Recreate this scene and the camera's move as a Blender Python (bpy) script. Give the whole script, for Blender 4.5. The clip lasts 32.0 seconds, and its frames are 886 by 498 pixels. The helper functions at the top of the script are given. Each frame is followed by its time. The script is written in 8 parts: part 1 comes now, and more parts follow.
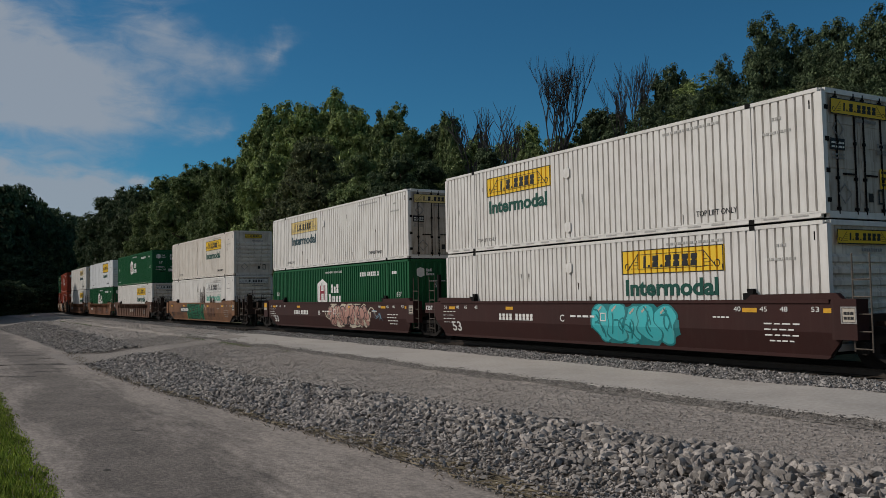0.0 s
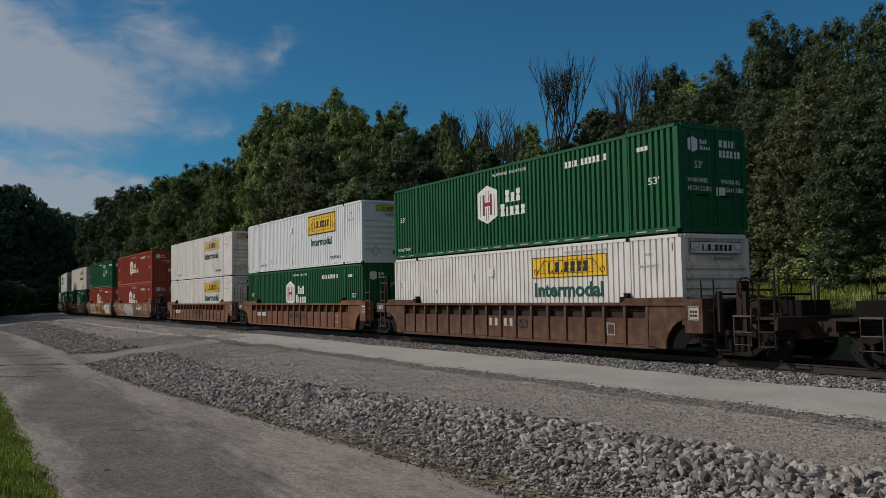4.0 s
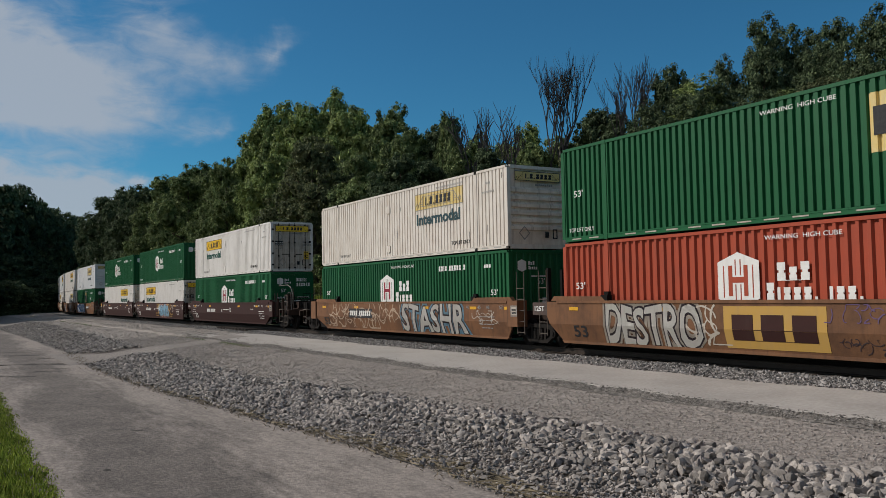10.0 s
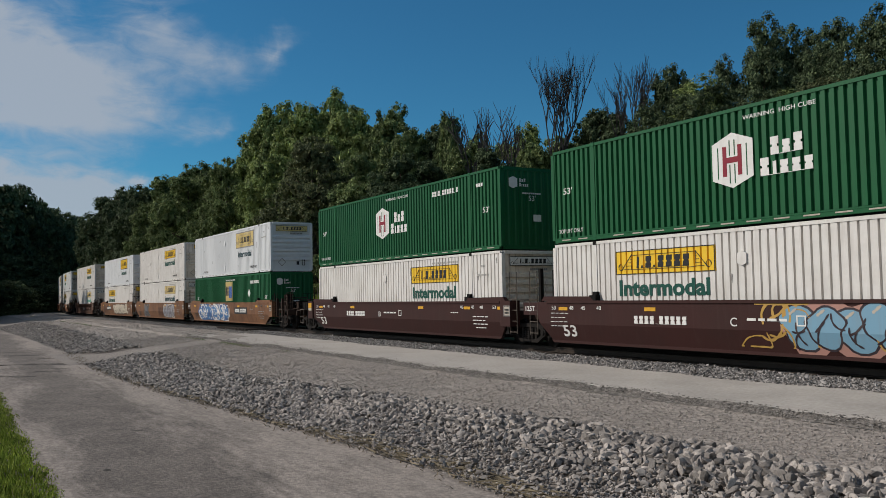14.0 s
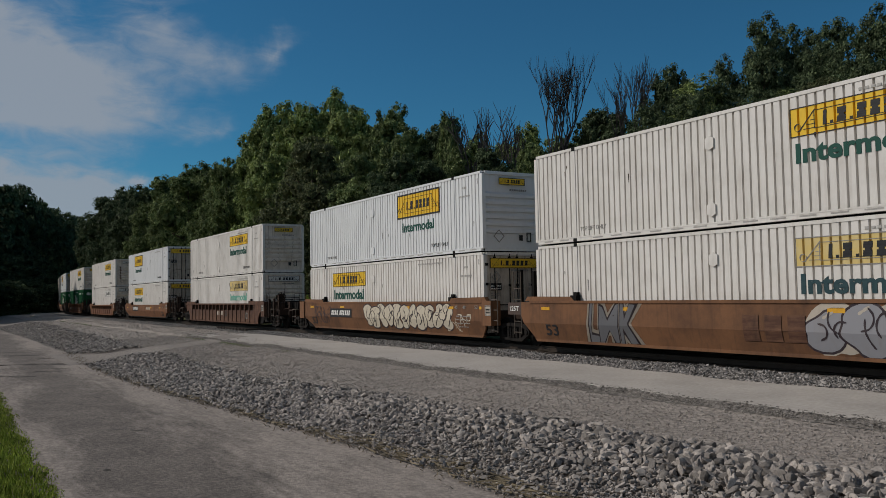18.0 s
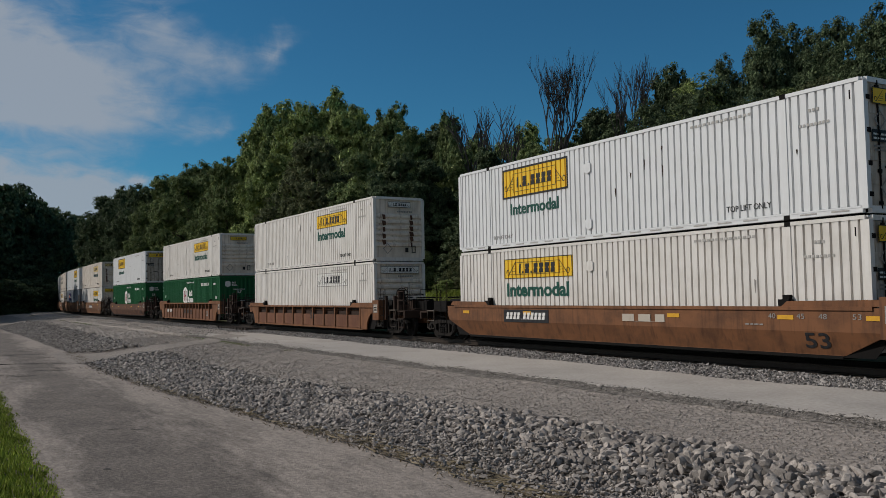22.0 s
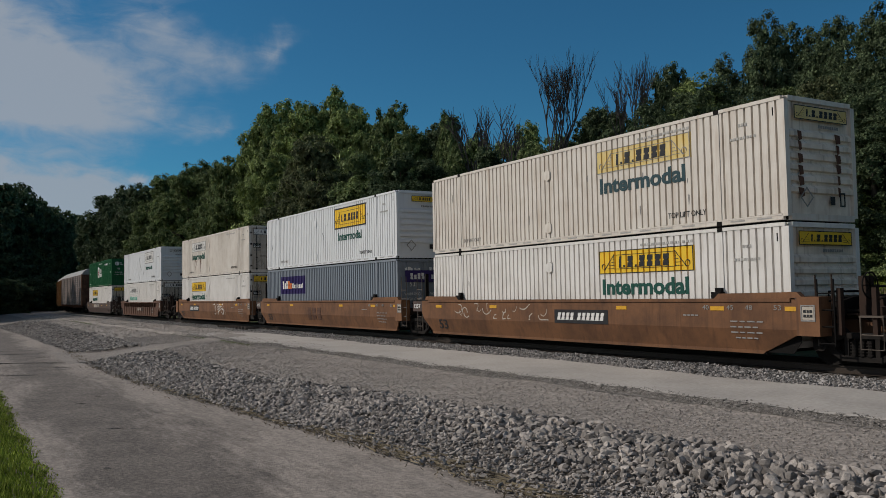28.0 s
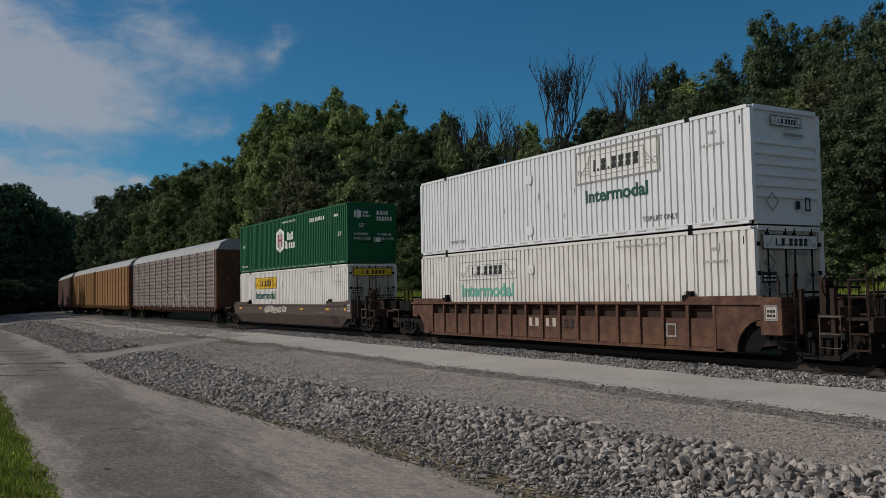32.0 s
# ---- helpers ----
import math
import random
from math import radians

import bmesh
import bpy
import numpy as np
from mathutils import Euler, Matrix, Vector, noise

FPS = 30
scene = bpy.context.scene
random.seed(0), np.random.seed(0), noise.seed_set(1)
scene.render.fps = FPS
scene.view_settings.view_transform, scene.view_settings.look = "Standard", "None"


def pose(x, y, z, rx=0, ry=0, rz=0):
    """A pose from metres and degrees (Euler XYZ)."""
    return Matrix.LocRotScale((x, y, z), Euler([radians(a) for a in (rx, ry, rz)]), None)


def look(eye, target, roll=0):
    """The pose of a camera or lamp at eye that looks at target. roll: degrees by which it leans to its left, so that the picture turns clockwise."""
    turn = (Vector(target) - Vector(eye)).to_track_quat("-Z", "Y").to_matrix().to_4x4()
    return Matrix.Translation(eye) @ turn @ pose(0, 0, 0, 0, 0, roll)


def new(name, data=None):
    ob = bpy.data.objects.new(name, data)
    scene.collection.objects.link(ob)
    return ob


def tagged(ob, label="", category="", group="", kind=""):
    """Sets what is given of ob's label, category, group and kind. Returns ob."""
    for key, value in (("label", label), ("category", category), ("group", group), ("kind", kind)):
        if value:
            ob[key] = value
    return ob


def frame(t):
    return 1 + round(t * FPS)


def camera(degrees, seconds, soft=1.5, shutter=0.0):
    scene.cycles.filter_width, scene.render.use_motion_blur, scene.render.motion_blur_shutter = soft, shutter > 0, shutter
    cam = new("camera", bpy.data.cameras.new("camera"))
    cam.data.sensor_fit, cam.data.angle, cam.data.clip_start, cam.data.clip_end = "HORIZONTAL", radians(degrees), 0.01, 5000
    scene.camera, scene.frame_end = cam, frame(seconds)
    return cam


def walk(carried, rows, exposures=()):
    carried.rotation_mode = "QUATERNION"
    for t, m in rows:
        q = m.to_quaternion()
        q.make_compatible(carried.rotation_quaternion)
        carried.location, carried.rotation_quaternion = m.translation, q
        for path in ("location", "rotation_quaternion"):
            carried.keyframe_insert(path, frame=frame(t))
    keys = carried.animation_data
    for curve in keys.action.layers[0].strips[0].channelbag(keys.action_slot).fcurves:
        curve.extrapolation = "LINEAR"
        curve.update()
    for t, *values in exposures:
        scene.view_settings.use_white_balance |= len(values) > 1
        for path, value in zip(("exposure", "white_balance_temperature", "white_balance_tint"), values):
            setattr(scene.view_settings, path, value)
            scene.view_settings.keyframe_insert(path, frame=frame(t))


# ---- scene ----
# World: metres, z = 0 at the rail top, the track runs along x, trees and bank on its +y side.
EYE = (0.0, 0.0, 1.743)
YAW, PITCH, ROLL = 59.857, 3.077, -1.05
cam = camera(55.1, 32.0, soft=0.4)


def view(down=0.0, aside=0.0):
    """The camera's pose, tilted down and turned aside by small angles in degrees."""
    a, b = radians(YAW + aside), radians(PITCH - down)
    way = Vector((-math.sin(a) * math.cos(b), math.cos(a) * math.cos(b), math.sin(b)))
    return look(EYE, Vector(EYE) + way, ROLL)


# the film camera's own exposure, which follows how much white paint is in view
EXPOSURES = [(0, -0.56), (1, -0.55), (2, -0.39), (3, -0.48), (6, -0.55), (7, -0.37), (8, -0.01), (9, -0.01), (10, -0.2), (11, -0.3), (12, -0.22), (13, -0.38), (14, -0.18),
             (17, -0.56), (19, -0.62), (20, -0.5), (22, -0.47), (23, -0.56), (24, -0.47), (25, -0.45), (28, -0.48), (29, -0.56), (30, -0.5), (31, -0.61), (32, -0.48)]
walk(cam, [(0, view()), (10, view()), (19.1, view()), (19.6, view(0.05)), (25.5, view(0.055)), (27.8, view(0.10)), (28.9, view(0.065)),
           (32, view(0.075, -0.015))],
     exposures=EXPOSURES)

# ---- light ----
SUN_EL, SUN_X, SUN_Y = 36.0, -0.62, -0.785     # the sun stands behind and to the left of the viewer
world = bpy.data.worlds.new("sky")
scene.world = world
world.use_nodes = True


def sky_nodes():
    nt = world.node_tree
    nt.nodes.clear()
    N, Lk = nt.nodes.new, nt.links.new
    out, bg = N("ShaderNodeOutputWorld"), N("ShaderNodeBackground")
    sky = N("ShaderNodeTexSky")
    sky.sky_type, sky.sun_disc = "NISHITA", False
    sky.sun_elevation = radians(SUN_EL)
    sky.sun_rotation = math.atan2(SUN_X, SUN_Y)
    sky.air_density, sky.dust_density, sky.ozone_density = 1.0, 0.2, 2.5
    sky.altitude = 900
    co = N("ShaderNodeTexCoord")
    sep = N("ShaderNodeSeparateXYZ")
    Lk(co.outputs["Generated"], sep.inputs[0])

    def math_node(op, a, b=None, c=None):
        n = N("ShaderNodeMath")
        n.operation = op
        for i, v in enumerate((a, b, c)):
            if v is None:
                continue
            if isinstance(v, (int, float)):
                n.inputs[i].default_value = v
            else:
                Lk(v, n.inputs[i])
        return n.outputs[0]

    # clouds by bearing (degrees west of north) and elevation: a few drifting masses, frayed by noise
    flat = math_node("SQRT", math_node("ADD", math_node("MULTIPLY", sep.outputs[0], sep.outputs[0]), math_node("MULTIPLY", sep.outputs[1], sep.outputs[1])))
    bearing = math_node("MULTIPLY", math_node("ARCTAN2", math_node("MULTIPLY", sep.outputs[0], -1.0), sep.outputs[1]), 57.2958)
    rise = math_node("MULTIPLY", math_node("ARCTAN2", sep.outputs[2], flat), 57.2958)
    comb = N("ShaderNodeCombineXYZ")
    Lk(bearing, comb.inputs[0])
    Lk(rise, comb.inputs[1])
    n1, n2, n3 = N("ShaderNodeTexNoise"), N("ShaderNodeTexNoise"), N("ShaderNodeTexNoise")
    for n, sc, det, ro, di in ((n1, 0.16, 6.0, 0.55, 0.6), (n2, 0.55, 8.0, 0.60, 0.8), (n3, 0.20, 5.0, 0.6, 0.3)):
        n.inputs["Scale"].default_value, n.inputs["Detail"].default_value = sc, det
        n.inputs["Roughness"].default_value, n.inputs["Distortion"].default_value = ro, di
    drawn = N("ShaderNodeMapping")                   # the wind draws the fine clouds out
    drawn.inputs["Rotation"].default_value = (0, 0, radians(-24))
    drawn.inputs["Scale"].default_value = (0.62, 1.5, 1.0)
    Lk(comb.outputs[0], drawn.inputs["Vector"])
    for n in (n1, n2):
        Lk(drawn.outputs[0], n.inputs["Vector"])
    Lk(comb.outputs[0], n3.inputs["Vector"])
    warp = N("ShaderNodeVectorMath")
    warp.operation = "MULTIPLY_ADD"
    Lk(n3.outputs["Color"], warp.inputs[0])
    warp.inputs[1].default_value = (5.0, 3.0, 0.0)
    away = N("ShaderNodeVectorMath")
    away.operation = "SUBTRACT"
    Lk(comb.outputs[0], away.inputs[0])
    away.inputs[1].default_value = (2.5, 1.5, 0.0)
    Lk(away.outputs[0], warp.inputs[2])
    dens = None
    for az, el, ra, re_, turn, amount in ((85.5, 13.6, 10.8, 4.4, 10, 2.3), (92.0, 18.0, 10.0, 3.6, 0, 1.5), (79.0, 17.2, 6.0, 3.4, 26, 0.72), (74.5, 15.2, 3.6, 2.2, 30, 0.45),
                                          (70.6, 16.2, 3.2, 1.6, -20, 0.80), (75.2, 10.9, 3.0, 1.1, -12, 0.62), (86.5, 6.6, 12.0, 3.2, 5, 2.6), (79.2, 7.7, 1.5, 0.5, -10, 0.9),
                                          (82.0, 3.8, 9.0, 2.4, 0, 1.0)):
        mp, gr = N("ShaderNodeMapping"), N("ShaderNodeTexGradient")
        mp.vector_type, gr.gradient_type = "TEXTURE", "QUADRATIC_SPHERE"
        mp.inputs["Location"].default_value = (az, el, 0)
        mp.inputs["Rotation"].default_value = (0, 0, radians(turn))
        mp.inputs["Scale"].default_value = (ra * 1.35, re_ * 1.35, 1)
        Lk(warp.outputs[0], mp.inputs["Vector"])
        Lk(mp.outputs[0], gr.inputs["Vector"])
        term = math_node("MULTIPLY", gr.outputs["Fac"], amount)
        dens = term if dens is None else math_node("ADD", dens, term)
    # cloud added over the unseen south-western half of the sky, to lift the ambient light
    fill_cloud = N("ShaderNodeMapRange")
    fill_cloud.interpolation_type = "SMOOTHSTEP"
    Lk(sep.outputs[1], fill_cloud.inputs[0])
    fill_cloud.inputs[1].default_value, fill_cloud.inputs[2].default_value, fill_cloud.inputs[3].default_value, fill_cloud.inputs[4].default_value = -0.30, 0.0, 1.1, 0.0
    dens = math_node("ADD", dens, fill_cloud.outputs[0])
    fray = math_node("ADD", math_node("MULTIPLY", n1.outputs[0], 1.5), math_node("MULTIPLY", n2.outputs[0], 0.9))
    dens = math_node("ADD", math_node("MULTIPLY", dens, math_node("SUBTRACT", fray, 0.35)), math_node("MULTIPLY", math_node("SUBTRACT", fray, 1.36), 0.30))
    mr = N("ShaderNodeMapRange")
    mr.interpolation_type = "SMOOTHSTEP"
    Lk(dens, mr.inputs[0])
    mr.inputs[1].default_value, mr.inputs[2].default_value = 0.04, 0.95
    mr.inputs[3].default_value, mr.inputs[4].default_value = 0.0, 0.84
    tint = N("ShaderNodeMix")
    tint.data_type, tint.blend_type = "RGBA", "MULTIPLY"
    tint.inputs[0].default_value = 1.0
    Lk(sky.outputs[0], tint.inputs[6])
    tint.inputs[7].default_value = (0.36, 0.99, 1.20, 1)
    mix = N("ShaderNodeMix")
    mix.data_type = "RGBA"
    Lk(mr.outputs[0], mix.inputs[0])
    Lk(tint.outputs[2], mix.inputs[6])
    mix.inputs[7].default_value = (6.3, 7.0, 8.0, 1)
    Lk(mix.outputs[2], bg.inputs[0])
    bg.inputs[1].default_value = 0.069
    Lk(bg.outputs[0], out.inputs[0])


sky_nodes()
sun = new("sun", bpy.data.lights.new("sun", "SUN"))
sun.data.energy, sun.data.angle, sun.data.color = 4.3, radians(0.6), (1.0, 0.935, 0.86)
sun.matrix_world = look((SUN_X * 60, SUN_Y * 60, 60 * math.tan(radians(SUN_EL))), (0, 0, 0))


# ---- materials ----
def hexc(r, g, b):
    return (r, g, b, 1.0)


def material(name, col, rough=0.6, col2=None, scale=3.0, amount=0.35, streak=0.0, streak_col=(0.12, 0.06, 0.03), bump=0.0, bump_scale=40.0,
             metal=0.0, vary=0.0, fine=0.0, emit=None):
    """Base colour with broad stains, fine grain, streaks that run down, small relief, and a little change from object to object."""
    m = bpy.data.materials.new(name)
    m.use_nodes = True
    nt = m.node_tree
    bs = nt.nodes["Principled BSDF"]
    N, Lk = nt.nodes.new, nt.links.new
    bs.inputs["Roughness"].default_value, bs.inputs["Metallic"].default_value = rough, metal
    bs.inputs["Specular IOR Level"].default_value = 0.22
    co = N("ShaderNodeTexCoord")
    c = N("ShaderNodeMix")
    c.data_type = "RGBA"
    c.inputs[6].default_value = hexc(*col)
    c.inputs[7].default_value = hexc(*(col2 or [x * 0.6 for x in col]))
    no = N("ShaderNodeTexNoise")
    no.inputs["Scale"].default_value, no.inputs["Detail"].default_value, no.inputs["Roughness"].default_value = scale, 7, 0.65
    Lk(co.outputs["Object"], no.inputs["Vector"])
    mr = N("ShaderNodeMapRange")
    mr.inputs[1].default_value, mr.inputs[2].default_value, mr.inputs[4].default_value = 0.42, 0.75, amount
    Lk(no.outputs[0], mr.inputs[0])
    Lk(mr.outputs[0], c.inputs[0])
    last = c.outputs[2]
    if streak:
        mp = N("ShaderNodeMapping")
        mp.inputs["Scale"].default_value = (5.0, 5.0, 0.35)
        Lk(co.outputs["Object"], mp.inputs["Vector"])
        ns = N("ShaderNodeTexNoise")
        ns.inputs["Scale"].default_value, ns.inputs["Detail"].default_value = 1.6, 8
        Lk(mp.outputs[0], ns.inputs["Vector"])
        ms = N("ShaderNodeMapRange")
        ms.inputs[1].default_value, ms.inputs[2].default_value, ms.inputs[4].default_value = 0.52, 0.78, streak
        Lk(ns.outputs[0], ms.inputs[0])
        c2 = N("ShaderNodeMix")
        c2.data_type = "RGBA"
        Lk(ms.outputs[0], c2.inputs[0])
        Lk(last, c2.inputs[6])
        c2.inputs[7].default_value = hexc(*streak_col)
        last = c2.outputs[2]
    if fine:
        nf = N("ShaderNodeTexNoise")
        nf.inputs["Scale"].default_value, nf.inputs["Detail"].default_value = bump_scale * 0.6, 5
        Lk(co.outputs["Object"], nf.inputs["Vector"])
        mf = N("ShaderNodeMapRange")
        mf.inputs[1].default_value, mf.inputs[2].default_value = 0.3, 0.7
        mf.inputs[3].default_value, mf.inputs[4].default_value = 1 - fine, 1 + fine
        Lk(nf.outputs[0], mf.inputs[0])
        h = N("ShaderNodeHueSaturation")
        Lk(mf.outputs[0], h.inputs["Value"])
        Lk(last, h.inputs["Color"])
        last = h.outputs[0]
    if vary:
        oi = N("ShaderNodeObjectInfo")
        mv = N("ShaderNodeMapRange")
        mv.inputs[3].default_value, mv.inputs[4].default_value = 1 - vary, 1 + vary
        Lk(oi.outputs["Random"], mv.inputs[0])
        h = N("ShaderNodeHueSaturation")
        Lk(mv.outputs[0], h.inputs["Value"])
        Lk(last, h.inputs["Color"])
        last = h.outputs[0]
    Lk(last, bs.inputs["Base Color"])
    if bump:
        nb = N("ShaderNodeTexNoise")
        nb.inputs["Scale"].default_value, nb.inputs["Detail"].default_value = bump_scale, 6
        Lk(co.outputs["Object"], nb.inputs["Vector"])
        b = N("ShaderNodeBump")
        b.inputs["Strength"].default_value, b.inputs["Distance"].default_value = bump, 0.03
        Lk(nb.outputs[0], b.inputs["Height"])
        Lk(b.outputs[0], bs.inputs["Normal"])
    return m


def leaf_material(name, dark, light):
    """Leaves: colour changes from leaf to leaf, some light comes through."""
    m = bpy.data.materials.new(name)
    m.use_nodes = True
    nt = m.node_tree
    bs, out = nt.nodes["Principled BSDF"], nt.nodes["Material Output"]
    N, Lk = nt.nodes.new, nt.links.new
    geo, ramp = N("ShaderNodeNewGeometry"), N("ShaderNodeMix")
    ramp.data_type = "RGBA"
    ramp.inputs[6].default_value, ramp.inputs[7].default_value = hexc(*dark), hexc(*light)
    Lk(geo.outputs["Random Per Island"], ramp.inputs[0])
    no, co = N("ShaderNodeTexNoise"), N("ShaderNodeTexCoord")
    no.inputs["Scale"].default_value, no.inputs["Detail"].default_value = 1.25, 3.0
    Lk(co.outputs["Object"], no.inputs["Vector"])
    # clump-wide tone swing puts lit and shaded clumps into the colour
    mv = N("ShaderNodeMapRange")
    mv.inputs[1].default_value, mv.inputs[2].default_value, mv.inputs[3].default_value, mv.inputs[4].default_value = 0.32, 0.68, 0.55, 1.55
    Lk(no.outputs[0], mv.inputs[0])
    h = N("ShaderNodeHueSaturation")
    Lk(mv.outputs[0], h.inputs["Value"])
    Lk(ramp.outputs[2], h.inputs["Color"])
    Lk(h.outputs[0], bs.inputs["Base Color"])
    bs.inputs["Roughness"].default_value = 0.6
    bs.inputs["Specular IOR Level"].default_value = 0.10
    tr, mx = N("ShaderNodeBsdfTranslucent"), N("ShaderNodeMixShader")
    Lk(h.outputs[0], tr.inputs["Color"])
    mx.inputs[0].default_value = 0.14
    Lk(bs.outputs[0], mx.inputs[1])
    Lk(tr.outputs[0], mx.inputs[2])
    Lk(mx.outputs[0], out.inputs["Surface"])
    return m


def stone_material(name, dark, light, rough=0.9, bump_scale=30.0):
    """Broken stone: each piece has its own grey."""
    m = bpy.data.materials.new(name)
    m.use_nodes = True
    nt = m.node_tree
    bs = nt.nodes["Principled BSDF"]
    N, Lk = nt.nodes.new, nt.links.new
    bs.inputs["Roughness"].default_value = rough
    geo, oi, add = N("ShaderNodeNewGeometry"), N("ShaderNodeObjectInfo"), N("ShaderNodeMath")
    Lk(geo.outputs["Random Per Island"], add.inputs[0])
    Lk(oi.outputs["Random"], add.inputs[1])
    fr = N("ShaderNodeMath")
    fr.operation = "FRACT"
    Lk(add.outputs[0], fr.inputs[0])
    c = N("ShaderNodeMix")
    c.data_type = "RGBA"
    c.inputs[6].default_value, c.inputs[7].default_value = hexc(*dark), hexc(*light)
    Lk(fr.outputs[0], c.inputs[0])
    no, co = N("ShaderNodeTexNoise"), N("ShaderNodeTexCoord")
    no.inputs["Scale"].default_value, no.inputs["Detail"].default_value = bump_scale, 6
    Lk(co.outputs["Object"], no.inputs["Vector"])
    mv = N("ShaderNodeMapRange")
    mv.inputs[1].default_value, mv.inputs[2].default_value, mv.inputs[3].default_value, mv.inputs[4].default_value = 0.3, 0.7, 0.75, 1.2
    Lk(no.outputs[0], mv.inputs[0])
    h = N("ShaderNodeHueSaturation")
    Lk(mv.outputs[0], h.inputs["Value"])
    Lk(c.outputs[2], h.inputs["Color"])
    Lk(h.outputs[0], bs.inputs["Base Color"])
    b = N("ShaderNodeBump")
    b.inputs["Strength"].default_value, b.inputs["Distance"].default_value = 0.5, 0.02
    Lk(no.outputs[0], b.inputs["Height"])
    Lk(b.outputs[0], bs.inputs["Normal"])
    return m


def road_material():
    """Worn dark asphalt under patches of pale dust, which lies thickest along the rock bank, with fine cracks and grit."""
    m = material("dusty worn asphalt", (0.145, 0.125, 0.110), 0.95, (0.078, 0.068, 0.06), 0.8, 0.8, bump=0.55, bump_scale=26, fine=0.25)
    nt = m.node_tree
    N, Lk = nt.nodes.new, nt.links.new
    bs = nt.nodes["Principled BSDF"]
    base = bs.inputs["Base Color"].links[0].from_socket
    co, sep, mp = N("ShaderNodeTexCoord"), N("ShaderNodeSeparateXYZ"), N("ShaderNodeMapping")
    Lk(co.outputs["Object"], sep.inputs[0])
    Lk(co.outputs["Object"], mp.inputs["Vector"])
    mp.inputs["Scale"].default_value = (0.22, 1.0, 1.0)
    broad, patch = N("ShaderNodeTexNoise"), N("ShaderNodeTexNoise")
    for n, sc, det in ((broad, 0.8, 9.0), (patch, 7.0, 9.0)):
        n.inputs["Scale"].default_value, n.inputs["Detail"].default_value, n.inputs["Roughness"].default_value = sc, det, 0.62
        Lk(mp.outputs[0], n.inputs["Vector"])
    # dust lies along both sides, less in the worn middle
    edge = N("ShaderNodeMapRange")
    off, mag = N("ShaderNodeMath"), N("ShaderNodeMath")
    off.operation, mag.operation = "SUBTRACT", "ABSOLUTE"
    Lk(sep.outputs[1], off.inputs[0])
    off.inputs[1].default_value = 2.75
    Lk(off.outputs[0], mag.inputs[0])
    Lk(mag.outputs[0], edge.inputs[0])
    edge.inputs[1].default_value, edge.inputs[2].default_value, edge.inputs[3].default_value, edge.inputs[4].default_value = 0.2, 1.9, -0.22, 0.16
    a1, a2 = N("ShaderNodeMath"), N("ShaderNodeMath")
    Lk(broad.outputs[0], a1.inputs[0])
    Lk(edge.outputs[0], a1.inputs[1])
    a2.operation = "MULTIPLY_ADD"
    Lk(patch.outputs[0], a2.inputs[0])
    a2.inputs[1].default_value = 0.55
    Lk(a1.outputs[0], a2.inputs[2])
    mr = N("ShaderNodeMapRange")
    Lk(a2.outputs[0], mr.inputs[0])
    mr.inputs[1].default_value, mr.inputs[2].default_value, mr.inputs[3].default_value, mr.inputs[4].default_value = 0.66, 0.92, 0.0, 1.0
    mix, fine, hs = N("ShaderNodeMix"), N("ShaderNodeTexNoise"), N("ShaderNodeHueSaturation")
    mix.data_type = "RGBA"
    Lk(mr.outputs[0], mix.inputs[0])
    Lk(base, mix.inputs[6])
    mix.inputs[7].default_value = hexc(0.262, 0.226, 0.197)
    fine.inputs["Scale"].default_value, fine.inputs["Detail"].default_value = 14.0, 8.0
    Lk(co.outputs["Object"], fine.inputs["Vector"])
    fr = N("ShaderNodeMapRange")
    Lk(fine.outputs[0], fr.inputs[0])
    fr.inputs[1].default_value, fr.inputs[2].default_value, fr.inputs[3].default_value, fr.inputs[4].default_value = 0.3, 0.7, 0.74, 1.30
    Lk(fr.outputs[0], hs.inputs["Value"])
    Lk(mix.outputs[2], hs.inputs["Color"])
    Lk(hs.outputs[0], bs.inputs["Base Color"])
    return m


WHITE = material("white container paint", (0.66, 0.635, 0.60), 0.45, (0.44, 0.41, 0.37), 1.3, 0.5, 0.36, (0.36, 0.31, 0.26), 0.05, 25, vary=0.03)
WHITE_WARM = material("weathered white paint", (0.62, 0.575, 0.515), 0.5, (0.46, 0.40, 0.34), 1.5, 0.6, 0.48, (0.36, 0.25, 0.17), 0.06, 25, vary=0.03)
WHITE_COOL = material("clean white paint", (0.65, 0.66, 0.665), 0.4, (0.50, 0.505, 0.50), 1.2, 0.35, 0.2, (0.42, 0.39, 0.36), 0.04, 25, vary=0.02)
# real grime, plus a lighter, warmer tone that offsets the ends' blue shade
WHITE_END = material("grimy end paint warmed for blue shade", (0.73, 0.645, 0.55), 0.6, (0.42, 0.34, 0.265), 1.1, 0.85, 0.7, (0.19, 0.125, 0.085), 0.06, 25, vary=0.05)
WHITE_DOOR = material("grimy brown-white door paint", (0.48, 0.425, 0.36), 0.6, (0.26, 0.21, 0.16), 1.6, 0.8, 0.65, (0.10, 0.062, 0.04), 0.06, 25, vary=0.06)
GREEN = material("green container paint", (0.006, 0.086, 0.029), 0.5, (0.009, 0.066, 0.025), 1.5, 0.5, 0.15, (0.05, 0.07, 0.05), 0.05, 25, vary=0.06)
RED = material("faded red container paint", (0.33, 0.058, 0.027), 0.55, (0.24, 0.052, 0.03), 1.2, 0.6, 0.25, (0.20, 0.06, 0.04), 0.06, 25, vary=0.05)
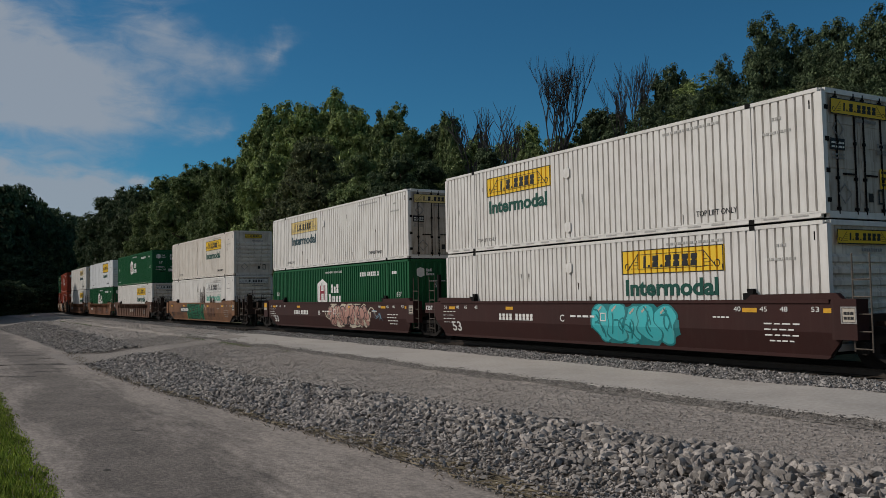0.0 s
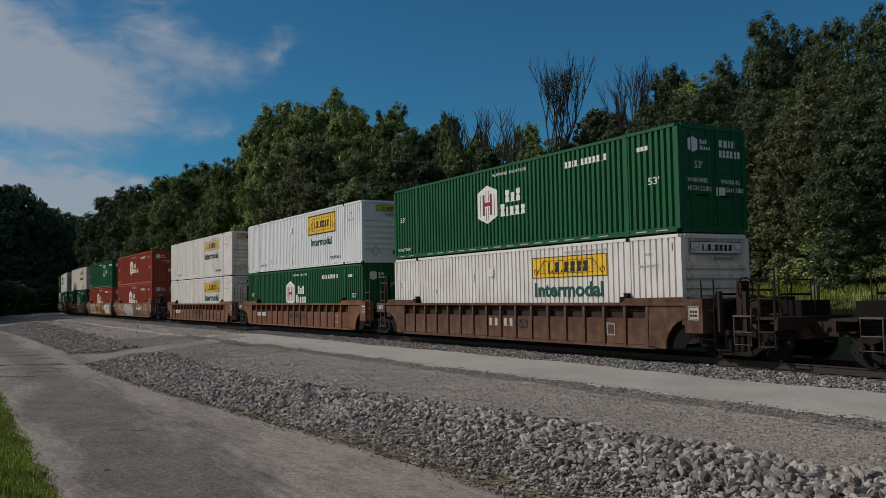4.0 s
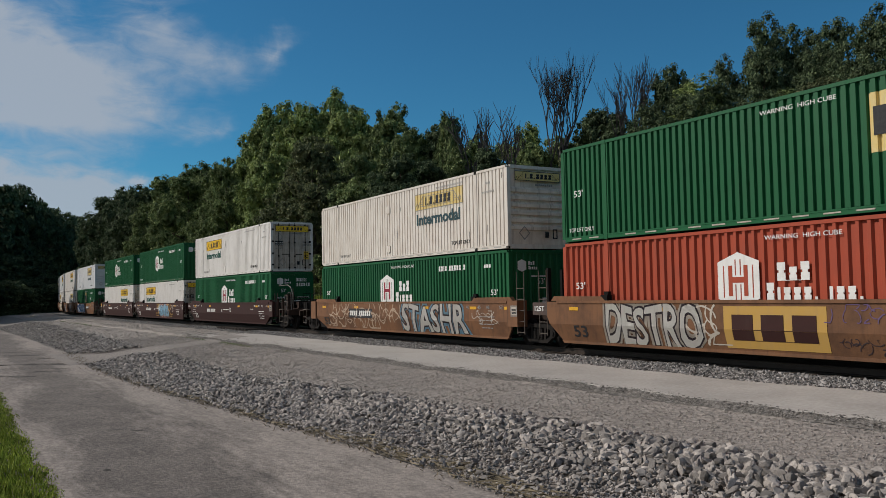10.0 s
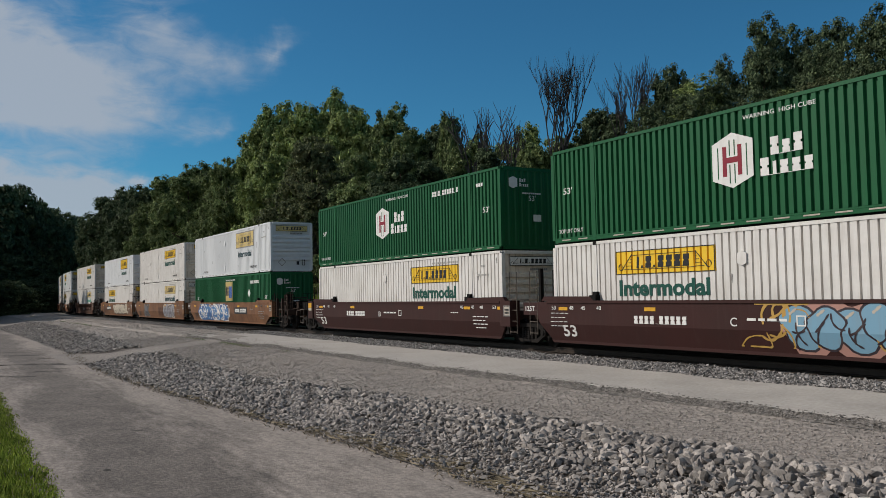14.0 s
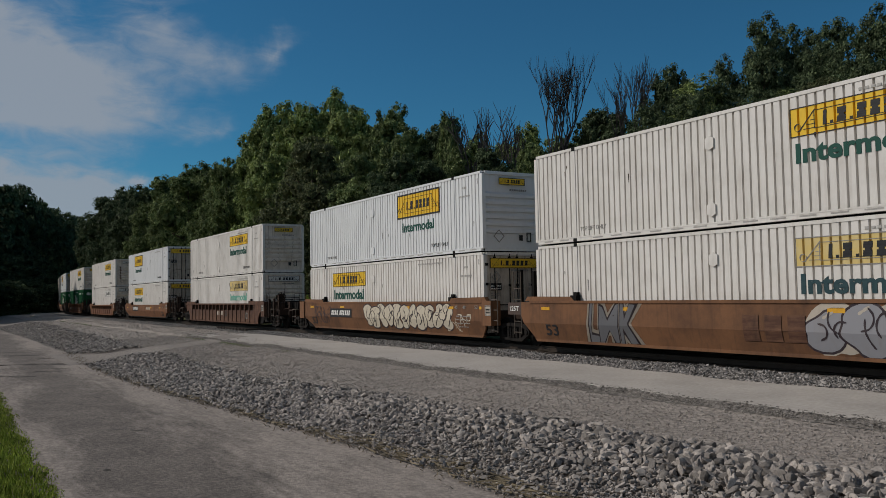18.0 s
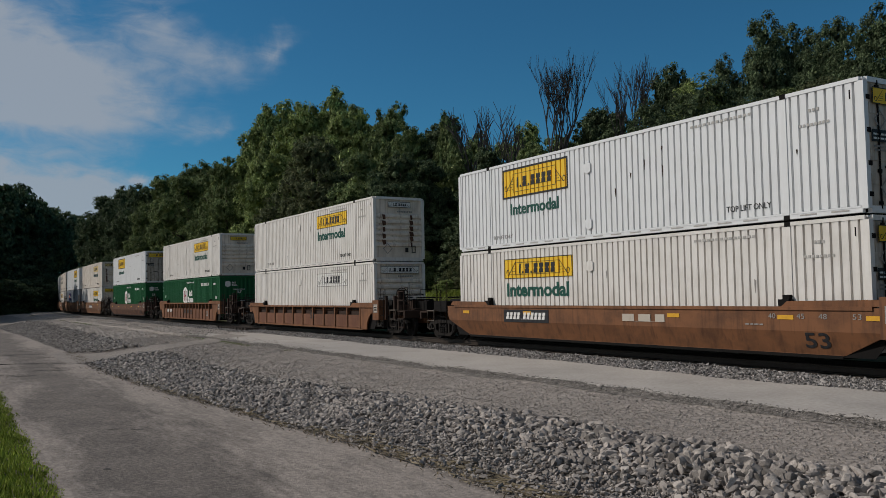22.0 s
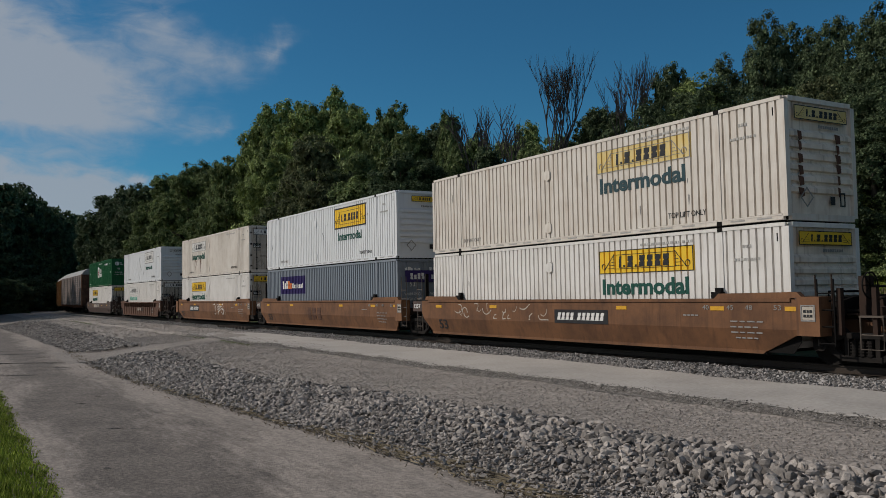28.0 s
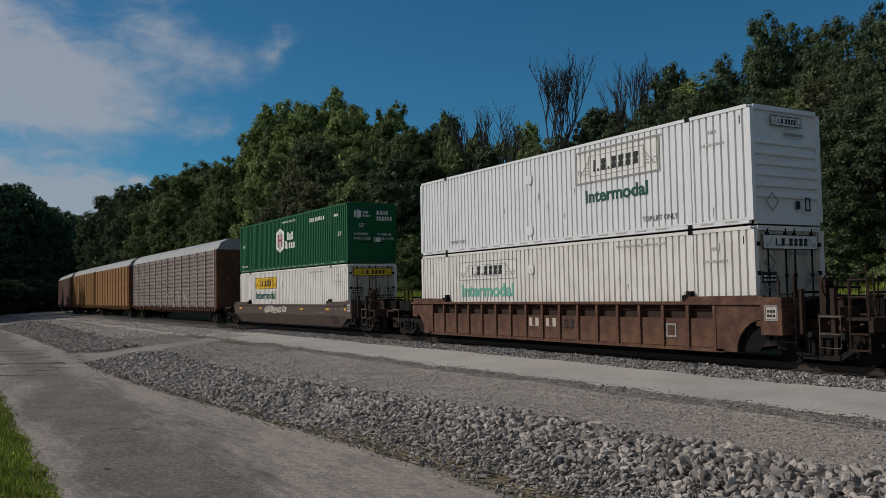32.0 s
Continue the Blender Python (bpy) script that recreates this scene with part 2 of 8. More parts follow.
GREY_BOX = material("blue-grey container paint", (0.19, 0.215, 0.245), 0.5, (0.14, 0.155, 0.175), 1.4, 0.4, 0.15, (0.1, 0.1, 0.1), 0.05, 25)
MAROON = material("maroon car paint", (0.035, 0.0108, 0.0090), 0.7, (0.026, 0.0108, 0.0090), 1.1, 0.7, 0.3, (0.055, 0.03, 0.024), 0.08, 30, vary=0.06)
TAN = material("weathered tan car paint", (0.178, 0.084, 0.040), 0.7, (0.060, 0.031, 0.020), 0.9, 0.95, 0.7, (0.075, 0.037, 0.022), 0.1, 30, vary=0.08)
ORANGE_TAN = material("rusty orange car paint", (0.185, 0.080, 0.036), 0.7, (0.075, 0.036, 0.020), 1.6, 0.95, 0.8, (0.06, 0.028, 0.016), 0.1, 30, vary=0.08)
RUST_PANEL = material("red-brown rusted panel", (0.118, 0.050, 0.029), 0.75, (0.19, 0.092, 0.048), 2.2, 0.8, 0.8, (0.045, 0.022, 0.014), 0.1, 30, vary=0.2)
BROWN = material("dull brown car paint", (0.070, 0.033, 0.022), 0.75, (0.19, 0.10, 0.058), 2.6, 0.75, 0.6, (0.030, 0.018, 0.014), 0.1, 30, vary=0.08)
DARK_BROWN = material("dark grey-brown car paint", (0.075, 0.052, 0.045), 0.65, (0.05, 0.035, 0.03), 1.0, 0.7, 0.4, (0.10, 0.06, 0.04), 0.1, 30)
# both steels near-black: grime, and the shade under the cars put into the colour
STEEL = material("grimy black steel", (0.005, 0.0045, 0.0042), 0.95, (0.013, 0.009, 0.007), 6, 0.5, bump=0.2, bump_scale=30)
CAST = material("shade-darkened cast steel", (0.011, 0.0095, 0.0085), 0.95, (0.022, 0.017, 0.014), 5, 0.8, bump=0.2, bump_scale=30)
RUSTY = material("rusted steel", (0.034, 0.019, 0.013), 0.85, (0.02, 0.014, 0.011), 6, 0.7, bump=0.2, bump_scale=30)
GALV = material("light grey handrail steel", (0.17, 0.16, 0.15), 0.6, (0.10, 0.075, 0.06), 9, 0.5)
LADDER = material("dull brown-grey ladder steel", (0.10, 0.082, 0.066), 0.7, (0.06, 0.04, 0.03), 9, 0.6)
RAILTOP = material("worn rail steel", (0.06, 0.048, 0.04), 0.5, (0.045, 0.03, 0.02), 5, 0.6, metal=0.5)
YELLOW = material("yellow decal", (0.74, 0.47, 0.03), 0.5, (0.62, 0.40, 0.05), 2.5, 0.4, 0.2, (0.45, 0.32, 0.12), vary=0.05)
YELLOW_FADED = material("faded yellow decal", (0.60, 0.45, 0.16), 0.6, (0.58, 0.50, 0.32), 2.5, 0.7, 0.35, (0.45, 0.36, 0.24), vary=0.05)
WHITE_DECAL = material("weathered white decal", (0.68, 0.67, 0.64), 0.5, (0.5, 0.48, 0.45), 3, 0.5, 0.25, (0.4, 0.36, 0.32))
BLACK = material("black lettering", (0.018, 0.018, 0.02), 0.5, (0.05, 0.05, 0.05), 6, 0.5)
GREY_LETTER = material("worn grey lettering", (0.20, 0.19, 0.18), 0.6, (0.4, 0.38, 0.36), 9, 0.7)
FAINT_LETTER = material("faint worn lettering", (0.33, 0.32, 0.30), 0.6, (0.5, 0.48, 0.45), 9, 0.7)
INK_GREEN = material("dark green lettering", (0.007, 0.060, 0.044), 0.6, (0.018, 0.09, 0.07), 5, 0.5)
INK_FADED = material("faded green lettering", (0.10, 0.33, 0.25), 0.6, (0.3, 0.42, 0.36), 5, 0.6)
INK_NAVY = material("dark blue-green lettering", (0.02, 0.05, 0.06), 0.5, (0.06, 0.1, 0.1), 5, 0.5)
INK_RED = material("dark red mark", (0.22, 0.02, 0.035), 0.5)
NAVY = material("purple-blue decal", (0.028, 0.016, 0.10), 0.5, (0.04, 0.03, 0.11), 3, 0.4)
ORANGE_INK = material("orange decal", (0.62, 0.16, 0.03), 0.5)
BLUE_INK = material("blue decal", (0.03, 0.10, 0.35), 0.5)
REFLECT = material("yellow reflector tape", (0.62, 0.33, 0.03), 0.45, (0.4, 0.2, 0.03), 7, 0.5)
AUTO_GREY = material("galvanised autorack panel", (0.185, 0.150, 0.138), 0.6, (0.08, 0.058, 0.05), 1.5, 0.7, 0.5, (0.16, 0.10, 0.075), 0.1, 30)
AUTO_YELLOW = material("faded yellow autorack paint", (0.24, 0.125, 0.045), 0.65, (0.15, 0.078, 0.033), 1.2, 0.6, 0.4, (0.22, 0.12, 0.05), 0.1, 30)
AUTO_BROWN = material("brown autorack paint", (0.13, 0.075, 0.06), 0.65, (0.09, 0.05, 0.04), 1.2, 0.6, 0.4, (0.18, 0.12, 0.09), 0.1, 30)
AUTO_POST = material("pale galvanised posts", (0.30, 0.28, 0.26), 0.55, (0.12, 0.09, 0.07), 2.5, 0.6)
AUTO_ROOF = material("pale autorack roof", (0.29, 0.29, 0.29), 0.55, (0.19, 0.18, 0.17), 1.2, 0.6)
PAINTS = {k: material(k + " spray paint", c, 0.6, [x * 0.8 + 0.05 for x in c], 2.0, 0.5, 0.2, (0.2, 0.14, 0.1)) for k, c in dict(
    teal=(0.012, 0.17, 0.18), aqua=(0.05, 0.40, 0.42), cream=(0.52, 0.46, 0.36), pale=(0.42, 0.37, 0.31), mint=(0.06, 0.33, 0.17), green=(0.02, 0.19, 0.10),
    orange=(0.42, 0.17, 0.05), sky=(0.16, 0.30, 0.40), blue=(0.05, 0.10, 0.24), ochre=(0.42, 0.25, 0.06), pink=(0.38, 0.20, 0.16), ink=(0.03, 0.02, 0.025), white=(0.66, 0.63, 0.58), haze=(0.24, 0.24, 0.26), dust=(0.36, 0.265, 0.19), violet=(0.10, 0.06, 0.14), azure=(0.04, 0.16, 0.36)).items()}

BALLAST_M = stone_material("grey ballast stone", (0.060, 0.055, 0.051), (0.38, 0.35, 0.327), bump_scale=25)
RIPRAP_M = stone_material("grey limestone rock", (0.088, 0.078, 0.070), (0.425, 0.375, 0.333), bump_scale=14)
GRAVEL_M = stone_material("crushed grey gravel", (0.215, 0.189, 0.168), (0.40, 0.354, 0.316), bump_scale=30)
EDGE_STONE_M = stone_material("grey crumbled stone", (0.09, 0.08, 0.072), (0.32, 0.29, 0.262), bump_scale=25)
GRAVEL_BED = material("packed grey gravel", (0.286, 0.252, 0.223), 0.95, (0.182, 0.161, 0.143), 0.9, 0.6, bump=0.9, bump_scale=16, fine=0.35)
BALLAST_BED = material("dark ballast bed", (0.15, 0.145, 0.135), 0.95, (0.10, 0.095, 0.09), 1.5, 0.6, bump=1.0, bump_scale=14, fine=0.4)
STRIP_M = material("pale packed limestone fines", (0.369, 0.338, 0.306), 0.95, (0.27, 0.246, 0.222), 0.5, 0.8, bump=0.35, bump_scale=22, fine=0.12)
EDGE_M = material("dark broken edge", (0.115, 0.103, 0.092), 0.95, (0.25, 0.226, 0.204), 6.0, 0.8, bump=0.9, bump_scale=20, fine=0.35)
BANK_BED = material("dusty soil between rocks", (0.20, 0.174, 0.152), 0.95, (0.10, 0.088, 0.077), 3.0, 0.7, bump=0.8, bump_scale=14)
RAMP_M = material("dusty gravel ramp", (0.235, 0.207, 0.183), 0.95, (0.165, 0.146, 0.129), 0.5, 0.8, bump=0.7, bump_scale=20, fine=0.3)
ROAD_M = road_material()
VERGE_M = material("dusty verge soil", (0.15, 0.12, 0.085), 0.95, (0.075, 0.085, 0.03), 4.0, 0.9, bump=0.8, bump_scale=14, fine=0.3)
SOIL_M = material("grassy soil", (0.075, 0.07, 0.035), 0.95, (0.05, 0.085, 0.02), 0.4, 0.8, bump=0.8, bump_scale=9, fine=0.3)
GRASS_M = leaf_material("grass blades", (0.085, 0.13, 0.014), (0.30, 0.35, 0.065))
DRY_M = leaf_material("dry stalks", (0.07, 0.055, 0.035), (0.19, 0.155, 0.10))
LEAF_A = leaf_material("deep green leaves", (0.048, 0.080, 0.028), (0.225, 0.268, 0.108))
LEAF_B = leaf_material("yellow-green leaves", (0.075, 0.115, 0.036), (0.330, 0.385, 0.140))
LEAF_C = leaf_material("dark oak leaves", (0.026, 0.046, 0.021), (0.128, 0.162, 0.082))
LEAF_D = leaf_material("browning leaves", (0.046, 0.062, 0.028), (0.180, 0.190, 0.092))
BARK = material("grey-brown bark", (0.10, 0.08, 0.062), 0.9, (0.05, 0.042, 0.035), 4, 0.7, bump=0.8, bump_scale=12)
DEADWOOD = material("bare grey deadwood", (0.075, 0.066, 0.06), 0.9, (0.045, 0.04, 0.035), 4, 0.6)
TIE_M = material("weathered timber tie", (0.065, 0.052, 0.043), 0.9, (0.035, 0.03, 0.025), 5, 0.6, bump=0.5, bump_scale=18)
RUT_M = material("dark rut patch", (0.045, 0.04, 0.035), 0.8, (0.08, 0.07, 0.06), 2.0, 0.6, bump=0.6, bump_scale=10)
POST_M = material("weathered post wood", (0.16, 0.13, 0.10), 0.9, (0.08, 0.065, 0.05), 5, 0.6)


# ---- mesh tools ----
class Solid:
    """Collects boxes, prisms and tubes into one mesh."""

    def __init__(self):
        self.v, self.f = [], []

    def add(self, verts, faces):
        n = len(self.v)
        self.v += [tuple(p) for p in verts]
        self.f += [tuple(i + n for i in f) for f in faces]
        return self

    def box(self, x0, x1, y0, y1, z0, z1):
        return self.add([(x, y, z) for x in (x0, x1) for y in (y0, y1) for z in (z0, z1)],
                        [(0, 1, 3, 2), (4, 6, 7, 5), (0, 4, 5, 1), (2, 3, 7, 6), (0, 2, 6, 4), (1, 5, 7, 3)])

    def prism(self, pts, y0, y1):
        """A polygon in x, z pulled from y0 to y1."""
        n = len(pts)
        return self.add([(x, y0, z) for x, z in pts] + [(x, y1, z) for x, z in pts],
                        [tuple(range(n)), tuple(range(2 * n - 1, n - 1, -1))] + [(i, i + n, (i + 1) % n + n, (i + 1) % n) for i in range(n)])

    def sheet(self, pts, z0, z1):
        """A wall over the polyline pts in x, y."""
        n = len(pts)
        return self.add([(x, y, z0) for x, y in pts] + [(x, y, z1) for x, y in pts], [(i, i + 1, n + i + 1, n + i) for i in range(n - 1)])

    def tube(self, pts, r, n=6, r1=None):
        """A round bar along pts, tapering from r to r1."""
        pts = [Vector(p) for p in pts]
        r1 = r if r1 is None else r1
        base = len(self.v)
        for i, p in enumerate(pts):
            d = (pts[min(i + 1, len(pts) - 1)] - pts[max(i - 1, 0)]).normalized()
            a = d.cross(Vector((0, 0, 1)) if abs(d.z) < 0.9 else Vector((1, 0, 0))).normalized()
            b = d.cross(a)
            k = r + (r1 - r) * i / max(1, len(pts) - 1)
            for j in range(n):
                t = 2 * math.pi * j / n
                self.v.append(tuple(p + a * (k * math.cos(t)) + b * (k * math.sin(t))))
        for i in range(len(pts) - 1):
            for j in range(n):
                q = base + i * n
                self.f.append((q + j, q + (j + 1) % n, q + n + (j + 1) % n, q + n + j))
        self.f += [tuple(base + j for j in reversed(range(n))), tuple(base + (len(pts) - 1) * n + j for j in range(n))]
        return self

    def disc(self, c, r, half, n=20, axis="y"):
        """A round slab about c across the car."""
        a = [(math.cos(2 * math.pi * j / n) * r, math.sin(2 * math.pi * j / n) * r) for j in range(n)]
        pts = [(c[0] + p, c[1] + s * half, c[2] + q) for s in (-1, 1) for p, q in a]
        return self.add(pts, [tuple(range(n)), tuple(range(2 * n - 1, n - 1, -1))] + [(j, j + n, (j + 1) % n + n, (j + 1) % n) for j in range(n)])

    def mesh(self, name, mat, smooth=False):
        me = bpy.data.meshes.new(name)
        me.from_pydata(self.v, [], self.f)
        bm = bmesh.new()
        bm.from_mesh(me)
        bmesh.ops.recalc_face_normals(bm, faces=bm.faces)
        bm.to_mesh(me)
        bm.free()
        me.materials.append(mat)
        if smooth:
            me.shade_smooth()
        return me


MESHES = {}


def shared(name, mat, fn, *args):
    """The mesh that fn builds for these arguments, made once."""
    key = (name, mat.name, fn, args)
    if key not in MESHES:
        MESHES[key] = fn(*args).mesh(name, mat)
    return MESHES[key]


def part(name, me, parent, label="", at=None):
    ob = new(name, me)
    ob.parent = parent
    if at is not None:
        ob.matrix_basis = at
    if label:
        ob["label"] = label
    return ob


def fill_mesh(name, verts, faces, mat, smooth=False):
    """A mesh straight from arrays of one face size."""
    verts, faces = np.asarray(verts, np.float32), np.asarray(faces, np.int32)
    me = bpy.data.meshes.new(name)
    k = faces.shape[1]
    me.vertices.add(len(verts))
    me.vertices.foreach_set("co", verts.ravel())
    me.loops.add(faces.size)
    me.loops.foreach_set("vertex_index", faces.ravel())
    me.polygons.add(len(faces))
    me.polygons.foreach_set("loop_start", np.arange(0, faces.size, k, dtype=np.int32))
    me.update(calc_edges=True)
    me.materials.append(mat)
    if smooth:
        me.shade_smooth()
    else:
        me.shade_flat()
    return me


WORDS = {}


def word(text, mat, bold=0.0):
    """The mesh of a word, one metre high in capitals, standing in x, z and facing -y."""
    key = (text, mat.name, bold)
    if key not in WORDS:
        cu = bpy.data.curves.new("word", "FONT")
        cu.body, cu.size, cu.extrude, cu.offset, cu.resolution_u = text, 1.37, 0.004, bold, 3
        ob = bpy.data.objects.new("word", cu)
        scene.collection.objects.link(ob)
        bpy.context.view_layer.update()
        me = bpy.data.meshes.new_from_object(ob.evaluated_get(bpy.context.evaluated_depsgraph_get()))
        bpy.data.objects.remove(ob)
        me.transform(pose(0, 0, 0, 90, 0, 0))
        me.materials.clear()
        me.materials.append(mat)
        WORDS[key] = me
    return WORDS[key]


def lettering(text, mat, parent, x, y, z, width, high, label="", bold=0.0, name="lettering"):
    """A word of that width and capital height on a face towards -y, its lower corner at x, z."""
    me = word(text, mat, bold)
    xs = [v.co.x for v in me.vertices]
    w = max(xs) - min(xs)
    sx = width / w
    return part(name, me, parent, label, Matrix.LocRotScale((x - min(xs) * sx, y, z), None, (sx, 1, high)))


def bars(widths, high, thick=0.006, gap=0.3):
    """A row of plain upright bars in place of writing, one unit long, on a hair-thin base line."""
    total = sum(widths) + gap * (len(widths) - 1)
    pts, x = [(0.0, 0.0)], 0.0
    top = []
    for w in widths:
        top += [(x / total, 0.03), (x / total, 1.0), ((x + w) / total, 1.0), ((x + w) / total, 0.03)]
        x += w + gap
    return Solid().prism([(0.0, 0.0)] + top + [(1.0, 0.0)], -thick, 0)


BLOCK = {"O": (0.54, 1.0), "o": (0.48, 0.74), "i": (0.22, 1.0), "j": (0.22, 0.74), ".": (0.18, 0.22)}


def plain_glyphs(codes, slant=0.0, gap=0.25, thick=0.005):
    """Plain blocks in place of a name or number, each with a slight waist, on a hair-thin base line; one unit long and one high."""
    total = sum((0.30 if c == " " else BLOCK[c][0]) + gap for c in codes) - gap
    top, x = [], 0.0
    for c in codes:
        if c == " ":
            x += 0.30 + gap
            continue
        w, h = BLOCK[c]
        if c in "Oo":
            a, b, n = 0.43 * h, 0.57 * h, 0.17
            m = x + w / 2
            top += [(x, 0.03), (x, a), (m - n, a), (m - n, b), (x, b), (x, h), (x + w, h), (x + w, b), (m + n, b), (m + n, a), (x + w, a), (x + w, 0.03)]
        else:
            top += [(x, 0.03), (x, h), (x + w, h), (x + w, 0.03)]
        x += w + gap
    return Solid().prism([((p + slant * q) / total, q) for p, q in [(0.0, 0.0)] + top + [(total, 0.0)]], -thick, 0)


# ---- track line ----
GAUGE_Y = 17.769
STEP = 0.5
ARC = np.arange(80.0, -700.0, -STEP)


def track_line():
    """Centre line by integrating its curvature: nearly straight past the viewer, a bend to the north far off."""
    k = np.interp(ARC, [-700, -160, -138, -115, -80, -30, 40], [0.0026, 0.0010, 0.0025, 0.0005, 0.0003, -0.0005, -0.0001])
    i0 = int(80 / STEP)
    th = np.cumsum(k) * STEP
    th -= th[i0]
    x = -np.cumsum(np.cos(th)) * STEP
    y = np.cumsum(np.sin(th)) * STEP
    return x - x[i0], y - y[i0] + GAUGE_Y, th


TX, TY, TH = track_line()


def on_track(s):
    """Place and heading (away from the viewer, radians) at the distance s along the track."""
    if s > 79:
        x, y = on_track(79)[:2]
        return x + (s - 79), y, 0.0
    return (float(np.interp(-s, -ARC, TX)), float(np.interp(-s, -ARC, TY)), float(np.interp(-s, -ARC, TH)))


def track_y(x):
    """Distance of the centre line from the x axis."""
    return np.interp(-np.asarray(x, float), -TX, TY)


# ---- ground ----
def smooth(a, b, t):
    t = np.clip((t - a) / (b - a), 0, 1)
    return t * t * (3 - 2 * t)


def wave(x, y, f=1.0, seed=0.0):
    """Gentle unevenness, -1 to 1."""
    return (np.sin(x * 0.9 * f + 1.3 * seed + 2.1 * np.sin(y * 0.7 * f + seed)) + np.sin(y * 1.3 * f + 0.7 * seed + 1.7 * np.sin(x * 0.45 * f))
            + 0.6 * np.sin((x * 2.1 + y * 1.7) * f + seed)) / 2.6


BANK_X = (-130.0, -92.0, -81.0, -62.0, -46.0, -34.0, -24.0, -20.0, -17.6, -14.6, -10.7, -8.7, -2.0)
FOOT_Y = (4.0, 4.0, 4.2, 4.75, 5.0, 4.6, 5.0, 5.38, 5.62, 5.75, 6.05, 6.0, 6.0)
HEAD_Y = (8.2, 8.0, 8.0, 7.9, 7.9, 7.6, 7.6, 7.8, 8.1, 8.5, 8.85, 9.0, 9.25)


def bank_foot(x):
    """Where the rock bank meets the lane."""
    return np.interp(x, BANK_X, FOOT_Y) + 0.07 * wave(x, 0 * x, 1.1, 1)


def bank_head(x):
    """Where the rock bank meets the gravel above it."""
    return np.interp(x, BANK_X, HEAD_Y) + 0.16 * wave(x, 0 * x, 0.9, 5) + 0.10 * wave(x, 0 * x, 3.1, 2)


RAMP_Y = (4.0, 4.9, 6.3, 7.5, 8.8, 9.6, 11.3, 12.3, 13.2)
RAMP_EAST = (-35.4, -36.7, -37.5, -37.8, -38.8, -39.6, -41.0, -41.8, -42.4)
RAMP_WEST = (-46.0, -44.0, -41.9, -41.8, -42.0, -42.6, -44.2, -45.6, -47.0)


def beside_ramp(x, y):
    """How far a place lies outside the side road that cuts the bank; negative on it."""
    return np.maximum(x - np.interp(y, RAMP_Y, RAMP_EAST), np.interp(y, RAMP_Y, RAMP_WEST) - x) 


def ground_z(x, y):
    """Height of the land: road, rock bank, service track, ballast, wooded slope."""
    x, y = np.asarray(x, float), np.asarray(y, float)
    d = y - track_y(x)                                # from the track's centre
    z = np.full(np.broadcast(x, y).shape, -0.75)
    z = z + 0.33 * smooth(-12.2, -8.3, d) + 0.07 * smooth(-8.4, -5.6, d)
    lip = -5.87 + 0.10 * wave(x, 0 * x, 1.3, 5.0)
    z = z + 0.11 * smooth(-0.20, 0.09, d - lip)
    z = z + 0.04 * smooth(-2.7, -1.5, d) * (1 - smooth(1.5, 2.9, d))
    z = z + 1.9 * smooth(3.6, 8.5, d) + 2.6 * smooth(9, 30, d) + 9.0 * smooth(22, 120, d)
    z = z + 0.025 * wave(x, y, 0.8) + 0.012 * wave(x, y, 3.0, 2.0)
    z = z + 0.10 * smooth(1.4, 0.4, y)
    return z


def land(name, xs, ys, mat, lift=0.0, edge=0.0, seed=0.0, follow=False):
    """A sheet of land over the grid; follow: ys count from the track. edge: how ragged its two long sides are."""
    X, Y = np.meshgrid(np.asarray(xs, float), np.asarray(ys, float))
    if edge:
        rag = edge * (wave(X, 0 * X, 1.7, seed) + 0.5 * wave(X, 0 * X, 5.1, seed + 3) + 0.5 * wave(X, 0 * X, 17.0, seed + 5))
        w = np.zeros_like(Y)
        w[0], w[-1] = 1, 1
        Y = Y + rag * w
    if name == "service_track":                      # its lower edge keeps to the lip of the ground
        Y = Y + 0.10 * wave(X, 0 * X, 1.3, 5.0) * np.clip((-2.45 - Y) / 3.35, 0, 1)
    if follow:
        Y = Y + track_y(X)
    Z = ground_z(X, Y) + lift
    nx, ny = X.shape[1], X.shape[0]
    i = np.arange(nx * ny).reshape(ny, nx)
    F = np.stack([i[:-1, :-1], i[:-1, 1:], i[1:, 1:], i[1:, :-1]], -1).reshape(-1, 4)
    ob = new(name, fill_mesh(name, np.stack([X, Y, Z], -1).reshape(-1, 3), F, mat, True))
    return ob


def spread(*stops):
    """Grid lines: (from, to, step) runs joined."""
    out = []
    for a, b, s in stops:
        out += list(np.arange(a, b, s))
    return np.array(sorted(set(np.round(out, 4))))


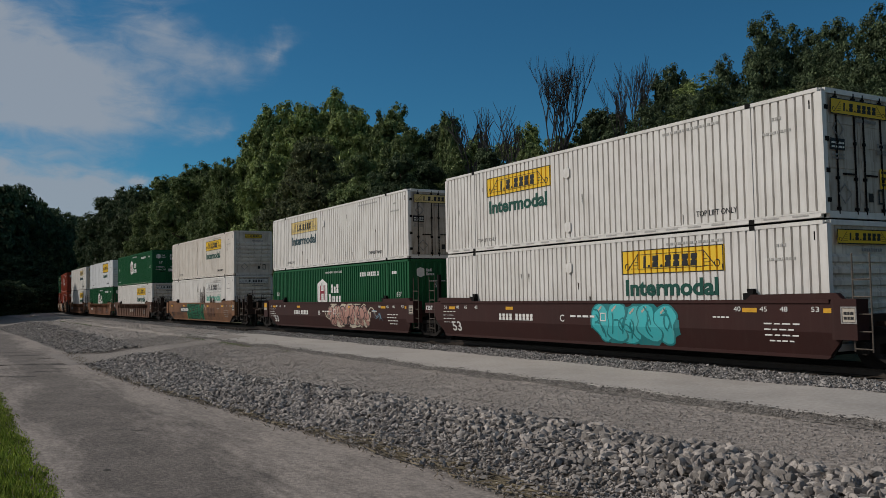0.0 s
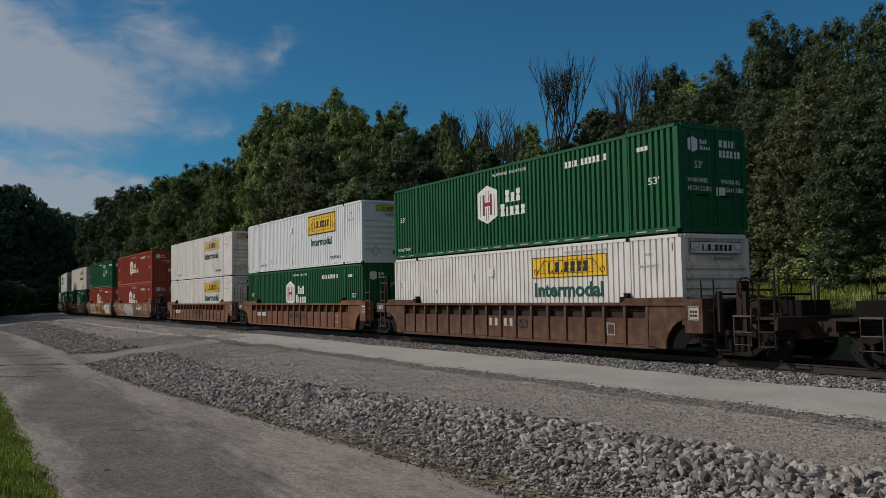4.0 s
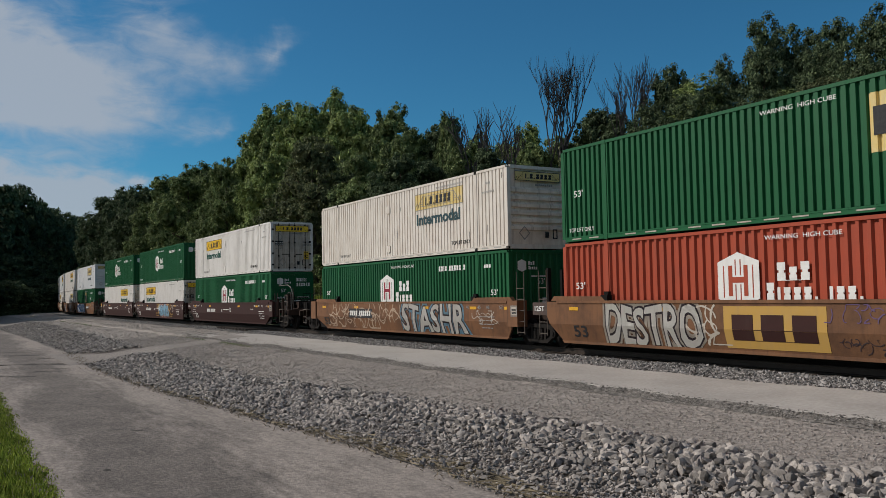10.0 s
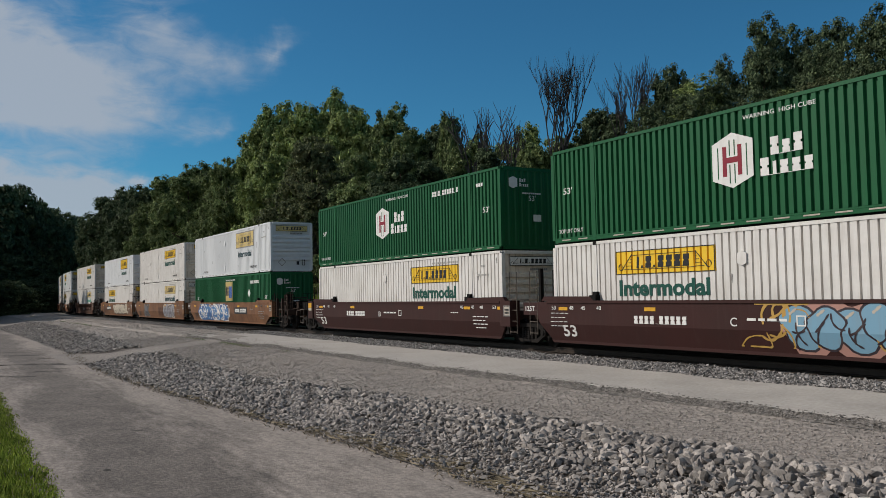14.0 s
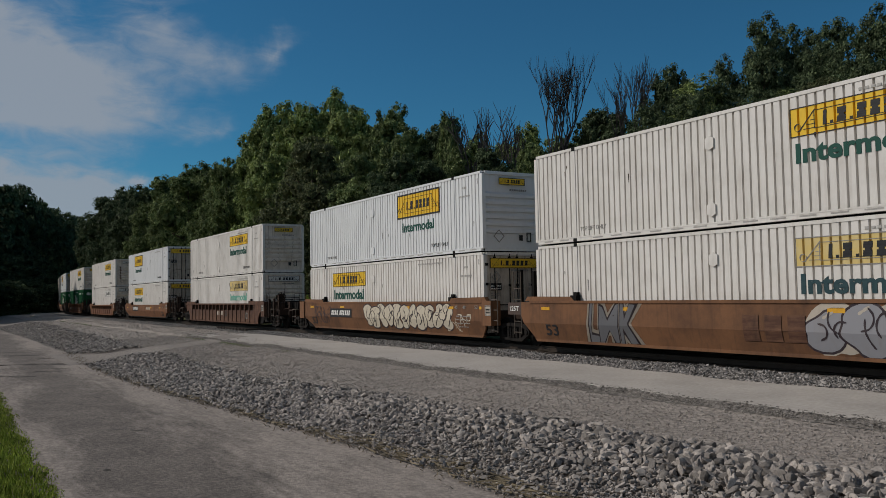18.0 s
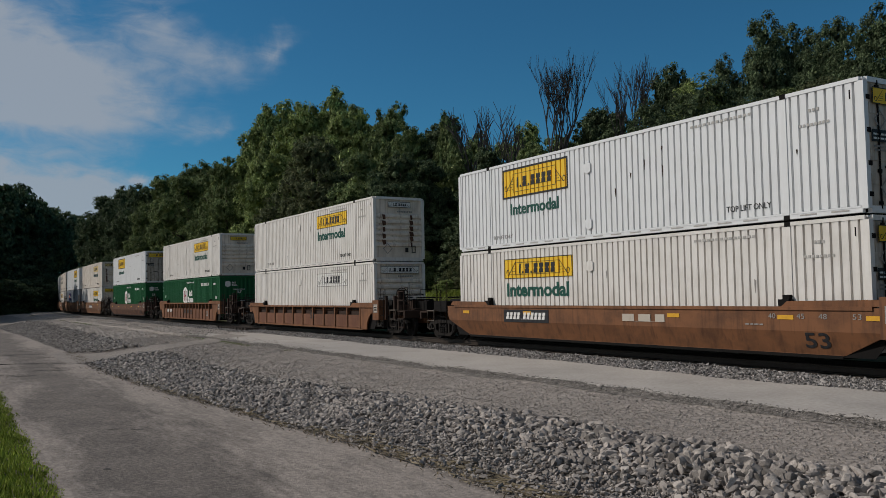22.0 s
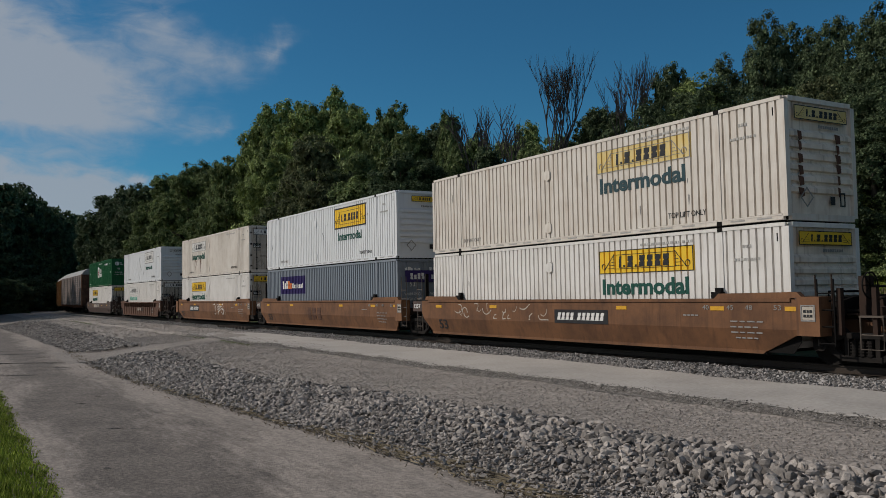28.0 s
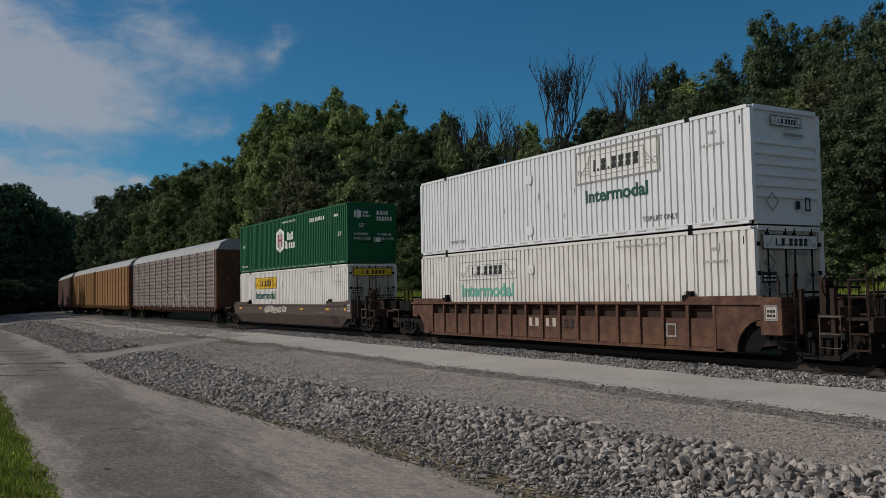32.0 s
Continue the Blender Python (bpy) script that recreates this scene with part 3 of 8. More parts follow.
def build_ground():
    far = spread((-2400, -400, 200), (-400, -200, 20), (-200, -80, 4), (-80, 6, 1.0), (6, 60, 6), (60, 2401, 180))
    fy = spread((-2400, -200, 200), (-200, -20, 15), (-20, -2, 3), (-2, 32, 0.8), (32, 60, 4), (60, 200, 20), (200, 2401, 200))
    tagged(land("ground", far, fy, SOIL_M, -0.05), "grassy brown soil that rises to a wooded slope", "ground", kind="structure")
    rx = spread((-200, -70, 3), (-70, 8, 0.35))
    bank_bed(rx)
    tagged(land("road", rx, spread((1.15, 6.3, 0.25)), ROAD_M, 0.0, 0.16, 1.0), "dusty worn grey asphalt lane beside the rock bank", "road", kind="structure")
    tagged(land("verge_soil", rx, spread((-2.6, 1.75, 0.2)), VERGE_M, -0.010, 0.0, 6.0), "bare brown soil fringe of the grassy verge", "soil", kind="structure")
    tagged(land("gravel_shoulder", rx, spread((-12.4, -6.3, 0.2), (-6.3, -5.4, 0.06)), GRAVEL_BED, -0.012, 0.0, 2.0, True), "packed grey gravel between lane and service track", "gravel",
           kind="structure")
    tagged(land("gravel_verge", rx[rx < -44.0], spread((-5.9, -2.4, 0.25)), GRAVEL_BED, -0.004, 0.0, 2.0, True), "grey gravel between the side road and the bend", "gravel",
           kind="structure")
    tagged(land("service_track", spread((-48.5, -44, 0.35), (-44, -3, 0.08), (-3, 8, 0.35)), spread((-5.84, -5.72, 0.03), (-5.70, -2.45, 0.17)), STRIP_M, 0.009, 0.045, 5.0, True), "pale packed limestone service track along the railway", "track road",
           kind="structure")
    # mottled strip along the lip, darker than the track above it
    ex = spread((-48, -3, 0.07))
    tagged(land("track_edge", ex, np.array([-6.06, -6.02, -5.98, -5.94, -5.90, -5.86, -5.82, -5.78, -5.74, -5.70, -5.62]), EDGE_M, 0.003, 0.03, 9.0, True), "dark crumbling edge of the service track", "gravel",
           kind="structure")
    bx = spread((-420, -200, 5), (-200, -70, 3), (-70, 30, 0.5), (30, 100, 5))
    tagged(land("ballast_bed", bx, spread((-2.75, 3.2, 0.2)), BALLAST_BED, 0.004, 0.05, 7.0, True), "dark grey ballast under the track", "ballast", kind="structure")
    # side road that climbs from the lane to the service track
    n, k = 46, 14
    V, F = [], []
    for i in range(n + 1):
        y = 4.0 + 9.2 * i / n
        a, b = float(np.interp(y, RAMP_Y, RAMP_WEST)), float(np.interp(y, RAMP_Y, RAMP_EAST))
        a, b = a + 0.12 * math.sin(5 * y), b + 0.10 * math.sin(4 * y + 1)
        for j in range(k + 1):
            x = a + (b - a) * j / k
            V.append((x, y, float(ground_z(x, y)) + 0.014 - 0.03 * (j in (0, k))))
    for i in range(n):
        for j in range(k):
            a = i * (k + 1) + j
            F.append((a, a + 1, a + k + 2, a + k + 1))
    tagged(new("side_road", fill_mesh("side_road", V, F, RAMP_M, True)), "short dusty ramp from the lane up to the service track", "road", kind="structure")


def bank_bed(xs):
    """Soil under the heaped rocks, from the lane's edge to the gravel."""
    T = np.linspace(0, 1, 15)
    X = np.repeat(np.asarray(xs)[None], 15, 0)
    Y = bank_foot(X) - 0.12 + (bank_head(X) - bank_foot(X)) * T[:, None] + 0.05 * wave(X, 0 * X, 6.0, 2)
    Z = ground_z(X, Y) + 0.005
    i = np.arange(X.size).reshape(X.shape)
    F = np.stack([i[:-1, :-1], i[:-1, 1:], i[1:, 1:], i[1:, :-1]], -1).reshape(-1, 4)
    tagged(new("bank_bed", fill_mesh("bank_bed", np.stack([X, Y, Z], -1).reshape(-1, 3), F, BANK_BED, True)), "dark soil under the heaped rocks", "soil", kind="structure")


build_ground()


def build_ruts():
    """Flat dark patches for ruts and pits in the lane, most of them where the side road leaves it."""
    rng = random.Random(8)
    lines = [(-37.9, 2.4, 2.3, 0.13, 74), (-36.9, 3.95, 0.9, 0.15, 70), (-36.5, 4.6, 0.5, 0.12, 95), (-32.2, 1.9, 0.8, 0.11, 62), (-44.6, 2.6, 1.3, 0.16, 66), (-33.8, 3.0, 0.5, 0.07, 60),
             (-34.6, 3.5, 0.5, 0.08, 58), (-48.0, 2.8, 1.2, 0.2, 70), (-41.0, 4.6, 1.0, 0.12, 66), (-22.2, 2.75, 0.12, 0.04, 60), (-23.5, 3.3, 0.09, 0.04, 40),
             (-17.4, 2.75, 0.16, 0.025, 60), (-17.1, 3.1, 0.14, 0.03, 50), (-13.6, 2.05, 0.07, 0.05, 0)]
    for x, y, lx, ly, turn in lines:
        V = [(x, y, float(ground_z(x, y)) + 0.006)]
        n, a = 26, rng.uniform(0, 6)
        for k in range(n):
            t = 2 * math.pi * k / n
            r = 1 + 0.28 * math.sin(3 * t + a) + 0.22 * math.sin(7 * t + 2 * a) + 0.12 * math.sin(11 * t)
            p = Matrix.Rotation(radians(turn), 2) @ Vector((math.cos(t) * lx * r, math.sin(t) * ly * r))
            V.append((x + p.x, y + p.y, float(ground_z(x + p.x, y + p.y)) + 0.006))
        F = [(0, 1 + k, 1 + (k + 1) % n) for k in range(n)]
        tagged(new("mud_rut", fill_mesh("mud_rut", V, F, RUT_M)), "dark rut in the dusty lane", "rut", kind="structure")


build_ruts()


def rock_shapes(n, rough, seed, fine=1):
    """n lumpy broken stones of about unit size: vertex arrays on one icosahedron."""
    bm = bmesh.new()
    if fine:
        bmesh.ops.create_icosphere(bm, subdivisions=fine, radius=0.5)
    else:
        v = [bm.verts.new(p) for p in ((0.5, 0, 0), (-0.5, 0, 0), (0, 0.5, 0), (0, -0.5, 0), (0, 0, 0.5), (0, 0, -0.5))]
        for a, b, c in ((0, 2, 4), (2, 1, 4), (1, 3, 4), (3, 0, 4), (2, 0, 5), (1, 2, 5), (3, 1, 5), (0, 3, 5)):
            bm.faces.new((v[a], v[b], v[c]))
        bm.verts.index_update()
    V = np.array([v.co[:] for v in bm.verts])
    F = np.array([[v.index for v in f.verts] for f in bm.faces])
    bm.free()
    rng = np.random.default_rng(seed)
    out = []
    for _ in range(n):
        P = V.copy()
        for _ in range(8):                           # flat breaks
            nrm = rng.normal(size=3)
            nrm /= np.linalg.norm(nrm)
            cut = rng.uniform(0.15, 0.34)
            over = np.maximum(P @ nrm - cut, 0)
            P -= over[:, None] * nrm
        P *= rng.uniform(1 - rough, 1 + rough, (len(P), 1))
        P *= rng.uniform((0.95, 0.72, 0.55), (1.5, 1.05, 0.9))
        out.append(P)
    return out, F


def scatter(shapes, F, xy, sizes, sink, seed, zfun=ground_z, flat=1.0):
    """Stones laid on the land as one array of vertices and faces."""
    rng = np.random.default_rng(seed)
    n = len(xy)
    S = np.array(shapes)[rng.integers(0, len(shapes), n)]
    q = rng.normal(size=(n, 4))
    q /= np.linalg.norm(q, axis=1)[:, None]
    w, x, y, z = q.T
    R = np.stack([1 - 2 * (y * y + z * z), 2 * (x * y - z * w), 2 * (x * z + y * w), 2 * (x * y + z * w), 1 - 2 * (x * x + z * z), 2 * (y * z - x * w),
                  2 * (x * z - y * w), 2 * (y * z + x * w), 1 - 2 * (x * x + y * y)], -1).reshape(n, 3, 3)
    P = np.einsum("nij,nkj->nki", R, S) * sizes[:, None, None] * np.array([1.0, 1.0, flat])
    Z = zfun(xy[:, 0], xy[:, 1]) + sizes * sink
    P += np.stack([xy[:, 0], xy[:, 1], Z], -1)[:, None, :]
    k = S.shape[1]
    faces = (F[None] + (np.arange(n) * k)[:, None, None]).reshape(-1, 3)
    return P.reshape(-1, 3), faces


def bank_z(x, y):
    """Top of the heaped rocks."""
    a, b = bank_foot(x), bank_head(x)
    t = np.clip((y - a) / (b - a), 0, 1)
    return ground_z(x, y) + 0.09 * np.sin(np.pi * t ** 1.3) * (1 + 0.5 * wave(x, y, 1.6, 4.0))


def build_stones():
    rng = np.random.default_rng(11)
    shapes, F = rock_shapes(24, 0.06, 3)
    fine_shapes, FF = rock_shapes(24, 0.012, 5, 2)

    def bank_xy(n, x0, x1):
        x = rng.uniform(x0, x1, n)
        t = rng.beta(1.05, 1.15, n) + rng.normal(0, 0.02, n)
        y = bank_foot(x) + (bank_head(x) - bank_foot(x)) * t
        keep = beside_ramp(x, y) > 0.1
        return np.stack([x, y], -1)[keep]

    bank = tagged(new("rock_bank"), "heaped grey broken limestone rocks along the lane", "rocks", kind="structure")
    xy = np.concatenate([bank_xy(15500, -17, -2.5), bank_xy(6500, -30, -17), bank_xy(4200, -50, -30), bank_xy(3800, -98, -50)])
    size = rng.gamma(4.0, 0.016, len(xy)) + 0.035
    t = np.clip((xy[:, 1] - bank_foot(xy[:, 0])) / (bank_head(xy[:, 0]) - bank_foot(xy[:, 0])), 0, 1)
    size = size * np.where(xy[:, 0] > -15, 0.78 + 0.60 * smooth(0.25, 0.75, t), 1.2 + 0.5 * smooth(0.1, 0.6, t))
    size = np.minimum(np.where(xy[:, 0] < -30, size * 1.1, size), 0.15 + 0.07 * t)
    order = np.argsort(np.hypot(xy[:, 0] + 7.0, xy[:, 1] - 8.0) - 1.2 * size * 10)
    pick = order[:300]
    rest = order[300:]
    big = (xy[:, 0] > -13) & (size > 0.13)
    near, rest = rest[big[rest]], rest[~big[rest]]
    for keep, sh, fc, sd in ((rest, shapes, F, 5), (near, fine_shapes, FF, 15)):
        V, Fs = scatter(sh, fc, xy[keep], size[keep], 0.30, sd, bank_z, 0.82)
        ob = part("rock_heap", fill_mesh("rock_heap", V, Fs, RIPRAP_M), bank)
        ob["kind"] = "stuff"
    ms = [fill_mesh("rock", P, FF, RIPRAP_M) for P in fine_shapes]
    for i in pick:
        x, y = xy[i]
        r = part("rock", ms[int(rng.integers(0, len(ms)))], bank)
        r.matrix_basis = Matrix.LocRotScale((x, y, float(bank_z(x, y)) + size[i] * 0.25), Euler(rng.uniform(0, 6.28, 3)), (size[i] * 1.1,) * 3)

    small, F2 = rock_shapes(12, 0.12, 8, 0)
    # gravel strewn over the shoulder
    n = 62000
    x = -3.0 - 48 * rng.random(n) ** 1.6
    y = -5.8 - 4.4 * rng.random(n) ** 0.85 + track_y(x)
    s = rng.gamma(4.0, 0.0062, n) * (1 + 0.7 * smooth(-8.0, -9.8, y - track_y(x))) + 0.014
    V, Fs = scatter(small, F2, np.stack([x, y], -1), s, 0.0, 6, ground_z, 0.7)
    tagged(new("loose_gravel", fill_mesh("loose_gravel", V, Fs, GRAVEL_M)), "loose crushed grey gravel over the shoulder", "gravel", kind="stuff")
    n = 9000
    x = -46.0 - 70 * rng.random(n) ** 1.3
    y = rng.uniform(-9.5, -2.4, n) + track_y(x)
    s = rng.gamma(4.0, 0.016, n) + 0.03
    V, Fs = scatter(small, F2, np.stack([x, y], -1), s, 0.0, 16)
    tagged(new("coarse_gravel", fill_mesh("coarse_gravel", V, Fs, GRAVEL_M)), "coarse grey gravel beyond the side road", "gravel", kind="stuff")
    n = 4200
    x = rng.uniform(-49, -31, n)
    y = 7.4 + 5.5 * rng.random(n)
    keep = beside_ramp(x, y) > 0.05
    V, Fs = scatter(small, F2, np.stack([x, y], -1)[keep], (rng.gamma(4.0, 0.014, n) + 0.025)[keep], 0.0, 26, ground_z, 0.8)
    tagged(new("ramp_gravel", fill_mesh("ramp_gravel", V, Fs, GRAVEL_M)), "loose grey gravel beside the ramp", "gravel", kind="stuff")
    # ballast shoulder on the near side
    n = 36000
    x = -5.0 - 95 * rng.random(n) ** 1.7
    y = rng.uniform(-2.75, -1.2, n) + track_y(x)
    s = rng.gamma(7.0, 0.0095, n) + 0.026
    V, Fs = scatter(small, F2, np.stack([x, y], -1), s, 0.2, 7, ground_z, 0.85)
    tagged(new("ballast_stones", fill_mesh("ballast_stones", V, Fs, BALLAST_M)), "coarse grey ballast stones beside the rails", "ballast", kind="stuff")
    # broken dark edge where the service track drops to the shoulder
    n = 15000
    x = -3.0 - 45 * rng.random(n) ** 1.5
    y = -5.97 + 0.10 * wave(x, 0 * x, 1.3, 5.0) + np.abs(rng.normal(0, 1, n)) * (0.13 + 0.05 * wave(x, 0 * x, 2.3, 2.0)) - 0.05 * rng.random(n) + track_y(x)
    s = rng.gamma(3.0, 0.008, n) + 0.012
    V, Fs = scatter(small, F2, np.stack([x, y], -1), s, 0.22, 19, ground_z, 0.6)
    tagged(new("edge_stones", fill_mesh("edge_stones", V, Fs, EDGE_STONE_M)), "crumbled grey stones along the service track's edge", "gravel", kind="stuff")
    # chips at the foot of the bank and on the lane's edge
    n = 11000
    x = -3.0 - 60 * rng.random(n) ** 1.5
    y = bank_foot(x) + rng.normal(0.05, 0.08, n)
    keep = beside_ramp(x, y) > 0
    x, y, n = x[keep], y[keep], int(keep.sum())
    s = rng.gamma(4.0, 0.010, n) + 0.012
    V, Fs = scatter(small, F2, np.stack([x, y], -1), s, 0.1, 9)
    tagged(new("stone_chips", fill_mesh("stone_chips", V, Fs, GRAVEL_M)), "small grey stone chips strewn along the lane's edge", "gravel", kind="stuff")


build_stones()


def build_track():
    """Two rails on timber ties."""
    ss = np.concatenate([np.arange(60, -60, -2.0), np.arange(-60, -330, -5.0)])
    prof = [(-0.07, -0.17), (0.07, -0.17), (0.07, -0.155), (0.012, -0.14), (0.012, -0.04), (0.036, -0.03), (0.036, 0.0), (-0.036, 0.0), (-0.036, -0.03),
            (-0.012, -0.04), (-0.012, -0.14), (-0.07, -0.155)]
    line = tagged(new("railway_track"), "standard railway track with worn steel rails on timber ties", "railway", kind="structure")
    for side in (-1, 1):
        V, F, k = [], [], len(prof)
        for s in ss:
            x, y, th = on_track(s)
            for a, z in prof:
                o = side * 0.753 + a
                V.append((x + math.sin(th) * o, y + math.cos(th) * o, z))
        for i in range(len(ss) - 1):
            for j in range(k):
                F.append((i * k + j, i * k + (j + 1) % k, (i + 1) * k + (j + 1) % k, (i + 1) * k + j))
        part("rail", fill_mesh("rail", V, F, RAILTOP), line)
    tie = Solid().box(-0.115, 0.115, -1.3, 1.3, -0.09, 0.09).mesh("tie", TIE_M)
    rng = random.Random(4)
    s = 6.0
    for _ in range(150):
        x, y, th = on_track(s)
        part("tie", tie, line, at=pose(x, y + rng.uniform(-0.04, 0.04), -0.262 + rng.uniform(-0.01, 0.004), 0, 0, -math.degrees(th) + rng.uniform(-1, 1)))
        s -= 0.54
    # pale new tie ends at the old crossing
    pale = Solid().box(-0.12, 0.12, -0.40, 0.40, -0.20, 0.13).mesh("crossing_timber", TIE_M)
    for i in range(10):
        x, y, th = on_track(-49.6 - i * 0.62)
        part("crossing_timber", pale, line, at=pose(x, y - 1.75, -0.20, 0, 0, -math.degrees(th)))


build_track()

# ---- the train: containers ----
BOX_L, BOX_W, BOX_H = 16.154, 2.6, 2.896
HL, HW = BOX_L / 2, BOX_W / 2


def rib_line(x0, x1, pitch, groove, slope, depth, face):
    """The zigzag of a corrugated wall in x, y."""
    n = max(1, round((x1 - x0) / pitch))
    p = (x1 - x0) / n
    pts = [(x0, face)]
    for i in range(n):
        c = x0 + (i + 0.5) * p
        pts += [(c - groove / 2 - slope, face), (c - groove / 2, face + depth), (c + groove / 2, face + depth), (c + groove / 2 + slope, face)]
    return pts + [(x1, face)]


def side_wall(pitch, groove, slope):
    s = Solid()
    for x0, x1 in ((-HL + 0.13, -6.17), (-6.02, 6.02), (6.17, HL - 0.13)):
        s.sheet(rib_line(x0, x1, pitch, groove, slope, 0.060, -HW + 0.018), 0.17, BOX_H - 0.09)
    return s


def bottom_rail():
    s = Solid()
    for x0, x1 in ((-HL + 0.13, -6.17), (-6.02, 6.02), (6.17, HL - 0.13)):
        s.box(x0, x1, -HW + 0.004, -HW + 0.10, 0.02, 0.165)
        s.box(x0 + 0.02, x1 - 0.02, -HW - 0.004, -HW + 0.004, 0.125, 0.160)
        s.box(x0 + 0.02, x1 - 0.02, -HW - 0.004, -HW + 0.004, 0.025, 0.055)
    return s


def rail_slots():
    s = Solid()
    x = -7.6
    while x < 7.7:
        if abs(abs(x + 0.2) - 6.1) > 0.45:
            s.box(x, x + 0.42, -HW - 0.006, -HW + 0.002, 0.072, 0.105)
        x += 0.78
    return s


def top_rail():
    return Solid().box(-HL + 0.1, HL - 0.1, -HW + 0.002, -HW + 0.09, BOX_H - 0.095, BOX_H - 0.01)


def lift_post():
    return Solid().box(-0.075, 0.075, -HW + 0.0, -HW + 0.12, 0.1, BOX_H - 0.06)


def corner_post():
    return Solid().box(-0.14, 0, -HW, -HW + 0.14, 0.1, BOX_H - 0.1)


def casting(h=0.118):
    return Solid().box(-0.075, 0.075, -0.008, 0.15, 0.004, h)


def roof_sheet():
    s = Solid().box(-HL + 0.05, HL - 0.05, -HW + 0.05, HW - 0.05, BOX_H - 0.06, BOX_H - 0.02)
    x = -7.7
    while x < 7.7:
        s.box(x, x + 0.28, -HW + 0.12, HW - 0.12, BOX_H - 0.02, BOX_H - 0.003)
        x += 0.6
    return s


def base_floor():
    return Solid().box(-HL + 0.1, HL - 0.1, -HW + 0.12, HW - 0.12, 0.02, 0.16)


def nose_wall():
    """Front wall with pressed horizontal ribs, at +x."""
    pts = [(HL - 0.12, BOX_H - 0.1), (HL - 0.12, 0.15), (HL - 0.085, 0.15)]
    for z in (0.74, 1.0, 1.26, 1.52, 1.78, 2.04):
        pts += [(HL - 0.085, z - 0.10), (HL - 0.012, z - 0.07), (HL - 0.012, z + 0.03), (HL - 0.085, z + 0.11)]
    return Solid().prism(pts + [(HL - 0.085, BOX_H - 0.1)], -HW + 0.14, HW - 0.14)


def plain_nose():
    s = Solid()
    s.sheet([(HL - y_, x_) for x_, y_ in [(a, b + HW + 0.02) for a, b in rib_line(-HW + 0.14, HW - 0.14, 0.3, 0.1, 0.04, 0.03, -HW)]], 0.15, BOX_H - 0.1)
    return s


def end_threshold():
    return Solid().box(HL - 0.14, HL, -HW + 0.14, HW - 0.14, 0.01, 0.16)


def end_header():
    return Solid().box(HL - 0.14, HL, -HW + 0.14, HW - 0.14, BOX_H - 0.12, BOX_H - 0.005)


def door_leaf():
    s = Solid().box(HL - 0.08, HL - 0.04, 0.01, HW - 0.145, 0.17, BOX_H - 0.125)
    for z in (0.62, 1.12, 1.62, 2.12):
        s.box(HL - 0.045, HL - 0.025, 0.09, HW - 0.22, z, z + 0.22)
    return s


def lock_rod():
    s = Solid().tube([(HL - 0.005, 0, 0.1), (HL - 0.005, 0, BOX_H - 0.06)], 0.021, 6)
    for z in (0.22, 0.9, 1.7, BOX_H - 0.2):
        s.box(HL - 0.04, HL + 0.014, -0.045, 0.045, z - 0.035, z + 0.035)
    return s


def door_handle():
    return Solid().box(HL - 0.02, HL + 0.012, -0.20, 0.20, 0.98, 1.02)


def hinge():
    return Solid().box(HL - 0.03, HL + 0.016, -0.09, 0.03, -0.05, 0.05)


def wall_decal(x, w, z, h, pitch, groove, slope):
    """A decal that follows the ribs of the middle wall."""
    line = rib_line(-6.02, 6.02, pitch, groove, slope, 0.060, -HW + 0.018)
    xs = [p[0] for p in line]
    ys = [p[1] for p in line]
    at = sorted([x, x + w] + [q for q in xs if x < q < x + w])
    return Solid().sheet([(q, float(np.interp(q, xs, ys)) - 0.005) for q in at], z, z + h)


def panel_strips(w, h, pitch=0.28):
    """A flat decal."""
    return Solid().box(0, w, -0.006, 0.0, 0, h)


def frame_lines(w, h, t=0.025):
    s = Solid().box(0, w, -0.009, 0, 0, t).box(0, w, -0.009, 0, h - t, h)
    return s.box(0, t, -0.009, 0, t, h - t).box(w - t, w, -0.009, 0, t, h - t)


def hexagon(w, h, y=-0.006):
    return Solid().prism([(0, h / 2), (w / 2, h * 0.33), (w / 2, -h * 0.33), (0, -h / 2), (-w / 2, -h * 0.33), (-w / 2, h * 0.33)], y, 0)


def hub_bars():
    s = Solid()
    for x in (-0.29, 0.17):
        s.box(x, x + 0.12, -0.011, -0.006, -0.38, 0.36)
    return s.box(-0.17, 0.17, -0.011, -0.006, -0.06, 0.08)


def hub_slits():
    """Thin upright slits in the mark."""
    s = Solid()
    for x, z0, z1 in ((-0.45, -0.42, 0.36), (0.42, -0.42, 0.36), (-0.09, -0.56, -0.10), (0.06, -0.56, -0.10), (-0.09, 0.12, 0.50), (0.06, 0.12, 0.50)):
        s.box(x, x + 0.03, -0.010, -0.006, z0, z1)
    return s


def diamond(r):
    return Solid().prism([(0, r), (r, 0), (0, -r), (-r, 0)], -0.012, 0)


RIBS_WHITE = (0.226, 0.050, 0.005)
KINDS = {"w": WHITE, "v": WHITE_WARM, "c": WHITE_COOL, "g": GREEN, "e": GREEN, "r": RED, "f": GREY_BOX}
WORDY = {"w": "white", "v": "weathered cream", "c": "clean white", "g": "dark green", "e": "dark green", "r": "faded red", "f": "blue-grey"}


PANEL_NAME, HOUSE_NAME = "i.O.OOOO", ("OoO", "Ojooo")


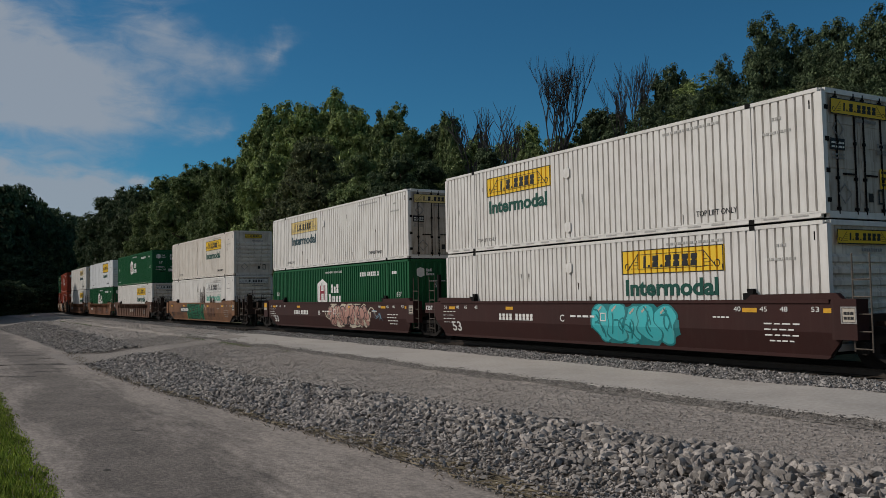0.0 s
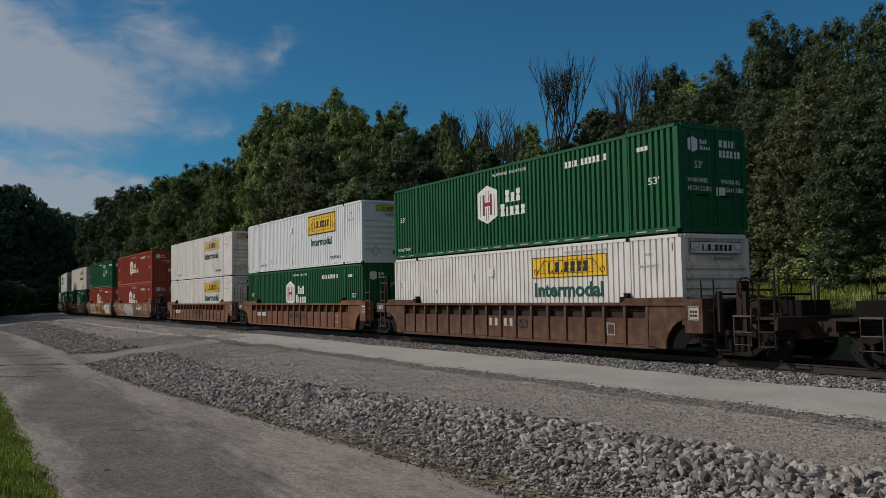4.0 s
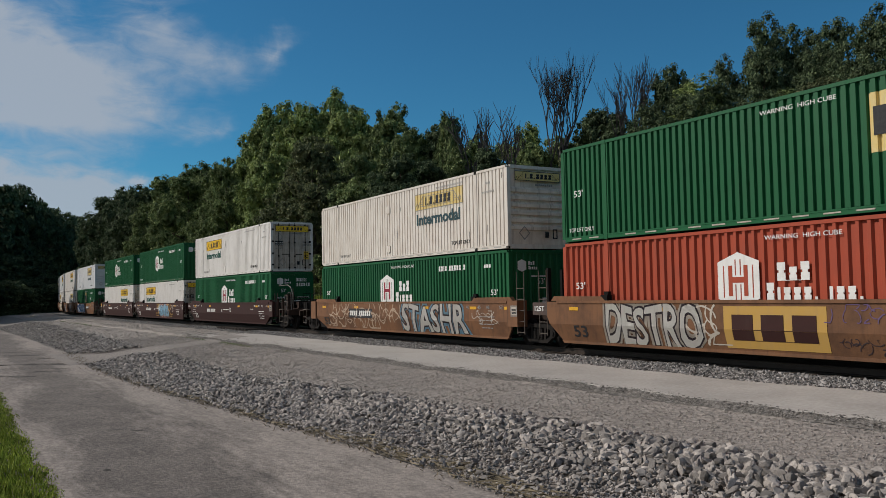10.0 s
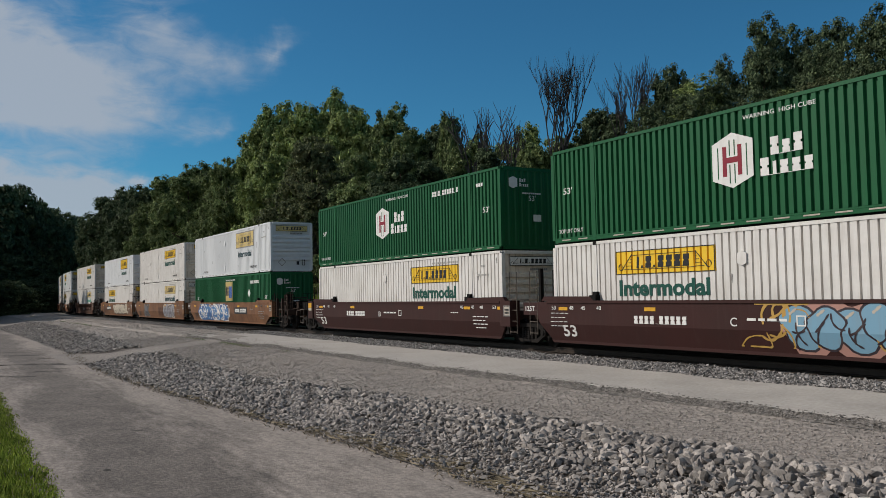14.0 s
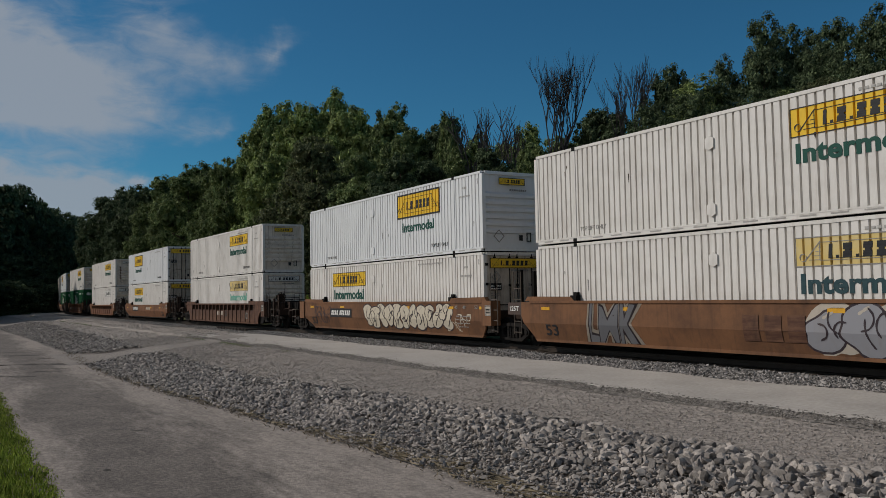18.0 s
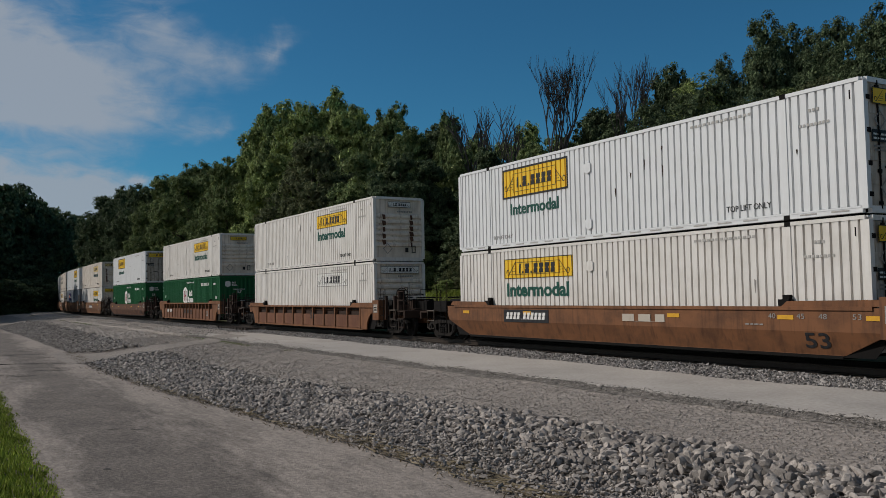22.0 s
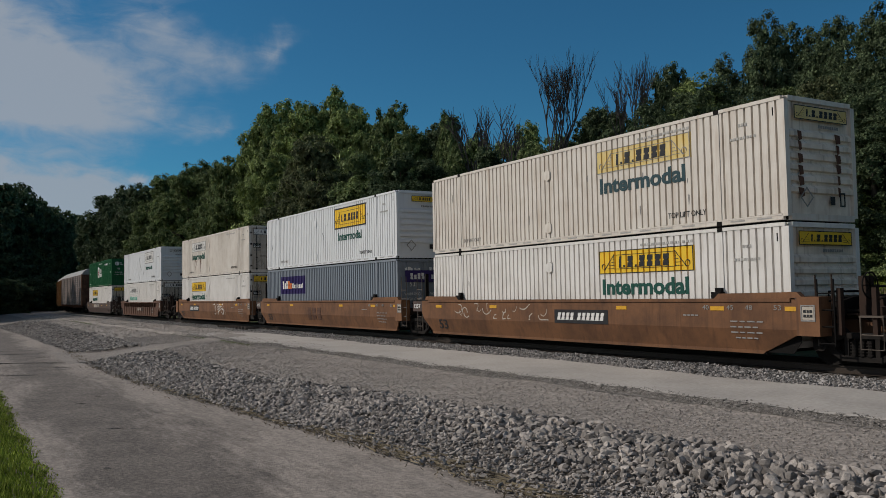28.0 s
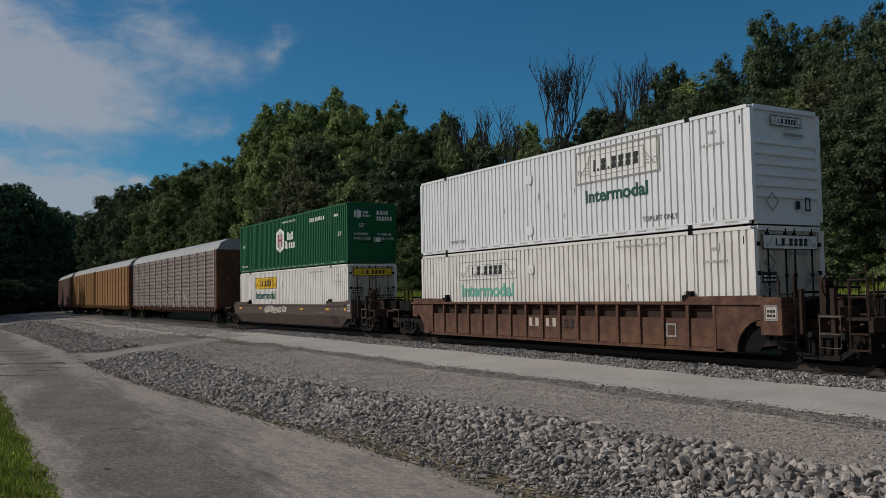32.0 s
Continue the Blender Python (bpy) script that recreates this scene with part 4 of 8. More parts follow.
def brand_panel(box, x, z, style, ink, broad=False):
    """The big side decal: a panel with a name in plain shapes, and a word below; broad: the newer, taller panel with a heavy border."""
    if style == "n":
        return
    w, h = (3.5, 1.0) if broad else (3.6, 0.66)
    m = {"y": YELLOW, "f": YELLOW_FADED, "p": WHITE_DECAL, "q": WHITE_DECAL}[style]
    part("side_decal", shared("side_decal", m, wall_decal, x, w, z, h, *RIBS_WHITE), box,
         {"y": "yellow brand panel", "f": "faded yellow brand panel", "p": "white brand panel", "q": "white brand panel"}[style])
    line = BLACK if style == "y" else GREY_LETTER
    part("decal_border", shared("decal_border", line, frame_lines, w, h, 0.06 if broad else 0.022), box, at=pose(x, -HW + 0.014, z))
    part("decal_rule", shared("decal_rule", line, frame_lines, w * 0.66, h * 0.62, 0.014), box, at=pose(x + w * 0.17, -HW + 0.014, z + h * 0.19))
    for side in (1, -1):
        part("decal_emblem", shared("decal_emblem", line, emblem, 0.66), box, "fine scroll emblem", Matrix.LocRotScale((x + w / 2, -HW + 0.011, z + (0.14 if broad else 0)), None, (side * w / 3.6, 1, 1)))
    part("name_mark", shared("name_mark", BLACK, plain_glyphs, PANEL_NAME, 0.06), box, "black plain shapes of a brand name",
         Matrix.LocRotScale((x + w * 0.23, -HW + 0.010, z + h * (0.33 if broad else 0.25)), None, (w * 0.53, 1, h * (0.34 if broad else 0.48))))
    if style == "q":
        return
    if broad:
        lettering("Intermodal", ink, box, x + 0.42, -HW + 0.010, z - 0.56, 2.6, 0.38, "green word Intermodal", 0.034)
    else:
        lettering("Intermodal", ink, box, x + 0.12, -HW + 0.010, z - 0.58, 3.3, 0.44, "green word Intermodal", 0.042)


def emblem(h):
    """A small scroll at the end of the panel: a ring, a slanted edge and fine rules."""
    s = Solid()
    s.prism([(1.14, h - 0.10), (1.17, h - 0.10), (1.58, 0.12), (1.55, 0.12)], -0.006, 0)
    for i in range(4):
        z = 0.14 + 0.09 * i
        s.prism([(1.16, z), (1.46 - 0.085 * i, z), (1.46 - 0.085 * i, z + 0.014), (1.16, z + 0.014)], -0.006, 0)
    n = 12
    ring = [(1.60 + 0.085 * math.cos(2 * math.pi * k / n), 0.2 + 0.085 * math.sin(2 * math.pi * k / n)) for k in range(n)]
    for (a, b), (c, d) in zip(ring, ring[1:] + ring[:1]):
        s.prism([(a - 0.01, b - 0.01), (c - 0.01, d - 0.01), (c + 0.012, d + 0.012), (a + 0.012, b + 0.012)], -0.006, 0)
    return s


def hub_mark(box, x, z, red=False):
    """A white six-sided mark with barred inside, and a two-line name in plain shapes."""
    part("hexagon_mark", shared("hexagon_mark", WHITE_DECAL, hexagon, 1.24, 1.36), box, "white hexagon mark", pose(x, -HW + 0.016, z))
    part("hexagon_bar", shared("hexagon_bar", RED if red else INK_RED, hub_bars), box, at=pose(x, -HW + 0.016, z))
    part("hexagon_slit", shared("hexagon_slit", RED if red else GREEN, hub_slits), box, at=pose(x, -HW + 0.016, z))
    first, second = HOUSE_NAME
    part("name_mark", shared("name_mark", WHITE_DECAL, plain_glyphs, first), box, "white plain shapes of a brand name", Matrix.LocRotScale((x + 1.12, -HW + 0.012, z - 0.04), None, (0.85, 1, 0.42)))
    if red:
        second += ". joo."
    part("name_mark", shared("name_mark", WHITE_DECAL, plain_glyphs, second), box, "white plain shapes of a brand name",
         Matrix.LocRotScale((x + 0.82, -HW + 0.012, z - 0.50), None, (2.4 if red else 1.40, 1, 0.42)))


def container(kind, front, style="n", ink=None, upper=True, rust=False, seed=0):
    """A 53-foot container; front 'd' shows its doors at +x, 'n' its plain front wall."""
    m = KINDS[kind]
    white = kind in "wvc"
    words = {"d": "rear doors", "n": "front wall"}[front]
    extra = {"n": "no panel", "y": "yellow panel", "f": "faded yellow panel", "p": "pale panel", "q": "pale panel"}[style] if white else "white markings"
    box = tagged(new("shipping_container"), f"{WORDY[kind]} corrugated container with {extra} and {words}", "container", "containers on the train")
    pitch = RIBS_WHITE if white else ((0.27, 0.105, 0.04) if kind == "r" else (0.222, 0.064, 0.022))
    turn = pose(0, 0, 0, 0, 0, 180)
    for at in (None, turn):
        part("side_wall", shared("side_wall", m, side_wall, *pitch), box, at=at)
        part("top_rail", shared("top_rail", m, top_rail), box, at=at)
        part("bottom_rail", shared("bottom_rail", m, bottom_rail), box, at=at)
        for x in (-6.095, 6.095):
            part("lift_post", shared("lift_post", m, lift_post), box, at=(at or Matrix()) @ pose(x, 0, 0))
    part("rail_marking", shared("rail_marking", PAINTS["pale"] if not white else FAINT_LETTER, rail_slots), box, "row of dashes along the rail")["kind"] = "stuff"
    part("roof", shared("roof", m, roof_sheet), box)
    part("floor_frame", shared("floor_frame", STEEL, base_floor), box, "black underframe")
    for sx in (0, 180):
        part("end_threshold", shared("end_threshold", m, end_threshold), box, at=pose(0, 0, 0, 0, 0, sx))
        part("end_header", shared("end_header", m, end_header), box, at=pose(0, 0, 0, 0, 0, sx))
    part("corner_post", shared("corner_post", m, corner_post), box, at=pose(HL, 0, 0))
    part("corner_post", shared("corner_post", m, corner_post), box, at=pose(-HL + 0.14, 0, 0))
    part("corner_post", shared("corner_post", m, corner_post), box, at=pose(-HL, 0, 0) @ turn)
    part("corner_post", shared("corner_post", m, corner_post), box, at=pose(HL - 0.14, 0, 0) @ turn)
    cast = STEEL if white else m
    for x in (-6.095, 6.095):
        for z in (0.0, BOX_H - 0.118):
            part("corner_casting", shared("corner_casting", cast, casting), box, "dark lifting fitting", at=pose(x, -HW, z))
    wall = nose_wall if white else plain_nose
    f_turn, b_turn = (Matrix(), turn)
    if front == "d":
        f_turn, b_turn = turn, Matrix()
    em = ((WHITE_COOL if kind == "c" else WHITE_END) if front == "n" else WHITE_DOOR) if white else m
    part("front_wall", shared("front_wall", em, wall), box, at=f_turn)
    for flip in (1, -1):
        part("door_leaf", shared("door_leaf", em, door_leaf), box, at=b_turn @ Matrix.Diagonal((1, flip, 1, 1)))
        for y in (0.17, 0.82):
            part("lock_rod", shared("lock_rod", STEEL if white else m, lock_rod), box, "steel locking rod", b_turn @ pose(0, flip * y, 0))
        part("door_handle", shared("door_handle", STEEL, door_handle), box, at=b_turn @ pose(0, flip * 0.42, 0))
        for z in (0.4, 1.05, 1.75, 2.45):
            part("hinge", shared("hinge", STEEL if white else m, hinge), box, at=b_turn @ pose(0, flip * 1.14, z))
    # the end that faces the viewer
    E = pose(HL, 0, 0, 0, 0, 90)                       # x across the end, facing +x
    if white:
        lm = {"y": YELLOW, "f": YELLOW_FADED}.get(style, WHITE_DECAL)
        w, h, z = (2.05, 0.36, 2.32) if front == "d" else ((1.15, 0.25, 2.42) if upper and style != "f" else (1.95, 0.33, 2.36))
        if front == "n" and ((not upper and seed % 4) or seed == 35):
            lm = WHITE_DECAL
        part("end_decal", shared("end_decal", lm, panel_strips, w, h, 0.5), box, "brand panel on the end", E @ pose(-w / 2, -0.012, z))
        part("decal_border", shared("decal_border", BLACK, frame_lines, w, h, 0.02), box, at=E @ pose(-w / 2, -0.014, z))
        part("name_mark", shared("name_mark", BLACK, plain_glyphs, PANEL_NAME, 0.06), box, "black plain shapes of a brand name",
             E @ Matrix.LocRotScale((-w * 0.28, -0.018, z + h * 0.25), None, (w * 0.58, 1, h * 0.5)))
        for side in (1, -1):
            part("decal_emblem", shared("decal_emblem", BLACK, emblem, 0.66), box, "fine scroll emblem", E @ Matrix.LocRotScale((0, -0.016, z), None, (side * w / 3.6, 1, h / 0.66)))
        part("placard", shared("placard", GREY_LETTER, frame_lines, 0.34, 0.34, 0.03), box, at=E @ pose(-0.85, -0.005, 0.55) @ pose(0, 0, 0, 0, 45, 0))
        part("serial_bar", shared("serial_bar", GREY_LETTER, bars, (1,) * 9, 1.0), box, at=E @ Matrix.LocRotScale((-0.1, 0.0, 2.2), None, (0.75, 1, 0.07)))
        part("data_plate", shared("data_plate", BLACK, panel_strips, 0.16, 0.2, 0.2), box, at=E @ pose(0.30, 0.02, 0.40))
        part("plate_frame", shared("plate_frame", BLACK, frame_lines, 0.2, 0.34, 0.04), box, at=E @ pose(0.62, 0.0, 0.36))
        if front == "d":
            part("warning_sticker", shared("warning_sticker", YELLOW, panel_strips, 0.30, 0.46, 0.4), box, "yellow warning sticker", E @ pose(0.72, 0.006, 0.72))
            for z in (0.79, 0.93, 1.07):
                part("sticker_bar", shared("sticker_bar", BLACK, bars, (1, 0.6, 0.9), 1.0), box, at=E @ Matrix.LocRotScale((0.76, -0.004, z), None, (0.22, 1, 0.06)))
            part("notice_panel", shared("notice_panel", BLACK, panel_strips, 0.52, 0.26, 0.4), box, "black safety notice", E @ pose(-1.06, 0.006, 1.52))
            for z in (1.32, 1.40, 1.57, 1.66):
                part("notice_bar", shared("notice_bar", GREY_LETTER if z < 1.5 else WHITE_DECAL, bars, (1, 0.7, 1, 0.5), 1.0), box, at=E @ Matrix.LocRotScale((-1.02, -0.004, z), None, (0.44, 1, 0.04)))
            part("placard", shared("placard", GREY_LETTER, frame_lines, 0.30, 0.30, 0.025), box, at=E @ pose(-0.97, 0.004, 2.0) @ pose(0, 0, 0, 0, 45, 0))
            part("serial_mark", shared("serial_mark", GREY_LETTER, plain_glyphs, "OOOO"), box, at=E @ Matrix.LocRotScale((0.66, 0.004, 1.66), None, (0.42, 1, 0.11)))
            part("serial_mark", shared("serial_mark", GREY_LETTER, plain_glyphs, "OOOOOO"), box, at=E @ Matrix.LocRotScale((0.66, 0.004, 1.50), None, (0.5, 1, 0.11)))
    else:
        part("end_mark", shared("end_mark", WHITE_DECAL, hexagon, 0.36, 0.42), box, at=E @ pose(-0.75, 0.004, 2.35))
        if front == "d":
            part("serial_mark", shared("serial_mark", WHITE_DECAL, plain_glyphs, "OOiO"), box, at=E @ Matrix.LocRotScale((0.25, 0.004, 2.34), None, (0.62, 1, 0.19)))
            part("serial_mark", shared("serial_mark", WHITE_DECAL, plain_glyphs, "OOOOOO"), box, at=E @ Matrix.LocRotScale((0.25, 0.004, 2.06), None, (0.82, 1, 0.19)))
        else:
            part("serial_bar", shared("serial_bar", WHITE_DECAL, bars, (1,) * 9, 1.0), box, at=E @ Matrix.LocRotScale((-0.36, 0.0, 1.96), None, (0.8, 1, 0.05)))
        part("name_mark", shared("name_mark", WHITE_DECAL, plain_glyphs, HOUSE_NAME[0]), box, at=E @ Matrix.LocRotScale((-0.48, 0.004, 2.38), None, (0.26, 1, 0.12)))
        part("name_mark", shared("name_mark", WHITE_DECAL, plain_glyphs, HOUSE_NAME[1]), box, at=E @ Matrix.LocRotScale((-0.48, 0.004, 2.22), None, (0.38, 1, 0.12)))
        lettering("53'", WHITE_DECAL, box, 0, 0, 0, 0.36, 0.2).matrix_basis = E @ Matrix.LocRotScale((-0.72 if front == "d" else -0.1, 0.0, 1.72), None, (0.2, 1, 0.2))
        part("data_sticker", shared("data_sticker", WHITE_DECAL, panel_strips, 0.34, 0.24, 0.4), box, at=E @ pose(0.1, 0.004, 1.0))
        if front == "d":
            for x, z, tx, w in ((-0.98, 1.34, "WARNING", 0.72), (-0.98, 1.12, "HIGH CUBE", 0.78), (0.28, 1.34, "WARNING", 0.7), (0.28, 1.12, "HIGH CUBE", 0.78)):
                lettering(tx, WHITE_DECAL, box, 0, 0, 0, w, 0.13).matrix_basis = E @ Matrix.LocRotScale((x, 0.0, z), None, (w / 6.2, 1, 0.13))
    if white and front == "n" and seed in (41, 35):
        g = random.Random(seed)
        gs = Solid()
        for y in (-0.78, 0.62):
            z = 2.1
            while z > 0.7:
                w = g.uniform(0.05, 0.13)
                gs.prism([(y - w, z), (y + w * 0.8, z - 0.02), (y + w, z - 0.2), (y - w * 0.4, z - 0.24)], -0.004, 0.0)
                z -= g.uniform(0.22, 0.3)
        part("soot_run", gs.mesh("soot_run", BROWN), box, "black soot running down the end", E @ pose(0, 0.004, 0))["kind"] = "stuff"
    # side markings
    if white:
        x = 1.6 if front == "n" else -5.2
        brand_panel(box, x, 1.66 if kind == "c" else 1.87, style, ink or INK_GREEN, kind == "c")
        if upper:
            lettering("TOP LIFT ONLY", BLACK, box, 4.38, -HW + 0.012, 0.34, 1.3, 0.15)
            lettering("TOP LIFT ONLY", GREY_LETTER, box, -5.85, -HW + 0.012, 0.32, 1.15, 0.13)
        part("serial_bar", shared("serial_bar", FAINT_LETTER, bars, (0.5,) * 14, 1.0), box, at=Matrix.LocRotScale((3.3, -HW + 0.012, 2.60), None, (1.9, 1, 0.06)))
        part("serial_bar", shared("serial_bar", FAINT_LETTER, bars, (0.5, 0.5, 0.5), 1.0), box, at=Matrix.LocRotScale((6.75, -HW + 0.012, 2.36), None, (0.26, 1, 0.07)))
        part("serial_bar", shared("serial_bar", FAINT_LETTER, bars, (0.5,) * 8, 1.0), box, at=Matrix.LocRotScale((6.5, -HW + 0.012, 2.05), None, (0.75, 1, 0.06)))
        for z in (0.48, 2.15):
            part("placard_holder", shared("placard_holder", m, hexagon, 0.27, 0.36, -0.035), box, "small raised placard holder", pose(-0.75, -HW + 0.012, z))
        part("tie_ring", shared("tie_ring", STEEL, casting, 0.2), box, at=Matrix.LocRotScale((7.75, -HW + 0.02, 2.45), None, (0.22, 0.5, 1)))
    elif kind in "gr":
        hub_mark(box, -0.95 if upper else (-1.4 if kind == "r" else -1.0), 1.62, kind == "r")
        part("serial_mark", shared("serial_mark", WHITE_DECAL, plain_glyphs, "OOiO OOOOO O"), box, at=Matrix.LocRotScale((3.4, -HW + 0.012, 2.30), None, (1.9, 1, 0.19)))
        lettering("WARNING  HIGH CUBE", WHITE_DECAL, box, -0.6, -HW + 0.012, 2.54, 2.0, 0.11)
        if upper:
            lettering("TOP LIFT ONLY", WHITE_DECAL, box, -7.75, -HW + 0.012, 0.30, 1.15, 0.13)
        part("serial_bar", shared("serial_bar", WHITE_DECAL, bars, (1, 1, 1), 1.0), box, at=Matrix.LocRotScale((6.55, -HW + 0.012, 2.32), None, (0.42, 1, 0.12)))
        lettering("53'", WHITE_DECAL, box, 6.95, -HW + 0.012, 1.36, 0.42, 0.20, bold=0.01)
        lettering("53'", WHITE_DECAL, box, -7.5, -HW + 0.012, 1.5, 0.42, 0.20, bold=0.01)
    elif kind == "e":
        x = 2.1 if upper else -0.65
        part("square_mark", shared("square_mark", YELLOW_FADED, wall_decal, x, 1.45, 1.25, 1.25, 0.222, 0.064, 0.022), box, "square yellow mark")
        part("mark_bar", shared("mark_bar", BLACK, bars, (0.8, 0.25), 1.0), box, at=Matrix.LocRotScale((x + 0.12, -HW + 0.009, 1.6), None, (0.5, 1, 0.6)))
        part("mark_bar", shared("mark_bar", BLUE_INK, bars, (0.5, 0.8), 1.0), box, at=Matrix.LocRotScale((x + 0.72, -HW + 0.009, 1.45), None, (0.6, 1, 0.75)))
        part("placard_holder", shared("placard_holder", WHITE_DECAL, diamond, 0.26), box, "pale diamond placard", pose(4.2 if not upper else 4.3, -HW + 0.008, 1.72))
        part("serial_mark", shared("serial_mark", WHITE_DECAL, plain_glyphs, "OOOO OOOOOO"), box, at=Matrix.LocRotScale((4.4 if not upper else 6.1, -HW + 0.012, 2.3), None, (1.7, 1, 0.18)))
        lettering("WARNING  HIGH CUBE", WHITE_DECAL, box, -0.6, -HW + 0.012, 2.54, 2.0, 0.11)
        if upper:
            lettering("TOP LIFT ONLY", WHITE_DECAL, box, -7.75, -HW + 0.012, 0.30, 1.15, 0.13)
        lettering("53'", WHITE_DECAL, box, 7.0, -HW + 0.012, 1.36, 0.42, 0.20, bold=0.01)
        lettering("53'", WHITE_DECAL, box, -7.5, -HW + 0.012, 1.36, 0.42, 0.20, bold=0.01)
    else:
        part("side_decal", shared("side_decal", NAVY, wall_decal, -5.85, 3.6, 1.52, 0.95, 0.222, 0.064, 0.022), box, "purple-blue brand panel")
        part("name_mark", shared("name_mark", WHITE_DECAL, plain_glyphs, "OoO"), box, "white plain shapes of a brand name",
             Matrix.LocRotScale((-5.55, -HW + 0.009, 1.8), None, (0.75, 1, 0.42)))
        part("name_mark", shared("name_mark", ORANGE_INK, plain_glyphs, "Oo"), box, at=Matrix.LocRotScale((-4.72, -HW + 0.009, 1.8), None, (0.5, 1, 0.42)))
        part("name_mark", shared("name_mark", WHITE_DECAL, plain_glyphs, "Oojijooi"), box, at=Matrix.LocRotScale((-4.1, -HW + 0.009, 1.82), None, (1.5, 1, 0.26)))
        part("end_decal", shared("end_decal", NAVY, panel_strips, 1.9, 0.5, 0.5), box, "purple-blue end panel", E @ pose(-0.95, -0.03, 1.9))
        part("name_mark", shared("name_mark", WHITE_DECAL, plain_glyphs, "OoOOo oo"), box, at=E @ Matrix.LocRotScale((-0.7, -0.038, 2.02), None, (1.3, 1, 0.26)))
    # rust marks that have run down from dents
    rng = random.Random(seed)
    if rust == "r":
        s = Solid()
        for x, z1, z0, w in ((0.1, 2.25, 0.1, 0.06), (0.42, 1.95, 0.05, 0.10), (0.62, 2.0, 0.3, 0.12), (0.95, 2.35, 0.05, 0.09), (1.2, 2.3, 0.15, 0.13), (-0.25, 2.2, 0.4, 0.04),
                             (2.65, 1.75, 0.6, 0.12), (2.95, 1.55, 0.62, 0.14), (3.25, 1.6, 0.7, 0.10), (3.5, 1.62, 0.75, 0.14), (3.75, 1.5, 0.7, 0.08)):
            s.prism([(x - w * 0.5, z1), (x + w * 0.3, z1 - 0.1), (x + w, z1 - (z1 - z0) * 0.35), (x + w * 0.7, z0 + 0.2), (x + w * 0.1, z0), (x - w * 0.6, z0 + 0.3), (x - w, z1 - (z1 - z0) * 0.5),
                     (x - w * 0.4, z1 - (z1 - z0) * 0.2)], -HW + 0.002, -HW + 0.005)
        part("rust_stain", s.mesh("rust_stain", RUSTY), box, "dark rust running down the side")["kind"] = "stuff"
    elif rust:
        s = Solid()
        for _ in range(9):
            x = -3.6 + rng.uniform(-0.9, 1.2)
            z, w, h = rng.uniform(0.75, 1.5), rng.uniform(0.04, 0.10), rng.uniform(0.2, 0.7)
            s.prism([(x - w, z + h * 0.2), (x + w * 0.6, z + h * 0.3), (x + w, z - h * 0.2), (x + w * 0.2, z - h), (x - w * 0.5, z - h * 0.6)], -HW + 0.009, -HW + 0.014)
        part("rust_stain", s.mesh("rust_stain", material("brown rust stain", (0.12, 0.05, 0.025), 0.8)), box, "brown rust running from scrapes")["kind"] = "stuff"
    elif white:
        s = Solid()
        for _ in range(7):
            x, z = rng.uniform(-7.5, 7.5), rng.uniform(0.3, 2.5)
            w, h = rng.uniform(0.010, 0.026), rng.uniform(0.05, 0.18)
            s.prism([(x - w, z + h), (x + w, z + h * 0.8), (x + w * 0.7, z), (x, z - h), (x - w * 0.8, z - h * 0.2)], -HW + 0.009, -HW + 0.014)
        part("scuff_pattern", s.mesh("scuff_pattern", GREY_LETTER if seed % 3 else RUSTY), box, "small rusty scuffs")["kind"] = "stuff"
    return box


# ---- the train: well cars ----
SY = 1.5                                              # half width over the side sills


FOLD, LOW, TUCK = 0.78, 0.22, 0.15                    # the plate bends inwards below FOLD


def tuck_y(z):
    """How far the smooth side plate lies inside its upper face at the height z."""
    return TUCK * max(0.0, FOLD - z) / (FOLD - LOW)


def sill_plate(top, cut0, cut1, tuck=1.0):
    """Smooth side plate, bent inwards below its fold, its lower corners cut away towards the ends."""
    e = HL + 0.62
    s = Solid().prism([(-e, top), (-e, 0.98), (-e + 0.12, FOLD), (e - 0.12, FOLD), (e, 0.98), (e, top)], -SY, -SY + 0.05)
    b = [(-e + 0.12, FOLD), (-HL + cut0, LOW), (HL - cut1, LOW), (e - 0.12, FOLD)]
    ys = [tuck_y(z) * tuck for _, z in b]
    s.add([(x, -SY + k, z) for (x, z), k in zip(b, ys)] + [(x, -SY + k + 0.05, z) for (x, z), k in zip(b, ys)],
          [(0, 1, 2, 3), (7, 6, 5, 4), (0, 4, 5, 1), (1, 5, 6, 2), (2, 6, 7, 3), (3, 7, 4, 0)])
    s.prism([(-HL + cut0 - 0.1, LOW + 0.06), (-HL + cut0, LOW - 0.02), (HL - cut1, LOW - 0.02), (HL - cut1 + 0.1, LOW + 0.06)], -SY + TUCK * tuck - 0.03, -SY + TUCK * tuck + 0.1)
    return s


def top_chord(top, half):
    return Solid().box(-half, half, -SY - 0.03, -SY + 0.14, top - 0.05, top + 0.03)


def end_shroud(top):
    """Raised plate over the end of the side sill."""
    return Solid().prism([(6.0, top + 0.03), (6.15, top + 0.15), (8.35, top + 0.17), (8.5, top + 0.03)], -SY + 0.01, -SY + 0.16)


def rib_sheet(top, low=0.22):
    """The deep back sheet behind the ribs."""
    e = HL + 0.55
    return Solid().prism([(-e, top), (-e, 0.95), (-7.7, 0.9), (-7.2, low), (7.2, low), (7.7, 0.9), (e, 0.95), (e, top)], -SY + 0.165, -SY + 0.185)


